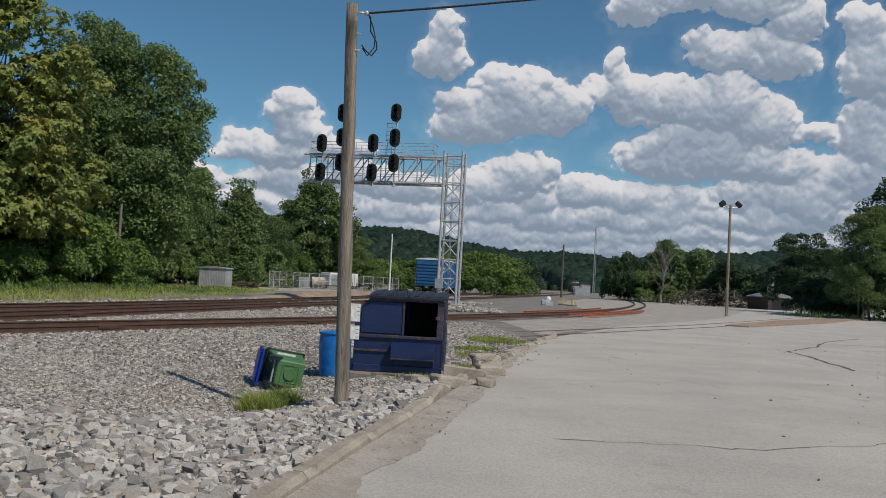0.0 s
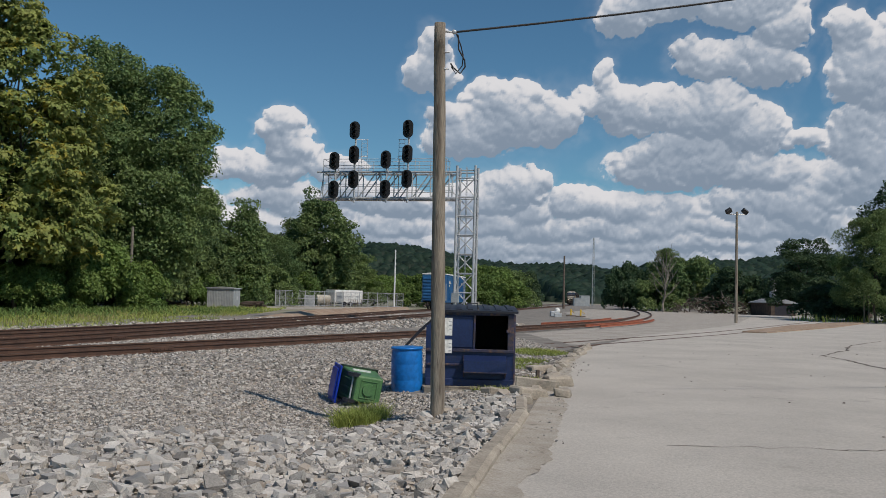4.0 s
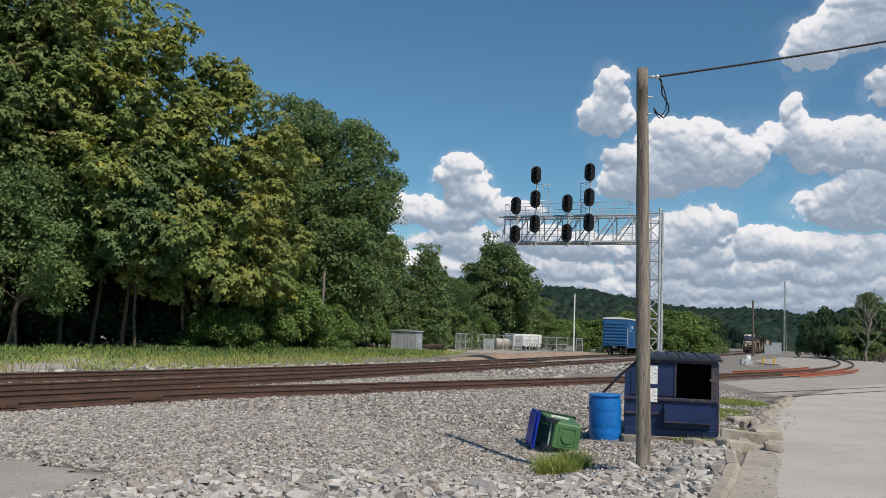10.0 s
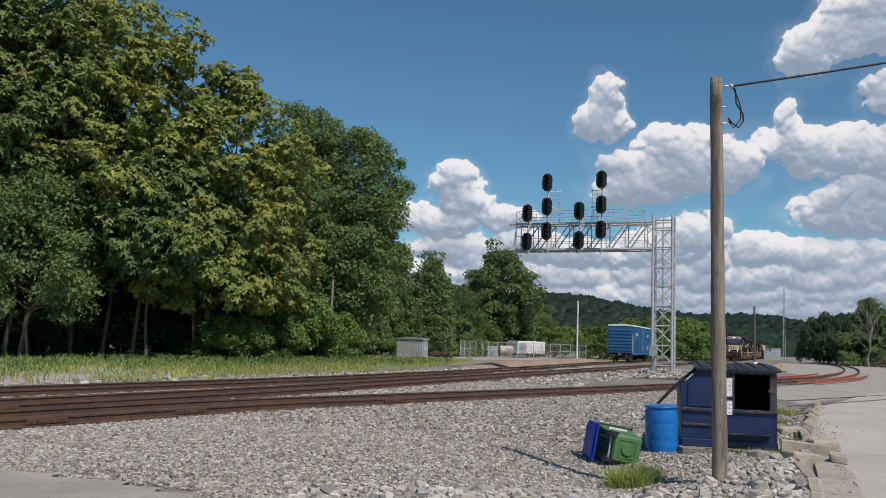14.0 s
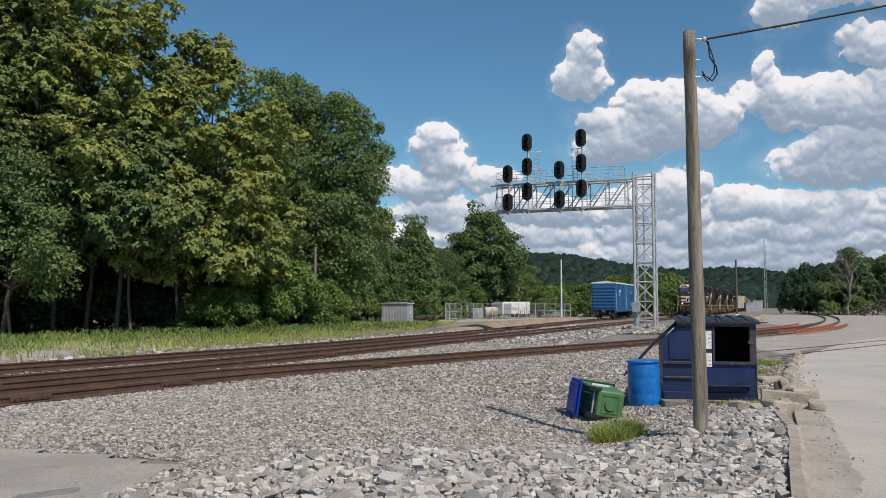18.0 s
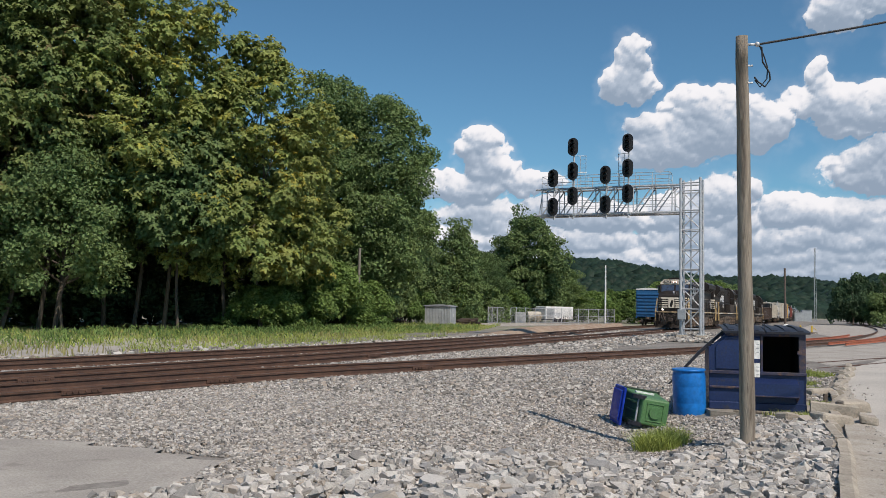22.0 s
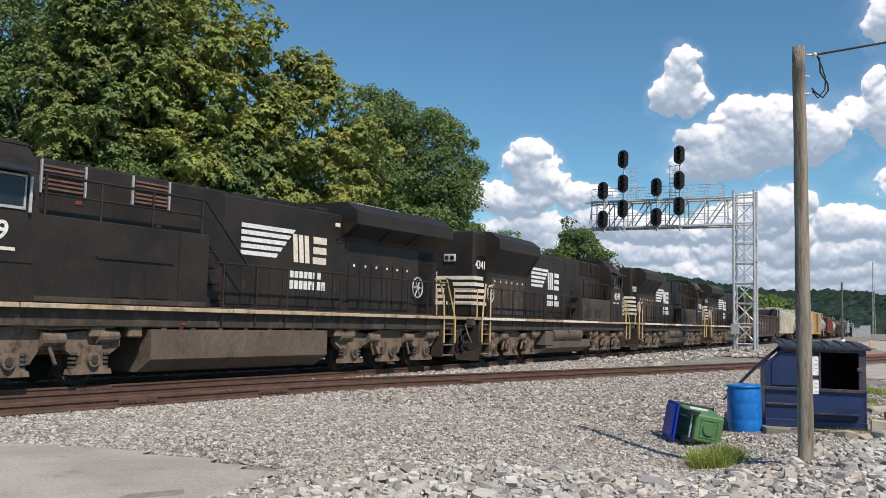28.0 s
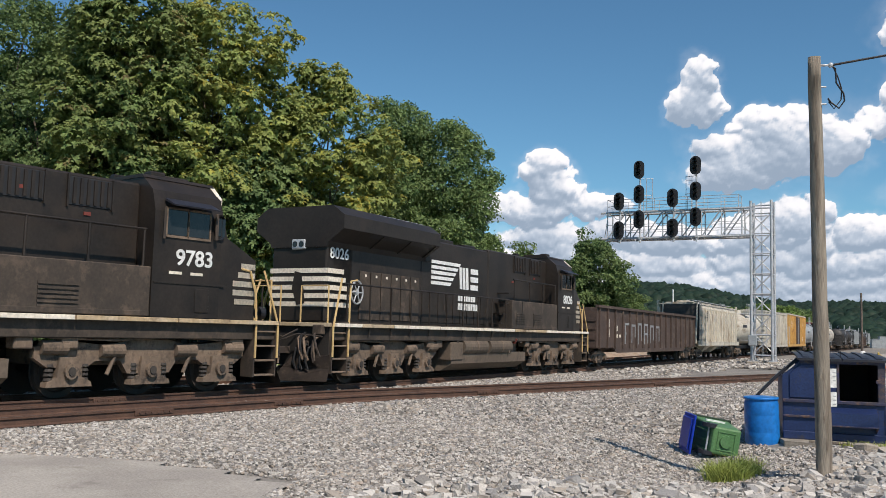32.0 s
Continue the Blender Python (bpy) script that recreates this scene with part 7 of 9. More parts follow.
def loco_truck(t, yc):
    tr = part("truck", box(B(), -0.9, yc - 2.3, 0.62, 0.9, yc + 2.3, 0.92, 0.03), "truck_steel", t)
    for dy in (-1.98, 0.0, 1.98):
        wheelset(tr, yc + dy)
    for s in (-1, 1):
        x0, x1 = sorted((s * 1.02, s * 1.20))
        bm = B()
        prism(bm, [(yc - 2.75, 0.78), (yc - 2.75, 0.98), (yc - 2.2, 1.12), (yc - 1.1, 1.02), (yc - 0.5, 1.14), (yc + 0.5, 1.14), (yc + 1.1, 1.02), (yc + 2.2, 1.12), (yc + 2.75, 0.98), (yc + 2.75, 0.78),
                   (yc + 2.45, 0.60), (yc + 1.55, 0.60), (yc + 1.35, 0.72), (yc + 0.75, 0.72), (yc + 0.55, 0.46), (yc - 0.55, 0.46), (yc - 0.75, 0.72), (yc - 1.35, 0.72), (yc - 1.55, 0.60), (yc - 2.45, 0.60)], "x", x0, x1)
        part("side_frame", bm, "truck_steel", tr)
        for dy in (-1.98, 0.0, 1.98):
            bm = B()
            prism(bm, [(yc + dy - 0.52, 0.24), (yc + dy + 0.52, 0.24), (yc + dy + 0.50, 0.33), (yc + dy + 0.28, 0.42), (yc + dy + 0.24, 0.80), (yc + dy - 0.24, 0.80), (yc + dy - 0.28, 0.42), (yc + dy - 0.50, 0.33)], "x", *sorted((s * 1.06, s * 1.28)))
            jb = part("journal_box", bm, "truck_steel", tr)
            part("bearing", tube(B(), (s * 1.26, yc + dy, 0.53), (s * 1.36, yc + dy, 0.53), 0.15, seg=14), "truck_steel", jb)
            part("bearing_cap", tube(B(), (s * 1.35, yc + dy, 0.53), (s * 1.385, yc + dy, 0.53), 0.085, seg=10), "wheel", jb)
            for e in (-0.40, 0.40):
                for k in range(4):
                    part("spring", tube(B(), (s * 1.15, yc + dy + e, 0.36 + k * 0.085), (s * 1.15, yc + dy + e, 0.41 + k * 0.085), 0.10, 0.085, 10), "wheel", jb)
        for dy, dz in ((-2.35, 0.98), (2.35, 0.98), (-0.95, 0.92), (1.0, 0.92)):
            bm = tube(B(), (s * 1.22, yc + dy - 0.28, dz), (s * 1.22, yc + dy + 0.28, dz), 0.15, 0.13, 14)
            part("brake_cylinder", bm, "truck_steel", tr)
        part("brake_rod", pipe(B(), [(s * 1.3, yc - 2.5, 1.1), (s * 1.3, yc - 1.6, 1.16), (s * 1.3, yc - 0.4, 1.2), (s * 1.3, yc + 0.9, 1.12), (s * 1.3, yc + 2.5, 1.16)], 0.025), "truck_steel", tr)
        for dy in (-1.0, 1.0):
            part("brake_hanger", tube(B(), (s * 1.25, yc + dy - 0.2, 1.05), (s * 1.25, yc + dy + 0.1, 0.45), 0.045, seg=6), "truck_steel", tr)
    return tr


def stripes(parent, z0, n, h, gap, f, label):
    for k in range(n):
        z = z0 + k * (h + gap)
        f(k, z, z + h)


def locomotive(number, style, label):
    """style: 'es' has a plain deep fuel tank and tall side body; 'd9' has reservoirs over the tank."""
    t = thing("locomotive", label=label, category="locomotive")
    L = 22.3
    es = style == "es"
    wide = style in ("es", "es_reservoirs")
    body = "loco_black"
    part("frame_sill", box(B(), -1.40, 0.95, 1.16, 1.40, 21.35, 1.60, 0.02), "loco_dusty", t)
    for s in (-1, 1):
        y = 0.98
        while y < 21.2:
            ln = min(random.uniform(1.6, 3.4), 21.3 - y)
            part("sill_stripe", box(B(), min(s * 1.40, s * 1.55), y, 1.505, max(s * 1.40, s * 1.55), y + ln - 0.04, 1.595, 0.006), "sill_tan" if (es or random.random() < 0.4) else "loco_white", t)
            y += ln
        part("walkway", box(B(), min(s * 0.9, s * 1.5), 9.2, 1.60, max(s * 0.9, s * 1.5), 21.2, 1.63), "loco_dusty", t)
    # --- nose ---
    bm = B()
    ring = []
    for y, w, z in ((1.40, 1.06, 2.98), (1.64, 1.34, 3.12), (2.98, 1.525, 3.64)):
        ring.append([bm.verts.new(p) for p in ((-w, y, 1.60), (w, y, 1.60), (w, y, z - 0.16), (w * 0.5, y, z), (-w * 0.5, y, z), (-w, y, z - 0.16))])
    for a, b in zip(ring, ring[1:]):
        for k in range(6):
            bm.faces.new((a[k], a[(k + 1) % 6], b[(k + 1) % 6], b[k]))
    bm.faces.new(ring[0][::-1])
    bm.faces.new(ring[-1])
    bmesh.ops.recalc_face_normals(bm, faces=bm.faces)
    nose = part("nose", bm, body, t)
    part("nose_door", box(B(), -0.98, 1.375, 1.72, -0.42, 1.40, 2.52, 0.01), body, nose)
    part("nose_lamp", box(B(), -0.08, 1.98, 3.20, 0.08, 2.10, 3.44, 0.03), "galvanised", nose)
    part("nose_bell_cover", tube(B(), (0.25, 1.95, 3.14), (0.25, 2.05, 3.32), 0.12, seg=14), body, nose)

    def nose_stripe(k, z0, z1):
        part("nose_stripe", box(B(), -1.04 if k == 4 else 0.20, 1.372, z0, 1.05, 1.395, z1), "loco_white", nose)
        if k < 4:
            part("door_stripe", box(B(), -0.98, 1.366, z0, -0.42, 1.376, z0 + 0.10), "loco_white", nose)
        for s in (-1, 1):
            bm = B()
            # side stripes follow the nose's taper and end in a slant
            a, b = Vector((s * 1.08, 1.41, 0)), Vector((s * 1.35, 1.68, 0))
            c = Vector((s * 1.445, 2.40 + 0.06 * k, 0))
            for p, q in ((a, b), (b, c)):
                o = Vector((s * 0.014, -0.008, 0))
                vs = [bm.verts.new(v) for v in (p + o + Vector((0, 0, z0)), q + o + Vector((0, 0, z0)), q + o + Vector((0, 0, z1)), p + o + Vector((0, 0, z1)))]
                bm.faces.new(vs)
            bmesh.ops.solidify(bm, geom=bm.faces[:], thickness=0.008)
            part("nose_stripe", bm, "loco_white", nose)
    stripes(nose, 1.94, 5, 0.125, 0.075, nose_stripe, "")
    part("nose_emblem", box(B(), -0.38, 1.374, 1.94, 0.16, 1.395, 2.74), "loco_white", nose, "plain white panel on the nose")
    bm = B()
    prism(bm, [(-0.22, 2.04), (-0.06, 2.0), (0.02, 2.24), (0.06, 2.54), (-0.06, 2.66), (-0.14, 2.49), (-0.24, 2.24)], "y", 1.366, 1.376)
    part("nose_emblem_mark", bm, body, nose)
    # --- cab ---
    bm = B()
    prism(bm, [(-1.53, 1.61), (1.53, 1.61), (1.53, 3.78), (1.40, 4.22), (1.05, 4.50), (-1.05, 4.50), (-1.40, 4.22), (-1.53, 3.78)], "y", 4.04, 5.95)
    cab = part("cab", bm, body, t, at=Matrix.Translation((0, -1.1, 0)))
    # raked front with two big windscreens under a white band
    bm = B()
    prism(bm, [(4.05, 3.25), (3.72, 3.34), (3.98, 4.12), (3.98, 4.20), (4.05, 4.20)], "x", -1.40, 1.40)
    part("cab_front", bm, body, cab)
    bm = B()
    prism(bm, [(-1.36, 4.10), (1.36, 4.10), (1.37, 4.24), (1.04, 4.53), (-1.04, 4.53), (-1.37, 4.24)], "y", 3.93, 4.06)
    part("cab_band", bm, "loco_white", cab, "dirty white band over the windscreens")
    part("cab_roof", prism(B(), [(-1.08, 4.50), (1.08, 4.50), (1.0, 4.575), (-1.0, 4.575)], "y", 3.95, 5.97), body, cab)
    for s in (-1, 1):
        ws = part("windscreen", box(B(), min(s * 0.07, s * 1.24), -0.012, 0.05, max(s * 0.07, s * 1.24), 0.012, 0.72, 0.006), "sky_tint_glass", cab)
        ws.matrix_basis = Matrix.Translation((0, 3.722, 3.36)) @ pose(0, 0, 0, -18.4, 0, 0)
        for (x0, x1, z0, z1) in ((0.03, 1.28, 0.0, 0.05), (0.03, 1.28, 0.72, 0.77), (0.03, 0.07, 0.0, 0.77), (1.24, 1.28, 0.0, 0.77)):
            part("window_frame", box(B(), min(s * x0, s * x1), -0.025, z0, max(s * x0, s * x1), 0.02, z1), "loco_black", ws)
        part("wiper", tube(B(), (s * 0.5, -0.03, 0.72), (s * 0.80, -0.03, 0.25), 0.012, seg=5), "cable", ws)
        nb = part("number_board", box(B(), min(s * 0.36, s * 1.06), 3.90, 4.18, max(s * 0.36, s * 1.06), 3.93, 4.44, 0.01), "signal_black", cab)
        words("road_number", number, 0.24, nb, Matrix.Translation((s * 0.71, 3.895, 4.31)) @ pose(0, 0, 0, 90, 0, 0), "loco_white", 0.004)
        # side windows, awning and mirror
        for (y0, y1) in ((4.42, 5.02), (5.06, 5.62)):
            w = part("side_window", box(B(), min(s * 1.50, s * 1.545), y0, 3.30, max(s * 1.50, s * 1.545), y1, 3.84, 0.01), "glass_dark", cab)
            for (a0, a1, z0, z1) in ((y0 - 0.04, y1 + 0.04, 3.25, 3.30), (y0 - 0.04, y1 + 0.04, 3.84, 3.88), (y0 - 0.04, y0, 3.25, 3.88), (y1, y1 + 0.04, 3.25, 3.88)):
                part("window_frame", box(B(), min(s * 1.5, s * 1.56), a0, z0, max(s * 1.5, s * 1.56), a1, z1), "galvanised" if es else "truck_steel", w)
        part("quarter_window", box(B(), min(s * 1.5, s * 1.54), 3.98, 3.32, max(s * 1.5, s * 1.54), 4.26, 3.86, 0.08), "glass_dark", cab)
        bm = B()
        prism(bm, [(s * 1.52, 4.00), (s * 1.85, 3.88), (s * 1.86, 3.91), (s * 1.50, 4.06)], "y", 4.38, 5.68)
        part("awning", bm, "lid_black", cab)
        part("mirror", box(B(), min(s * 1.60, s * 1.66), 4.24, 3.28, max(s * 1.60, s * 1.66), 4.32, 3.86, 0.01), "galvanised" if es else "loco_dusty", cab)
        part("wind_deflector", box(B(), min(s * 1.58, s * 1.62), 5.70, 3.2, max(s * 1.58, s * 1.62), 5.76, 3.86, 0.01), "galvanised" if es else "loco_dusty", cab)
        words("road_number", number, 0.46, cab, on_side(s, 1.538, 4.80, 2.84), "white", 0.006)
        for k in range(2):
            part("stencil_bar", box(B(), min(s * 1.53, s * 1.538), 5.15 - k * 0.6, 2.50, max(s * 1.53, s * 1.538), 5.50 - k * 0.6, 2.56), "loco_white", cab)
        part("cab_rib", box(B(), min(s * 1.53, s * 1.55), 3.9, 2.30, max(s * 1.53, s * 1.55), 5.9, 2.335), body, cab)
        part("inspection_door", box(B(), min(s * 1.53, s * 1.55), 4.35, 1.72, max(s * 1.53, s * 1.55), 4.75, 2.22, 0.01), body, cab)
    for (x, y, w, d, h) in ((0.0, 4.6, 0.9, 0.8, 0.14), (-0.7, 5.4, 0.3, 0.4, 0.12), (0.6, 5.5, 0.2, 0.3, 0.16)):
        part("roof_box", box(B(), x - w / 2, y - d / 2, 4.55, x + w / 2, y + d / 2, 4.58 + h, 0.03), body, cab)
    hl = part("headlight_case", box(B(), -0.28, 3.88, 4.20, 0.28, 3.94, 4.42, 0.03), "marker_red", cab)
    for s in (-1, 1):
        part("headlight", tube(B(), (s * 0.13, 3.865, 4.31), (s * 0.13, 3.885, 4.31), 0.075, seg=16), "headlight", hl)
        dl = part("ditch_light", tube(B(), (s * 0.80, 0.82, 1.78), (s * 0.80, 1.0, 1.78), 0.15, seg=16), "signal_black", t)
        part("lens", tube(B(), (s * 0.80, 0.81, 1.78), (s * 0.80, 0.83, 1.78), 0.085, seg=16), "headlight", dl)
    # --- equipment body behind the cab ---
    top = 3.22 if es else 2.62
    for s in (-1, 1):
        eb = part("equipment_body", box(B(), min(s * 0.5, s * 1.50), 4.85, 1.605, max(s * 0.5, s * 1.50), 9.55, top, 0.02), body if es else "loco_dusty", t)
        if es:
            for y0 in (6.3, 7.15):
                part("access_door", box(B(), min(s * 1.50, s * 1.52), y0 + 0.5, 1.75, max(s * 1.50, s * 1.52), y0 + 1.2, 2.45, 0.01), body, eb)
            part("drip_rail", box(B(), min(s * 1.50, s * 1.54), 6.3, 2.5, max(s * 1.50, s * 1.54), 8.4, 2.54), body, eb)
        for k in range(0 if es else 2):
            for j in range(6):
                part("louver_slat", box(B(), min(s * 1.50, s * 1.525), 6.6 + k * 1.7, 1.72 + j * 0.085, max(s * 1.50, s * 1.525), 7.5 + k * 1.7, 1.77 + j * 0.085), "loco_dusty", eb)
        part("panel_seam", box(B(), min(s * 1.50, s * 1.515), 8.6, 1.62, max(s * 1.50, s * 1.515), 8.63, top), body, eb)
        part("kick_plate", box(B(), min(s * 1.5, s * 1.525), 4.87, 1.62, max(s * 1.5, s * 1.525), 9.5, 1.72, 0.006), "loco_dusty", eb)
        # handrail along the body's top
        for y0 in (5.05, 6.4, 7.8, 9.3):
            part("rail_post", tube(B(), (s * 1.46, y0, top), (s * 1.46, y0, top + 0.75), 0.03, seg=6), body, t)
        part("handrail", tube(B(), (s * 1.46, 5.0, top + 0.75), (s * 1.46, 9.4, top + 0.75), 0.03, seg=6), body, t)
        if es:
            part("handrail", tube(B(), (s * 1.46, 5.0, top + 0.4), (s * 1.46, 9.4, top + 0.4), 0.025, seg=6), body, t)
            part("stair_rail", pipe(B(), [(s * 1.46, 9.4, top + 0.75), (s * 1.47, 10.9, 2.65)], 0.03), body, t)
        for k in range(4):
            part("stair_tread", box(B(), min(s * 0.98, s * 1.45), 9.55 + k * 0.22, 2.85 - k * 0.36, max(s * 0.98, s * 1.45), 9.80 + k * 0.22, 2.88 - k * 0.36), body, t)
    uh = part("upper_hood", box(B(), -0.98, 4.85, 1.6, 0.98, 10.6, 4.36, 0.05), body, t)
    for s in (-1, 1):
        for y0 in ((5.25, 7.6) if es else (5.6, 7.2)):
            fr = part("louver_panel", box(B(), min(s * 0.98, s * 1.0), y0, 3.72, max(s * 0.98, s * 1.0), y0 + 1.05, 4.28, 0.01), "signal_black", uh)
            for j in range(6):
                if es:
                    part("louver_slat", box(B(), min(s * 1.0, s * 1.035), y0 + 0.04, 3.76 + j * 0.085, max(s * 1.0, s * 1.035), y0 + 1.0, 3.80 + j * 0.085), "louver", fr)
                else:
                    part("louver_slat", box(B(), min(s * 1.0, s * 1.035), y0 + 0.06 + j * 0.165, 3.76, max(s * 1.0, s * 1.035), y0 + 0.13 + j * 0.165, 4.26), body, fr)
            for yy in (y0 - 0.03, y0 + 1.05):
                part("panel_post", box(B(), min(s * 0.98, s * 1.03), yy, 3.68, max(s * 0.98, s * 1.03), yy + 0.04, 4.32), "galvanised" if es else body, fr)
        for y0, z0 in ((6.1, 3.55), (7.6, 3.9), (8.3, 3.3)):
            part("warning_label", box(B(), min(s * 0.98, s * 1.003), y0, z0, max(s * 0.98, s * 1.003), y0 + 0.16, z0 + 0.07), "marker_red", uh)
    # --- engine hood with its doors ---
    eh = part("engine_hood", box(B(), -0.95, 10.6, 1.6, 0.95, 15.7, 4.30, 0.05), body, t)
    for s in (-1, 1):
        for k in range(9):
            y0 = 10.7 + k * 0.55
            d = part("hood_door", box(B(), min(s * 0.95, s * 0.975), y0, 1.72, max(s * 0.95, s * 0.975), y0 + 0.5, 2.70, 0.01), body, eh)
            part("door_latch", box(B(), min(s * 0.975, s * 0.99), y0 + 0.05, 2.15, max(s * 0.975, s * 0.99), y0 + 0.09, 2.3), "loco_dusty", d)
        part("grab_iron", pipe(B(), [(s * 0.96, 15.2, 3.6), (s * 1.03, 15.2, 3.6), (s * 1.03, 15.5, 3.6), (s * 0.96, 15.5, 3.6)], 0.015), body, eh)
        part("small_plate", box(B(), min(s * 0.95, s * 0.957), 15.15, 3.95, max(s * 0.95, s * 0.957), 15.38, 4.05), "loco_white", eh)
        # plain-shape livery: slanted bars, two slanted blocks, and bars for the words
        x = 0.953
        zz = 2.92
        dirn = s
        ya = 11.2 if s > 0 else 15.0
        for k in range(5):
            bm = B()
            y0, y1 = 0.0, 2.05 - 0.17 * (4 - k)
            prism(bm, [(ya + dirn * y0, zz + k * 0.165), (ya + dirn * y1, zz + k * 0.165), (ya + dirn * (y1 + 0.09), zz + k * 0.165 + 0.105), (ya + dirn * y0, zz + k * 0.165 + 0.105)], "x", *sorted((s * x, s * (x + 0.012))))
            part("livery_bar", bm, "white", eh)
        # plain slanted strokes, stacked strokes, and rows of bars
        ink = "loco_white" if es else "white"
        for k in range(3):
            q = [(2.12 + k * 0.25, 2.86), (2.30 + k * 0.25, 2.86), (2.22 + k * 0.25, 3.58), (2.04 + k * 0.25, 3.58)]
            part("livery_stroke", prism(B(), [(ya + dirn * p, z) for p, z in q], "x", *sorted((s * x, s * (x + 0.012)))), ink, eh)
            q = [(2.96, 2.86 + k * 0.27), (3.56, 2.86 + k * 0.27), (3.54, 3.04 + k * 0.27), (2.94, 3.04 + k * 0.27)]
            part("livery_stroke", prism(B(), [(ya + dirn * p, z) for p, z in q], "x", *sorted((s * x, s * (x + 0.012)))), ink, eh)
        for r in range(2):
            for k in range(7 + r):
                yb = ya + dirn * (1.95 + 0.20 * k)
                part("lettering_bar", box(B(), min(s * 0.97, s * 0.985), min(yb, yb + dirn * 0.15), 2.46 - r * 0.29, max(s * 0.97, s * 0.985), max(yb, yb + dirn * 0.15), 2.68 - r * 0.29), "white", eh)
    for (y, w, d, h) in ((11.6, 0.7, 0.9, 0.10), (13.2, 0.55, 1.1, 0.16), (14.7, 0.8, 0.6, 0.10)):
        part("roof_hatch", box(B(), -w, y - d / 2, 4.29, w, y + d / 2, 4.32 + h, 0.03), body, eh)
    # --- radiator section ---
    rh = part("rear_hood", box(B(), -0.95, 15.7, 1.6, 0.95, 20.75, 3.80, 0.03), body, t)
    bm = B()
    zc = 3.72 if wide else 3.36
    prism(bm, [(-0.95, zc - 0.14), (0.95, zc - 0.14), (1.02, zc), (1.50, 4.04), (1.50, 4.40), (1.12, 4.66), (-1.12, 4.66), (-1.50, 4.40), (-1.50, 4.04), (-1.02, zc)], "y", 15.45, 21.05 if wide else 19.9)
    rad = part("radiator_cowl", bm, body, t)
    for s in (-1, 1):
        bm = B()
        prism(bm, [(s * 1.03, zc + 0.01), (s * 1.495, 4.035), (s * 1.47, 4.05), (s * 1.01, zc + 0.03)], "y", 15.75, 19.5)
        part("radiator_screen", bm, "signal_black", rad)
        for k in range(3):
            part("cowl_strut", tube(B(), (s * 1.0, 15.7 + k * 1.6, zc - 0.03), (s * 1.48, 15.7 + k * 1.6, 4.02), 0.03, seg=6), body, rad)
        for k in range(6):
            d = part("hood_door", box(B(), min(s * 0.95, s * 0.98), 15.85 + k * 0.59, 1.72, max(s * 0.95, s * 0.98), 16.38 + k * 0.59, 3.05, 0.01), "loco_dusty" if not es else body, rh)
            part("door_label", box(B(), min(s * 0.98, s * 0.985), 16.05 + k * 0.59, 2.9, max(s * 0.98, s * 0.985), 16.14 + k * 0.59, 2.97), "loco_white", d)
        rim = [(s * 1.05, 19.6 + 0.31 * math.cos(a), 2.45 + 0.31 * math.sin(a)) for a in np.linspace(0, 2 * math.pi, 19)]
        bw = part("brake_wheel", pipe(B(), rim, 0.026), "galvanised", rh, "pale spoked brake wheel")
        part("brake_hub", tube(B(), (s * 0.96, 19.6, 2.45), (s * 1.08, 19.6, 2.45), 0.08, seg=10), "galvanised", bw)
        for a in np.arange(6) * math.pi / 3:
            part("spoke", tube(B(), (s * 1.05, 19.6, 2.45), (s * 1.05, 19.6 + 0.3 * math.cos(a), 2.45 + 0.3 * math.sin(a)), 0.022, seg=5), "galvanised", bw)
    part("radiator_top", box(B(), -1.0, 15.7, 4.655, 1.0, 18.5, 4.70, 0.02), "roof_grey", rad)
    # --- rear end ---
    re = part("rear_end", box(B(), -0.95, 19.70, 1.6, 0.95, 21.0, 4.25 if wide else 4.62, 0.06), body, t)
    stripes(re, 2.02, 5, 0.125, 0.095, lambda k, z0, z1: [part("rear_stripe", box(B(), -0.95, 20.99, z0, 0.95, 21.012, z1), "loco_white", re)] + [] + [part("rear_stripe", box(B(), min(s * 0.94, s * 0.992), 19.85 + 0.09 * k, z0, max(s * 0.94, s * 0.992), 21.0, z1), "loco_white", re) for s in (() if es else (-1, 1))], "")
    bm = B()
    prism(bm, [(-0.25, 2.1), (0.02, 2.05), (0.2, 2.5), (0.12, 2.95), (-0.1, 2.9), (-0.2, 2.5)], "y", 21.01, 21.018)
    part("rear_emblem", bm, body, re)
    rc = part("rear_light_case", box(B(), -0.24, 20.98, 3.52, 0.24, 21.07, 3.80, 0.03), "galvanised", re)
    for s in (-1, 1):
        part("rear_light", tube(B(), (s * 0.11, 21.06, 3.66), (s * 0.11, 21.085, 3.66), 0.08, seg=12), "glass_dark", rc)
        if not es:
            words("road_number", number, 0.40, re, on_side(s, 0.985, 20.45, 3.42), "white", 0.004)
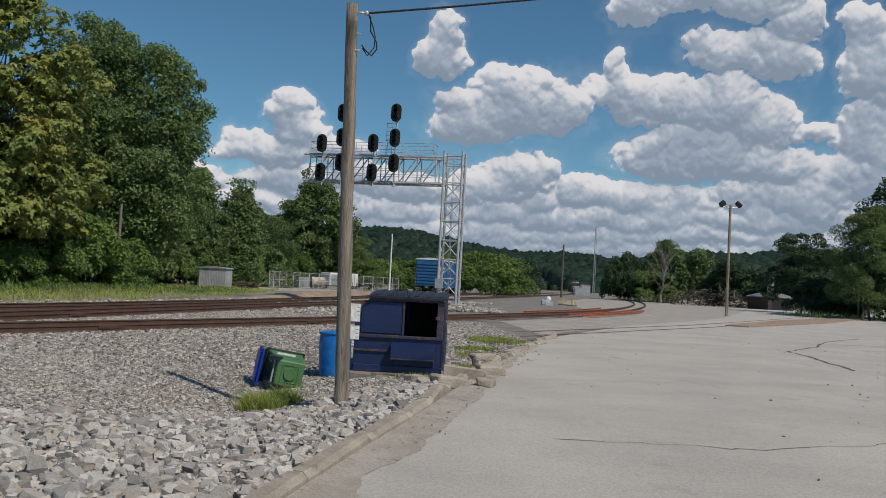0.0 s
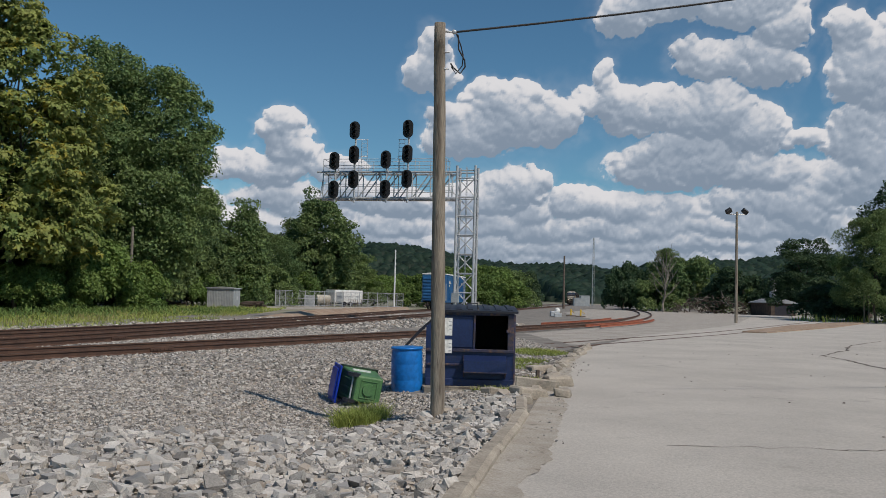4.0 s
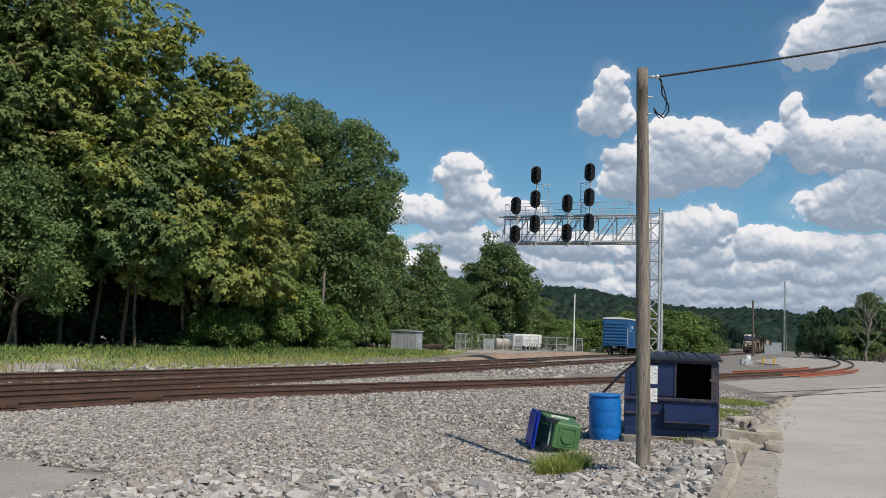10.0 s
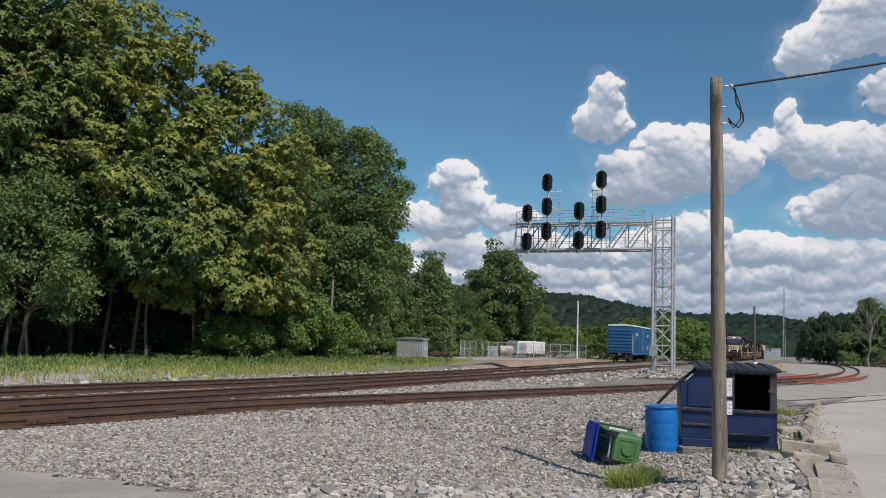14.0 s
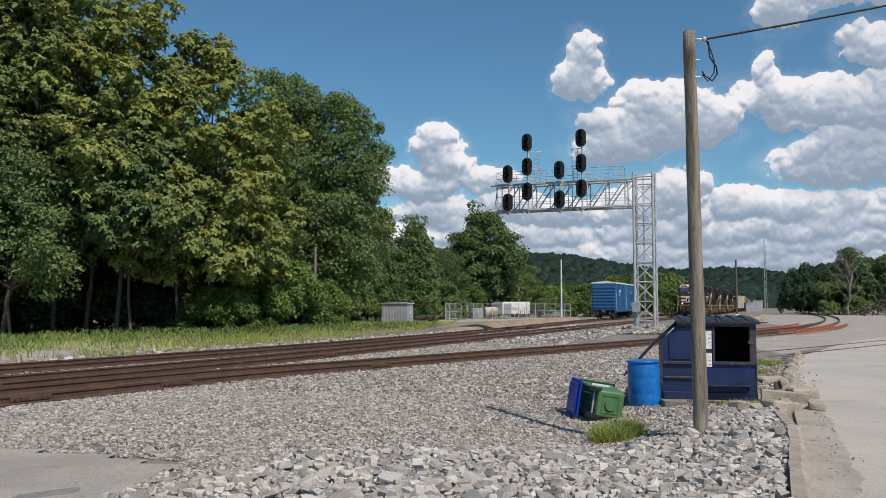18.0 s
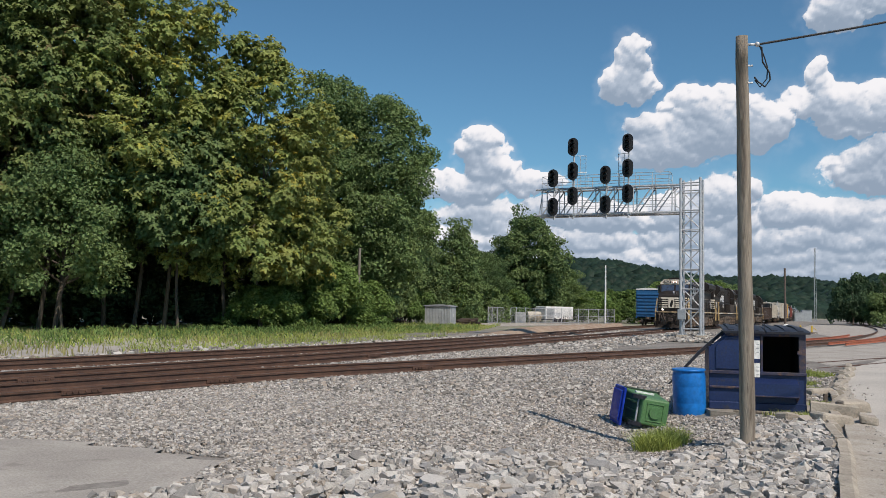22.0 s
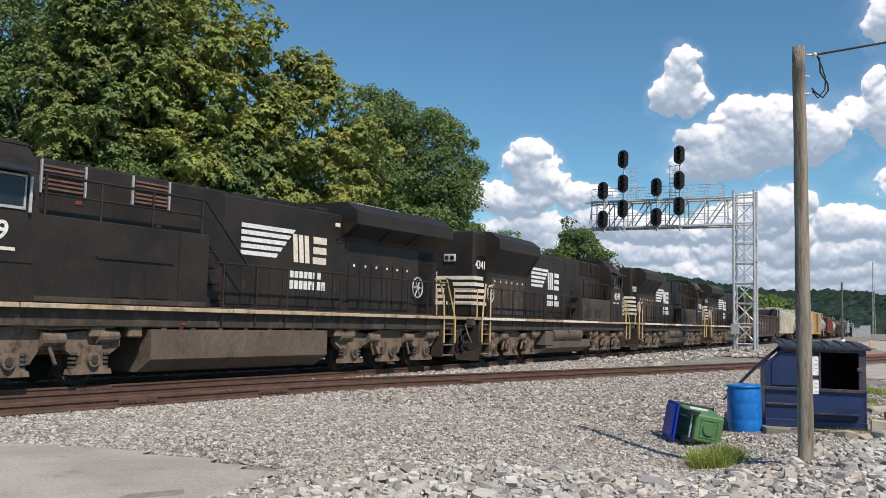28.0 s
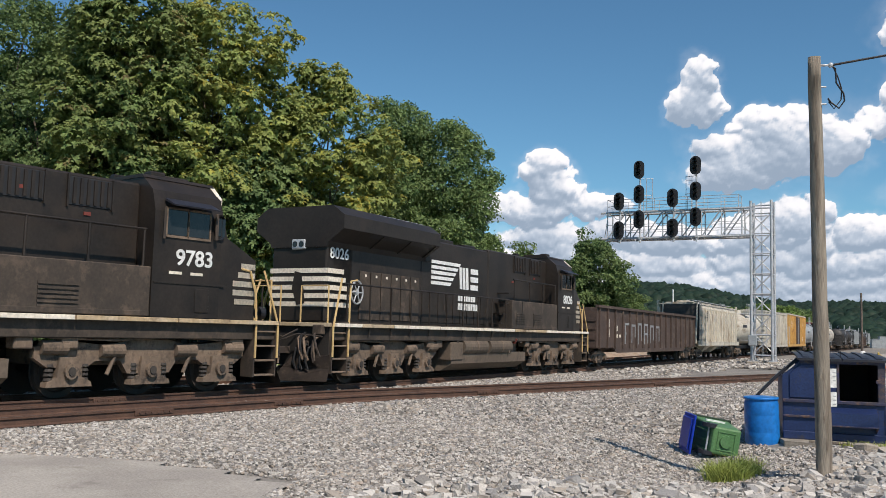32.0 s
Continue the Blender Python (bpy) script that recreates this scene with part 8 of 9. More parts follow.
    # --- walkway handrails ---
    for s in (-1, 1):
        for k in range(10):
            y0 = 10.1 + k * 1.18
            part("handrail_post", tube(B(), (s * 1.47, y0, 1.3), (s * 1.47, y0, 2.62), 0.028, seg=6), body, t)
        part("handrail", tube(B(), (s * 1.47, 9.8, 2.62), (s * 1.47, 20.9, 2.62), 0.026, seg=6), body, t)
        # corner handrails and steps, front and rear
        for y0, f in ((1.05, 1), (21.25, -1)):
            part("corner_handrail", pipe(B(), [(s * 1.49, y0 - f * 0.12, 0.75), (s * 1.49, y0 - f * 0.12, 1.5), (s * 1.45, y0 + f * 0.1, 2.1), (s * 1.40, y0 + f * 0.35, 2.75)], 0.03), "handrail", t, "yellowish handrail")
            part("corner_handrail", pipe(B(), [(s * 1.49, y0 + f * 0.62, 0.75), (s * 1.49, y0 + f * 0.62, 1.5), (s * 1.47, y0 + f * 0.66, 2.2), (s * 1.40, y0 + f * 0.80, 2.70), (s * 1.40, y0 + f * 1.1, 2.74)], 0.03), "handrail", t, "yellowish handrail")
            st = part("step_well", box(B(), min(s * 1.02, s * 1.46), y0 + f * 0.62 - 0.02, 0.32, max(s * 1.02, s * 1.46), y0 + f * 0.62 + 0.02, 1.60), "loco_dusty", t)
            part("step_side", box(B(), min(s * 1.02, s * 1.46), y0 - f * 0.10 - 0.02, 0.32, max(s * 1.02, s * 1.46), y0 - f * 0.10 + 0.02, 1.60), "loco_dusty", st)
            for k in range(4):
                part("step", box(B(), min(s * 1.0, s * 1.47), min(y0 - f * 0.08, y0 + f * 0.6), 0.34 + k * 0.33, max(s * 1.0, s * 1.47), max(y0 - f * 0.08, y0 + f * 0.6), 0.38 + k * 0.33, 0.008), "truck_steel", st)
        for y0, f in ((0.98, 1), (21.3, -1)):
            part("end_handrail", pipe(B(), [(s * 0.35, y0, 1.6), (s * 0.35, y0, 2.55), (s * 1.25, y0, 2.55), (s * 1.25, y0, 1.6)], 0.026), body if es else "handrail", t)
    # --- pilots, plow, couplers, hoses ---
    for y0, f in ((0.92, -1), (21.38, 1)):
        pl = part("pilot", box(B(), -1.38, min(y0, y0 - f * 0.08), 0.5, 1.38, max(y0, y0 - f * 0.08), 1.50, 0.02), "underframe", t)
        part("end_sill", box(B(), -1.45, min(y0 - f * 0.05, y0 + f * 0.10), 1.50, 1.45, max(y0 - f * 0.05, y0 + f * 0.10), 1.60, 0.01), "sill_tan", pl)
        for s in (-1, 1):
            bm = B()
            # each plow blade curves forward at its foot
            rows_ = [[(s * 1.42, y0 + f * 0.02, 0.80), (s * 0.30, y0 + f * 0.20, 0.72)], [(s * 1.45, y0 + f * 0.06, 0.45), (s * 0.10, y0 + f * 0.34, 0.45)], [(s * 1.48, y0 + f * 0.20, 0.14), (s * 0.0, y0 + f * 0.62, 0.12)]]
            vv = [[bm.verts.new(p) for p in r_] for r_ in rows_]
            for r0, r1 in zip(vv, vv[1:]):
                bm.faces.new((r0[0], r0[1], r1[1], r1[0]))
            bmesh.ops.solidify(bm, geom=bm.faces[:], thickness=0.03)
            part("snowplow", bm, "plow", pl)
            part("plow_brace", box(B(), min(s * 0.55, s * 0.62), min(y0, y0 + f * 0.3), 0.4, max(s * 0.55, s * 0.62), max(y0, y0 + f * 0.3), 1.1, 0.01), "plow", pl)
            for k in range(6):
                x = s * random.uniform(0.3, 1.25)
                z = random.uniform(1.1, 1.45)
                d = random.uniform(-0.25, 0.25)
                part("air_hose", pipe(B(), [(x, y0 + f * 0.05, z), (x + d * 0.4, y0 + f * 0.3, z - 0.08), (x + d, y0 + f * 0.36, z - 0.4), (x + d * 1.4, y0 + f * 0.30, z - 0.62)], random.uniform(0.022, 0.036)), random.choice(("cable", "plow", "truck_steel")), pl)
            part("anglecock", box(B(), min(s * 0.5, s * 0.75), min(y0, y0 + f * 0.25), 0.98, max(s * 0.5, s * 0.75), max(y0, y0 + f * 0.25), 1.14, 0.03), "plow", pl)
        cp = part("coupler", box(B(), -0.12, min(y0, y0 + f * 0.85), 0.78, 0.12, max(y0, y0 + f * 0.85), 0.98, 0.03), "plow", pl)
        part("knuckle", box(B(), -0.20, min(y0 + f * 0.62, y0 + f * 0.90), 0.70, 0.20, max(y0 + f * 0.62, y0 + f * 0.90), 1.05, 0.06), "plow", cp)
        part("cut_lever", pipe(B(), [(-1.3, y0 + f * 0.2, 1.25), (-0.5, y0 + f * 0.25, 1.30), (0, y0 + f * 0.4, 1.12), (0.5, y0 + f * 0.25, 1.30), (1.3, y0 + f * 0.2, 1.25)], 0.022), "plow", pl)
        for k, x in enumerate((-0.95, -0.75, -0.55, 0.45, 0.65, 0.85)):
            part("air_hose", pipe(B(), [(x, y0 + f * 0.1, 1.05), (x + 0.03, y0 + f * 0.30, 0.95), (x + 0.08, y0 + f * 0.34, 0.6), (x + 0.02, y0 + f * 0.30, 0.42)], 0.03), "cable", pl)
        part("plug_cable", pipe(B(), [(-0.4, y0 + f * 0.1, 1.42), (-0.1, y0 + f * 0.35, 1.22), (0.2, y0 + f * 0.35, 1.3), (0.4, y0 + f * 0.1, 1.48)], 0.025), "loco_dusty", pl)
        for s in (-1, 1):
            part("mu_box", box(B(), min(s * 0.95, s * 1.25), min(y0, y0 + f * 0.2), 1.3, max(s * 0.95, s * 1.25), max(y0, y0 + f * 0.2), 1.55, 0.02), "loco_dusty", pl)
    # --- fuel tank and trucks ---
    if es:
        bm = B()
        prism(bm, [(-1.02, 0.22), (1.02, 0.22), (1.44, 0.50), (1.44, 1.12), (-1.44, 1.12), (-1.44, 0.50)], "y", 7.95, 14.3)
        tank = part("fuel_tank", bm, "tank_steel", t)
    else:
        bm = B()
        prism(bm, [(-0.95, 0.22), (0.95, 0.22), (1.36, 0.45), (1.36, 0.78), (-1.36, 0.78), (-1.36, 0.45)], "y", 7.9, 14.2)
        prism(bm, [(-1.0, 0.78), (1.0, 0.78), (1.0, 1.15), (-1.0, 1.15)], "y", 8.0, 14.0)
        tank = part("fuel_tank", bm, "tank_steel", t)
        for s in (-1, 1):
            for k in range(2):
                part("air_reservoir", tube(B(), (s * 1.22, 9.4 + k * 2.1, 0.98), (s * 1.22, 11.3 + k * 2.1, 0.98), 0.27, seg=18), "tank_steel", tank)
                part("reservoir_strap", tube(B(), (s * 1.22, 10.2 + k * 2.1, 0.98), (s * 1.22, 10.3 + k * 2.1, 0.98), 0.28, seg=18), "truck_steel", tank)
            part("tank_end_box", box(B(), min(s * 0.9, s * 1.40), 13.4, 0.55, max(s * 0.9, s * 1.40), 14.3, 1.12, 0.03), "tank_steel", tank)
    for s in (-1, 1):
        part("filler_cap", tube(B(), (s * 1.30, 8.9, 1.10), (s * 1.40, 8.9, 1.26), 0.07, seg=10), "marker_red", tank)
        part("sight_glass", box(B(), min(s * 1.43, s * 1.46), 9.6, 0.75, max(s * 1.43, s * 1.46), 9.68, 1.05), "truck_steel", tank)
        part("pipe_run", pipe(B(), [(s * 1.25, 3.0, 1.18), (s * 1.25, 7.6, 1.22), (s * 1.30, 8.3, 1.18), (s * 1.28, 14.2, 1.2), (s * 1.25, 20.0, 1.2)], 0.035), "loco_dusty", t)
        for k in range(7):
            part("bracket", box(B(), min(s * 1.1, s * 1.38), 8.3 + k * 0.9, 1.10, max(s * 1.1, s * 1.38), 8.45 + k * 0.9, 1.24, 0.01), "loco_dusty", t)
        for y0 in (1.9, 6.4, 7.4, 14.8, 15.4, 20.2):
            part("sand_box", box(B(), min(s * 1.0, s * 1.34), y0, 0.95, max(s * 1.0, s * 1.34), y0 + 0.4, 1.2, 0.03), "truck_steel", t)
    loco_truck(t, 4.55)
    loco_truck(t, 17.75)
    return t, L


# --- freight cars ---
def car_truck(t, yc):
    tr = part("truck", box(B(), -0.95, yc - 0.2, 0.45, 0.95, yc + 0.2, 0.75, 0.03), "truck_steel", t)
    for dy in (-0.89, 0.89):
        wheelset(tr, yc + dy, 0.46)
    for s in (-1, 1):
        bm = B()
        prism(bm, [(yc - 1.15, 0.38), (yc - 1.15, 0.62), (yc - 0.55, 0.80), (yc + 0.55, 0.80), (yc + 1.15, 0.62), (yc + 1.15, 0.38), (yc + 0.7, 0.42), (yc + 0.35, 0.22), (yc - 0.35, 0.22), (yc - 0.7, 0.42)], "x", *sorted((s * 0.95, s * 1.10)))
        part("side_frame", bm, "truck_steel", tr)
        for dy in (-0.89, 0.89):
            part("bearing", tube(B(), (s * 1.05, yc + dy, 0.48), (s * 1.18, yc + dy, 0.48), 0.14, seg=12), "truck_steel", tr)
        for dy in (-0.14, 0.14):
            part("spring", tube(B(), (s * 1.12, yc + dy, 0.28), (s * 1.12, yc + dy, 0.60), 0.10, seg=8), "wheel", tr)
    return tr


def car_base(name, label, L, mat="black_car", sill=True):
    t = thing(name, label=label, category="freight car", group="freight cars of the train")
    if sill:
        part("centre_sill", box(B(), -0.3, 0.3, 0.70, 0.3, L - 0.3, 1.05), mat, t)
    for y0, y1 in ((0.0, 0.6), (L - 0.6, L)):
        part("coupler", box(B(), -0.13, y0, 0.78, 0.13, y1, 0.98, 0.03), "truck_steel", t)
    car_truck(t, 1.9)
    car_truck(t, L - 1.9)
    for s in (-1, 1):
        for y0 in (0.62, L - 0.95):
            for k in range(3):
                part("sill_step", box(B(), min(s * 1.2, s * 1.46), y0, 0.42 + k * 0.3, max(s * 1.2, s * 1.46), y0 + 0.34, 0.45 + k * 0.3), "truck_steel", t)
    return t


def ladder(t, s, x, y, z0, z1, mat):
    for dy in (0.0, 0.42):
        part("ladder_rail", box(B(), min(s * x, s * (x + 0.05)), y + dy, z0, max(s * x, s * (x + 0.05)), y + dy + 0.04, z1), mat, t)
    n = int((z1 - z0) / 0.36)
    for k in range(n):
        part("ladder_rung", tube(B(), (s * (x + 0.03), y, z0 + 0.2 + k * 0.36), (s * (x + 0.03), y + 0.44, z0 + 0.2 + k * 0.36), 0.014, seg=5), mat, t)


def gondola(L, H, mat, label, graffiti=False):
    t = car_base("gondola", label, L, mat)
    for s in (-1, 1):
        bm = B()
        prism(bm, [(0.5, 1.0), (3.2, 1.0), (3.8, 0.72), (L - 3.8, 0.72), (L - 3.2, 1.0), (L - 0.5, 1.0), (L - 0.5, H), (0.5, H)], "x", *sorted((s * 1.38, s * 1.43)))
        sd = part("side_wall", bm, mat, t)
        for k in range(17):
            y = 0.8 + (L - 1.7) * k / 16
            part("side_stake", box(B(), min(s * 1.43, s * 1.52), y, 0.95, max(s * 1.43, s * 1.52), y + 0.10, H - 0.03, 0.01), mat, sd)
        part("top_chord", box(B(), min(s * 1.36, s * 1.54), 0.5, H - 0.02, max(s * 1.36, s * 1.54), L - 0.5, H + 0.12, 0.01), mat, sd)
        if graffiti:
            g = np.random.default_rng(5)
            for k in range(6):
                y = 5.2 + k * 1.25
                w, h = 0.75 + 0.2 * g.random(), 0.9 + 0.3 * g.random()
                zc = 1.75
                for (a0, a1, z0, z1) in ((y, y + 0.13, zc - h / 2, zc + h / 2), (y + w - 0.13, y + w, zc - h / 2 * g.random(), zc + h / 2), (y, y + w, zc + h / 2 - 0.12, zc + h / 2), (y, y + w * g.random(), zc - 0.06, zc + 0.06)):
                    if abs(a1 - a0) > 0.03 and abs(z1 - z0) > 0.03:
                        part("graffiti_stroke", box(B(), min(s * 1.44, s * 1.447), a0, min(z0, z1), max(s * 1.44, s * 1.447), a1, max(z0, z1)), "roof_grey", sd, "pale spray-painted stroke")
            for (y, z, w, h) in ((2.2, 2.25, 0.3, 0.4), (2.2, 1.75, 0.3, 0.4), (3.6, 2.0, 0.28, 0.28), (3.6, 1.6, 0.28, 0.2), (4.2, 1.6, 0.25, 0.15)):
                part("stencil_bar", box(B(), min(s * 1.44, s * 1.447), y, z - h / 2, max(s * 1.44, s * 1.447), y + w, z + h / 2), "loco_white", sd)
    for y in (0.5, L - 0.55):
        part("end_wall", box(B(), -1.40, y, 1.0, 1.40, y + 0.05, H), mat, t)
        for z in (1.4, 1.9, 2.3):
            part("end_rib", box(B(), -1.38, y - 0.05, z, 1.38, y + 0.1, z + 0.1), mat, t)
    part("floor", box(B(), -1.38, 0.5, 0.98, 1.38, L - 0.5, 1.04), mat, t)
    part("load", box(B(), -1.34, 0.6, 1.04, 1.34, L - 0.6, H - 0.35), "dark_brush", t, "dark scrap load")
    return t, L


def covered_hopper(L, mat, label):
    t = car_base("covered_hopper", label, L, mat)
    bm = B()
    prism(bm, [(-1.5, 1.35), (1.5, 1.35), (1.58, 3.4), (1.40, 4.0), (0.9, 4.2), (-0.9, 4.2), (-1.40, 4.0), (-1.58, 3.4)], "y", 1.3, L - 1.3)
    b = part("body", bm, mat, t)
    for s in (-1, 1):
        for k in range(13):
            y = 1.8 + (L - 3.7) * k / 12
            part("side_rib", box(B(), min(s * 1.5, s * 1.66), y, 1.3, max(s * 1.5, s * 1.66), y + 0.09, 3.75, 0.01), mat, b)
        part("side_sill", box(B(), min(s * 1.42, s * 1.6), 0.5, 1.05, max(s * 1.42, s * 1.6), L - 0.5, 1.36), mat, b)
        part("roof_rail", box(B(), min(s * 1.4, s * 1.5), 0.9, 4.05, max(s * 1.4, s * 1.5), L - 0.9, 4.11), mat, b)
        for k in range(6):
            part("stencil_bar", box(B(), min(s * 1.585, s * 1.59), 2.5, 3.5 - k * 0.13, max(s * 1.585, s * 1.59), 3.1, 3.56 - k * 0.13), "lid_black", b)
        ladder(t, s, 1.45, 0.7, 1.0, 4.3, mat)
        ladder(t, s, 1.45, L - 1.15, 1.0, 4.3, mat)
    for k in range(4):
        yc = 2.8 + k * (L - 5.6) / 3
        bm = B()
        a = [bm.verts.new(p) for p in ((-1.4, yc - 1.3, 1.4), (1.4, yc - 1.3, 1.4), (1.4, yc + 1.3, 1.4), (-1.4, yc + 1.3, 1.4))]
        c = [bm.verts.new(p) for p in ((-0.4, yc - 0.3, 0.5), (0.4, yc - 0.3, 0.5), (0.4, yc + 0.3, 0.5), (-0.4, yc + 0.3, 0.5))]
        for j in range(4):
            bm.faces.new((a[j], a[(j + 1) % 4], c[(j + 1) % 4], c[j]))
        bm.faces.new(c)
        if 3.6 < yc < L - 3.6:
            part("hopper_chute", bm, mat, t)
        else:
            bm.free()
        part("roof_hatch", box(B(), -0.45, yc - 0.8, 4.19, 0.45, yc + 0.8, 4.33, 0.03), mat, b)
    part("running_board", box(B(), 0.6, 0.6, 4.30, 1.0, L - 0.6, 4.34), "galvanised", b)
    # both end sheets take a much darker material than the car's body
    for y in (1.24, L - 1.29):
        part("end_slope", box(B(), -1.38, y, 1.4, 1.38, y + 0.05, 4.05), "black_car", b, "dark end sheet")
        for x in (-1.2, 1.2):
            yy = 0.7 if y < L / 2 else L - 0.7
            part("end_post", tube(B(), (x, yy, 1.2), (x, y, 4.2), 0.06, seg=6), mat, b)
    return t, L


def tank_car(L, r, mat, label):
    t = car_base("tank_car", label, L, "black_car")
    prof = [(0.15, 0.0), (r * 0.55, 0.10), (r * 0.86, 0.32), (r, 0.62), (r, L - 2.62), (r * 0.86, L - 2.32), (r * 0.55, L - 2.10), (0.15, L - 2.0)]
    bm = lathe(B(), prof, 28)
    sh = part("tank_shell", bm, mat, t, smooth=True, at=Matrix.Translation((0, 1.0, 1.15 + r)) @ pose(0, 0, 0, -90, 0, 0))
    part("dome", tube(B(), (0, L / 2, 1.1 + 2 * r), (0, L / 2, 1.45 + 2 * r), 0.45, seg=18), mat, t)
    part("dome_platform", box(B(), -1.2, L / 2 - 1.1, 1.05 + 2 * r, 1.2, L / 2 + 1.1, 1.12 + 2 * r), "galvanised", t)
    for s in (-1, 1):
        part("saddle", box(B(), -1.1, 1.5 if s < 0 else L - 2.6, 0.9, 1.1, 2.6 if s < 0 else L - 1.5, 1.6, 0.05), "black_car", t)
        for k in range(4):
            part("platform_rail", tube(B(), (s * 1.15, L / 2 - 1 + k * 0.66, 1.1 + 2 * r), (s * 1.15, L / 2 - 1 + k * 0.66, 2.0 + 2 * r), 0.02, seg=5), "galvanised", t)
        part("platform_rail", tube(B(), (s * 1.15, L / 2 - 1, 2.0 + 2 * r), (s * 1.15, L / 2 + 1, 2.0 + 2 * r), 0.02, seg=5), "galvanised", t)
        part("side_rail", tube(B(), (s * 1.35, 0.8, 1.5), (s * 1.35, L - 0.8, 1.5), 0.025, seg=5), "galvanised", t)
        ladder(t, s, r * 0.98 - 0.05, L / 2 - 0.2, 0.8, 1.1 + 1.9 * r, "galvanised")
        part("stencil_bar", box(B(), min(s * (r - 0.02), s * (r + 0.008)), 2.6, 1.2 + r, max(s * (r - 0.02), s * (r + 0.008)), 4.4, 1.45 + r), "lid_black", t)
    return t, L


def boxcar(L, H, mat, label, roof="roof_grey", door=None, moving=True, name="boxcar"):
    t = car_base(name, label, L, "black_car")
    if not moving:
        t["group"] = ""
        del t["group"]
    b = part("body", box(B(), -1.46, 0.6, 1.05, 1.46, L - 0.6, H - 0.15, 0.02), mat, t)
    bm = B()
    prism(bm, [(-1.52, H - 0.16), (1.52, H - 0.16), (1.50, H - 0.05), (0, H + 0.08), (-1.50, H - 0.05)], "y", 0.55, L - 0.55)
    part("roof", bm, roof, t)
    for k in range(13):
        y = 0.9 + (L - 1.9) * k / 12
        bm = B()
        prism(bm, [(-1.53, H - 0.05), (0, H + 0.08), (1.53, H - 0.05), (1.53, H - 0.02), (0, H + 0.12), (-1.53, H - 0.02)], "y", y, y + 0.08)
        part("roof_rib", bm, roof, t)
    for s in (-1, 1):
        for k in range(17):
            y = 0.75 + (L - 1.6) * k / 16
            if abs(y - L / 2) > 1.7:
                part("side_post", box(B(), min(s * 1.46, s * 1.53), y, 1.1, max(s * 1.46, s * 1.53), y + 0.09, H - 0.2, 0.01), mat, b)
        d = part("sliding_door", box(B(), min(s * 1.46, s * 1.55), L / 2 - 1.5, 1.12, max(s * 1.46, s * 1.55), L / 2 + 1.5, H - 0.3, 0.02), door or mat, t)
        for k in range(7):
            part("door_rib", box(B(), min(s * 1.55, s * 1.58), L / 2 - 1.45, 1.3 + k * (H - 1.8) / 7, max(s * 1.55, s * 1.58), L / 2 + 1.45, 1.38 + k * (H - 1.8) / 7), door or mat, d)
        part("door_rod", tube(B(), (s * 1.6, L / 2 - 0.4, 1.2), (s * 1.6, L / 2 - 0.4, H - 0.4), 0.025, seg=5), "galvanised", d)
        part("side_sill", box(B(), min(s * 1.40, s * 1.52), 0.6, 0.85, max(s * 1.40, s * 1.52), L - 0.6, 1.1), mat, t)
        ladder(t, s, 1.47, 0.68, 1.0, 3.2, "galvanised")
        ladder(t, s, 1.47, L - 1.12, 1.0, 3.2, "galvanised")
        for (y, z, w, h) in ((3.0, H - 0.9, 1.4, 0.35), (3.0, H - 1.4, 0.9, 0.22), (L - 4.2, H - 1.0, 1.2, 0.3), (L - 4.2, 2.0, 0.9, 0.5)):
            part("stencil_bar", box(B(), min(s * 1.462, s * 1.468), y, z - h, max(s * 1.462, s * 1.468), y + w, z), "loco_white", b)
    for y, f in ((0.6, -1), (L - 0.6, 1)):
        for k in range(7):
            part("end_rib", box(B(), -1.38, min(y, y + f * 0.07), 1.3 + k * (H - 1.7) / 7, 1.38, max(y, y + f * 0.07), 1.3 + k * (H - 1.7) / 7 + 0.22, 0.03), mat, b)
    return t, L


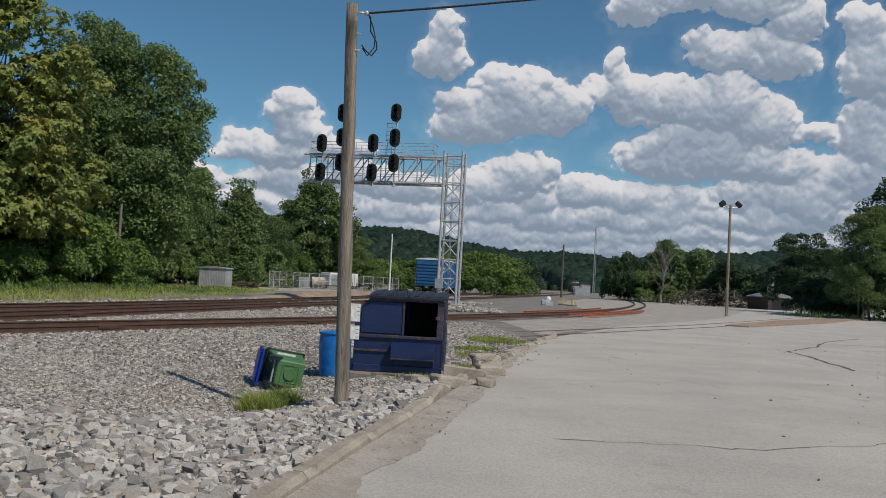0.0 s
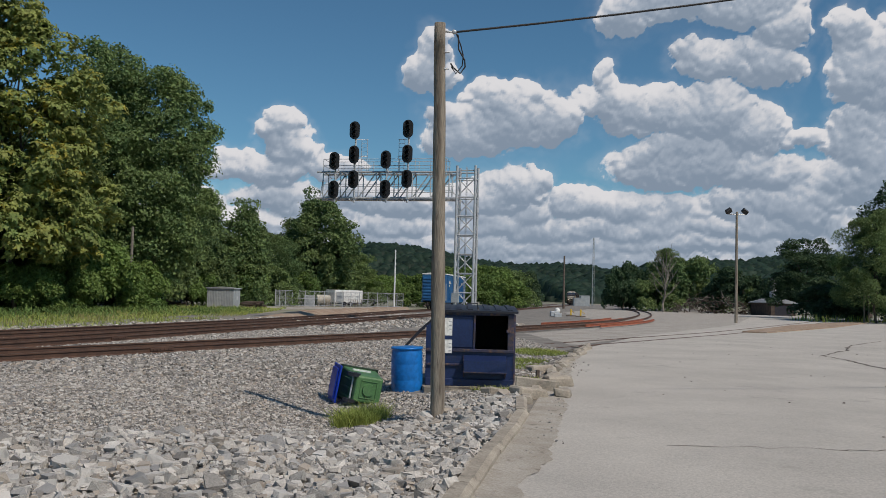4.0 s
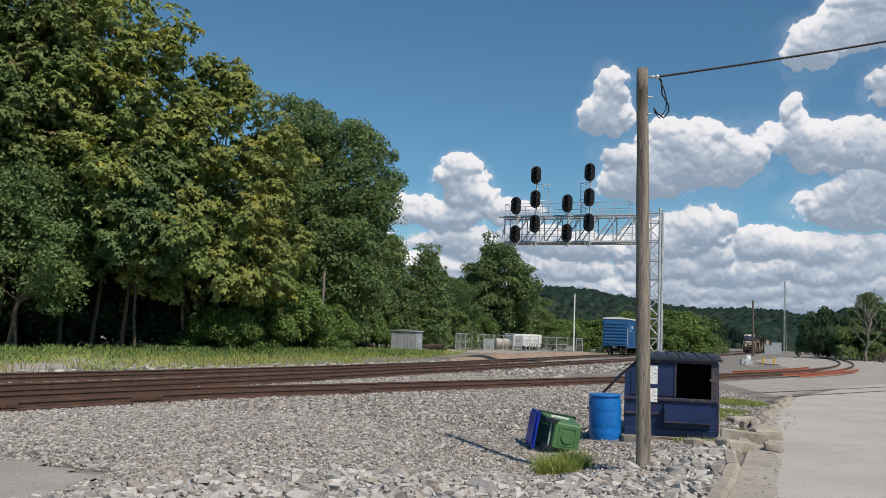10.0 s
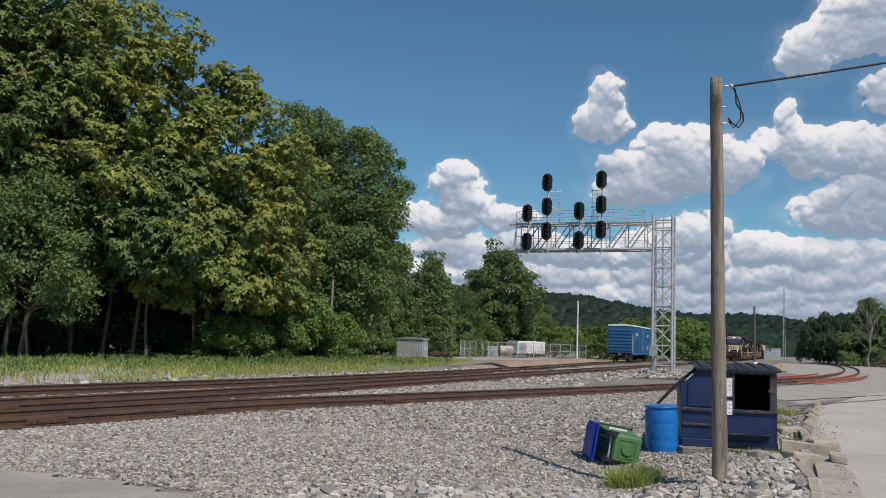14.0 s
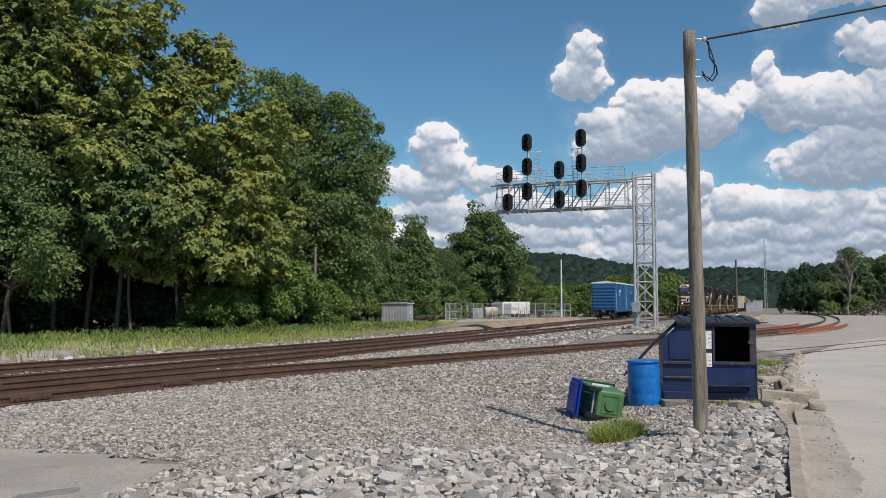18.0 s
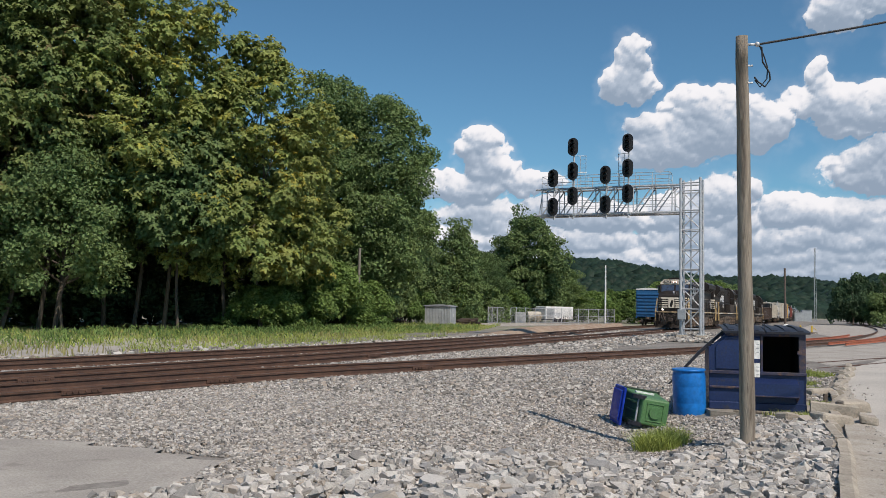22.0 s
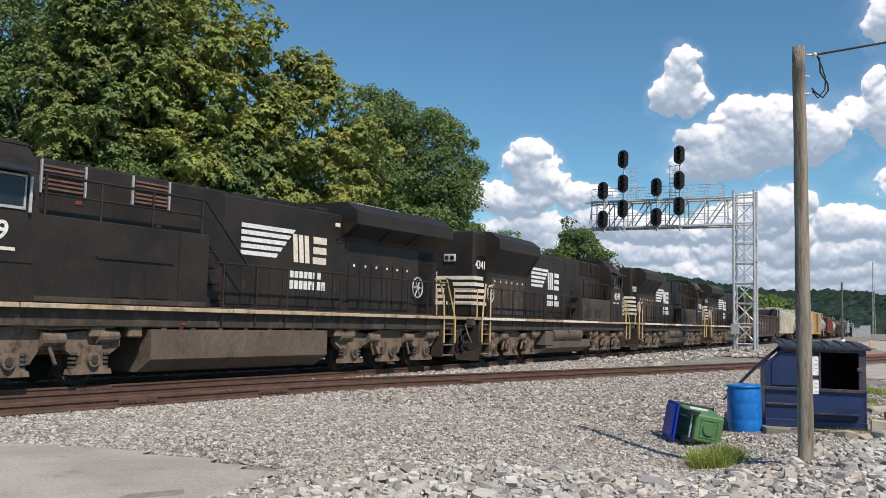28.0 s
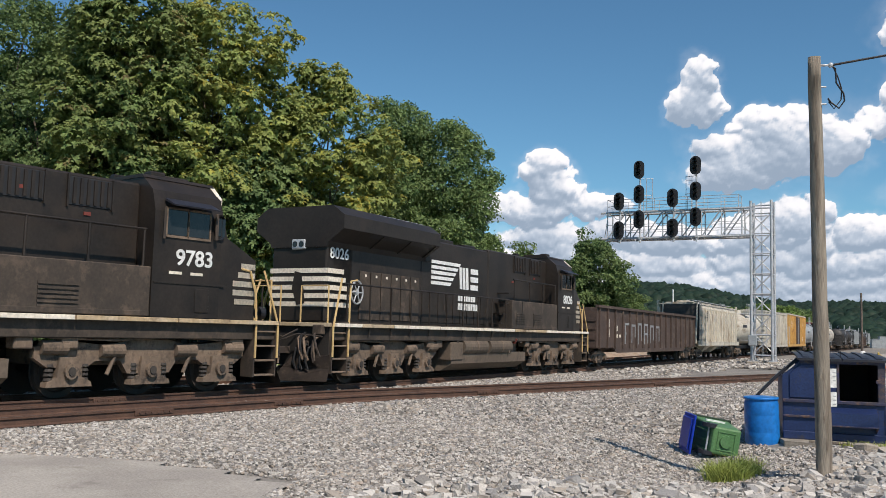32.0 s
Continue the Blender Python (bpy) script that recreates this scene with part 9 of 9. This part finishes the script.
TRAIN = []
_s = 0.0
for make in (
        lambda: locomotive("7559", "es", "black diesel locomotive with white nose stripes leading the train"),
        lambda: locomotive("4341", "d9", "black diesel locomotive running long hood first"),
        lambda: locomotive("9783", "d9", "dusty black diesel locomotive with a fresh white livery panel"),
        lambda: locomotive("8026", "es_reservoirs", "dusty black diesel locomotive running long hood first"),
        lambda: gondola(22.4, 3.0, "brown_car", "rust-brown gondola with pale graffiti", True),
        lambda: covered_hopper(15.6, "cream_car", "dirty cream covered hopper with ribbed sides"),
        lambda: tank_car(14.0, 1.42, "cream_car", "dirty white tank car with a top platform"),
        lambda: boxcar(16.4, 4.55, "cream_car", "faded white boxcar with ribbed sides", "cream_car"),
        lambda: boxcar(17.4, 4.75, "orange_car", "weathered yellow-orange boxcar with a brown door", "cream_car", "brown_car"),
        lambda: tank_car(14.5, 1.40, "grey_metal", "plain grey tank car with black saddles"),
        lambda: covered_hopper(15.6, "red_car", "rust-red covered hopper with ribbed sides"),
        lambda: tank_car(14.0, 1.40, "cream_car", "dirty pale tank car on black saddles"),
        lambda: gondola(16.6, 2.75, "black_car", "black gondola loaded with scrap"),
        lambda: tank_car(15.5, 1.45, "black_car", "black tank car with a top platform"),
        lambda: tank_car(15.5, 1.45, "black_car", "black tank car with a top platform"),
        lambda: covered_hopper(15.6, "grey_metal", "grey covered hopper with ribbed sides"),
        lambda: tank_car(15.5, 1.45, "black_car", "black tank car with a top platform"),
        lambda: gondola(16.6, 2.75, "brown_car", "rust-brown gondola with a scrap load"),
        lambda: tank_car(15.5, 1.45, "black_car", "black tank car with a top platform"),
        lambda: covered_hopper(15.6, "grey_metal", "grey covered hopper with ribbed sides"),
):
    ob, ln = make()
    ob.scale = (1.04, 0.945, 1.065) if len(TRAIN) < 4 else (1, 0.945, 0.96)
    ln *= 0.945
    TRAIN.append((ob, _s, ln, 1 <= len(TRAIN) <= 3))
    _s += ln + 0.15

# the parked blue boxcar on the storage track
pb, _ = boxcar(16.0, 4.45, "boxcar_blue", "parked blue boxcar with a pale roof", "white", moving=False, name="parked_boxcar")
p0 = Vector((main_x(108.0) - 6.9, 108.0, 0))
pb.matrix_basis = pose(p0.x, p0.y, 0.2, 0, 0, -math.degrees(math.atan(0.2825)))


def train_pose(off, ln, flip, t):
    s = NOSE_S(t) + off
    p, _ = main_at(s)
    q, _ = main_at(s + ln)
    yaw = math.degrees(math.atan2(-(q - p).x, (q - p).y))
    return pose(q.x, q.y, 0.2, 0, 0, yaw + 180) if flip else pose(p.x, p.y, 0.2, 0, 0, yaw)


NOSE_AT = ((0.0, 351.1), (27.0, 0.1), (32.0, -64.9))


def NOSE_S(t):
    return s_of_y(23.0) + float(np.interp(t, [a for a, _ in NOSE_AT], [b for _, b in NOSE_AT]))


def motions():
    for ob, off, ln, flip in TRAIN:
        walk(ob, [(t / 2, train_pose(off, ln, flip, t / 2)) for t in range(0, 65)])


motions()
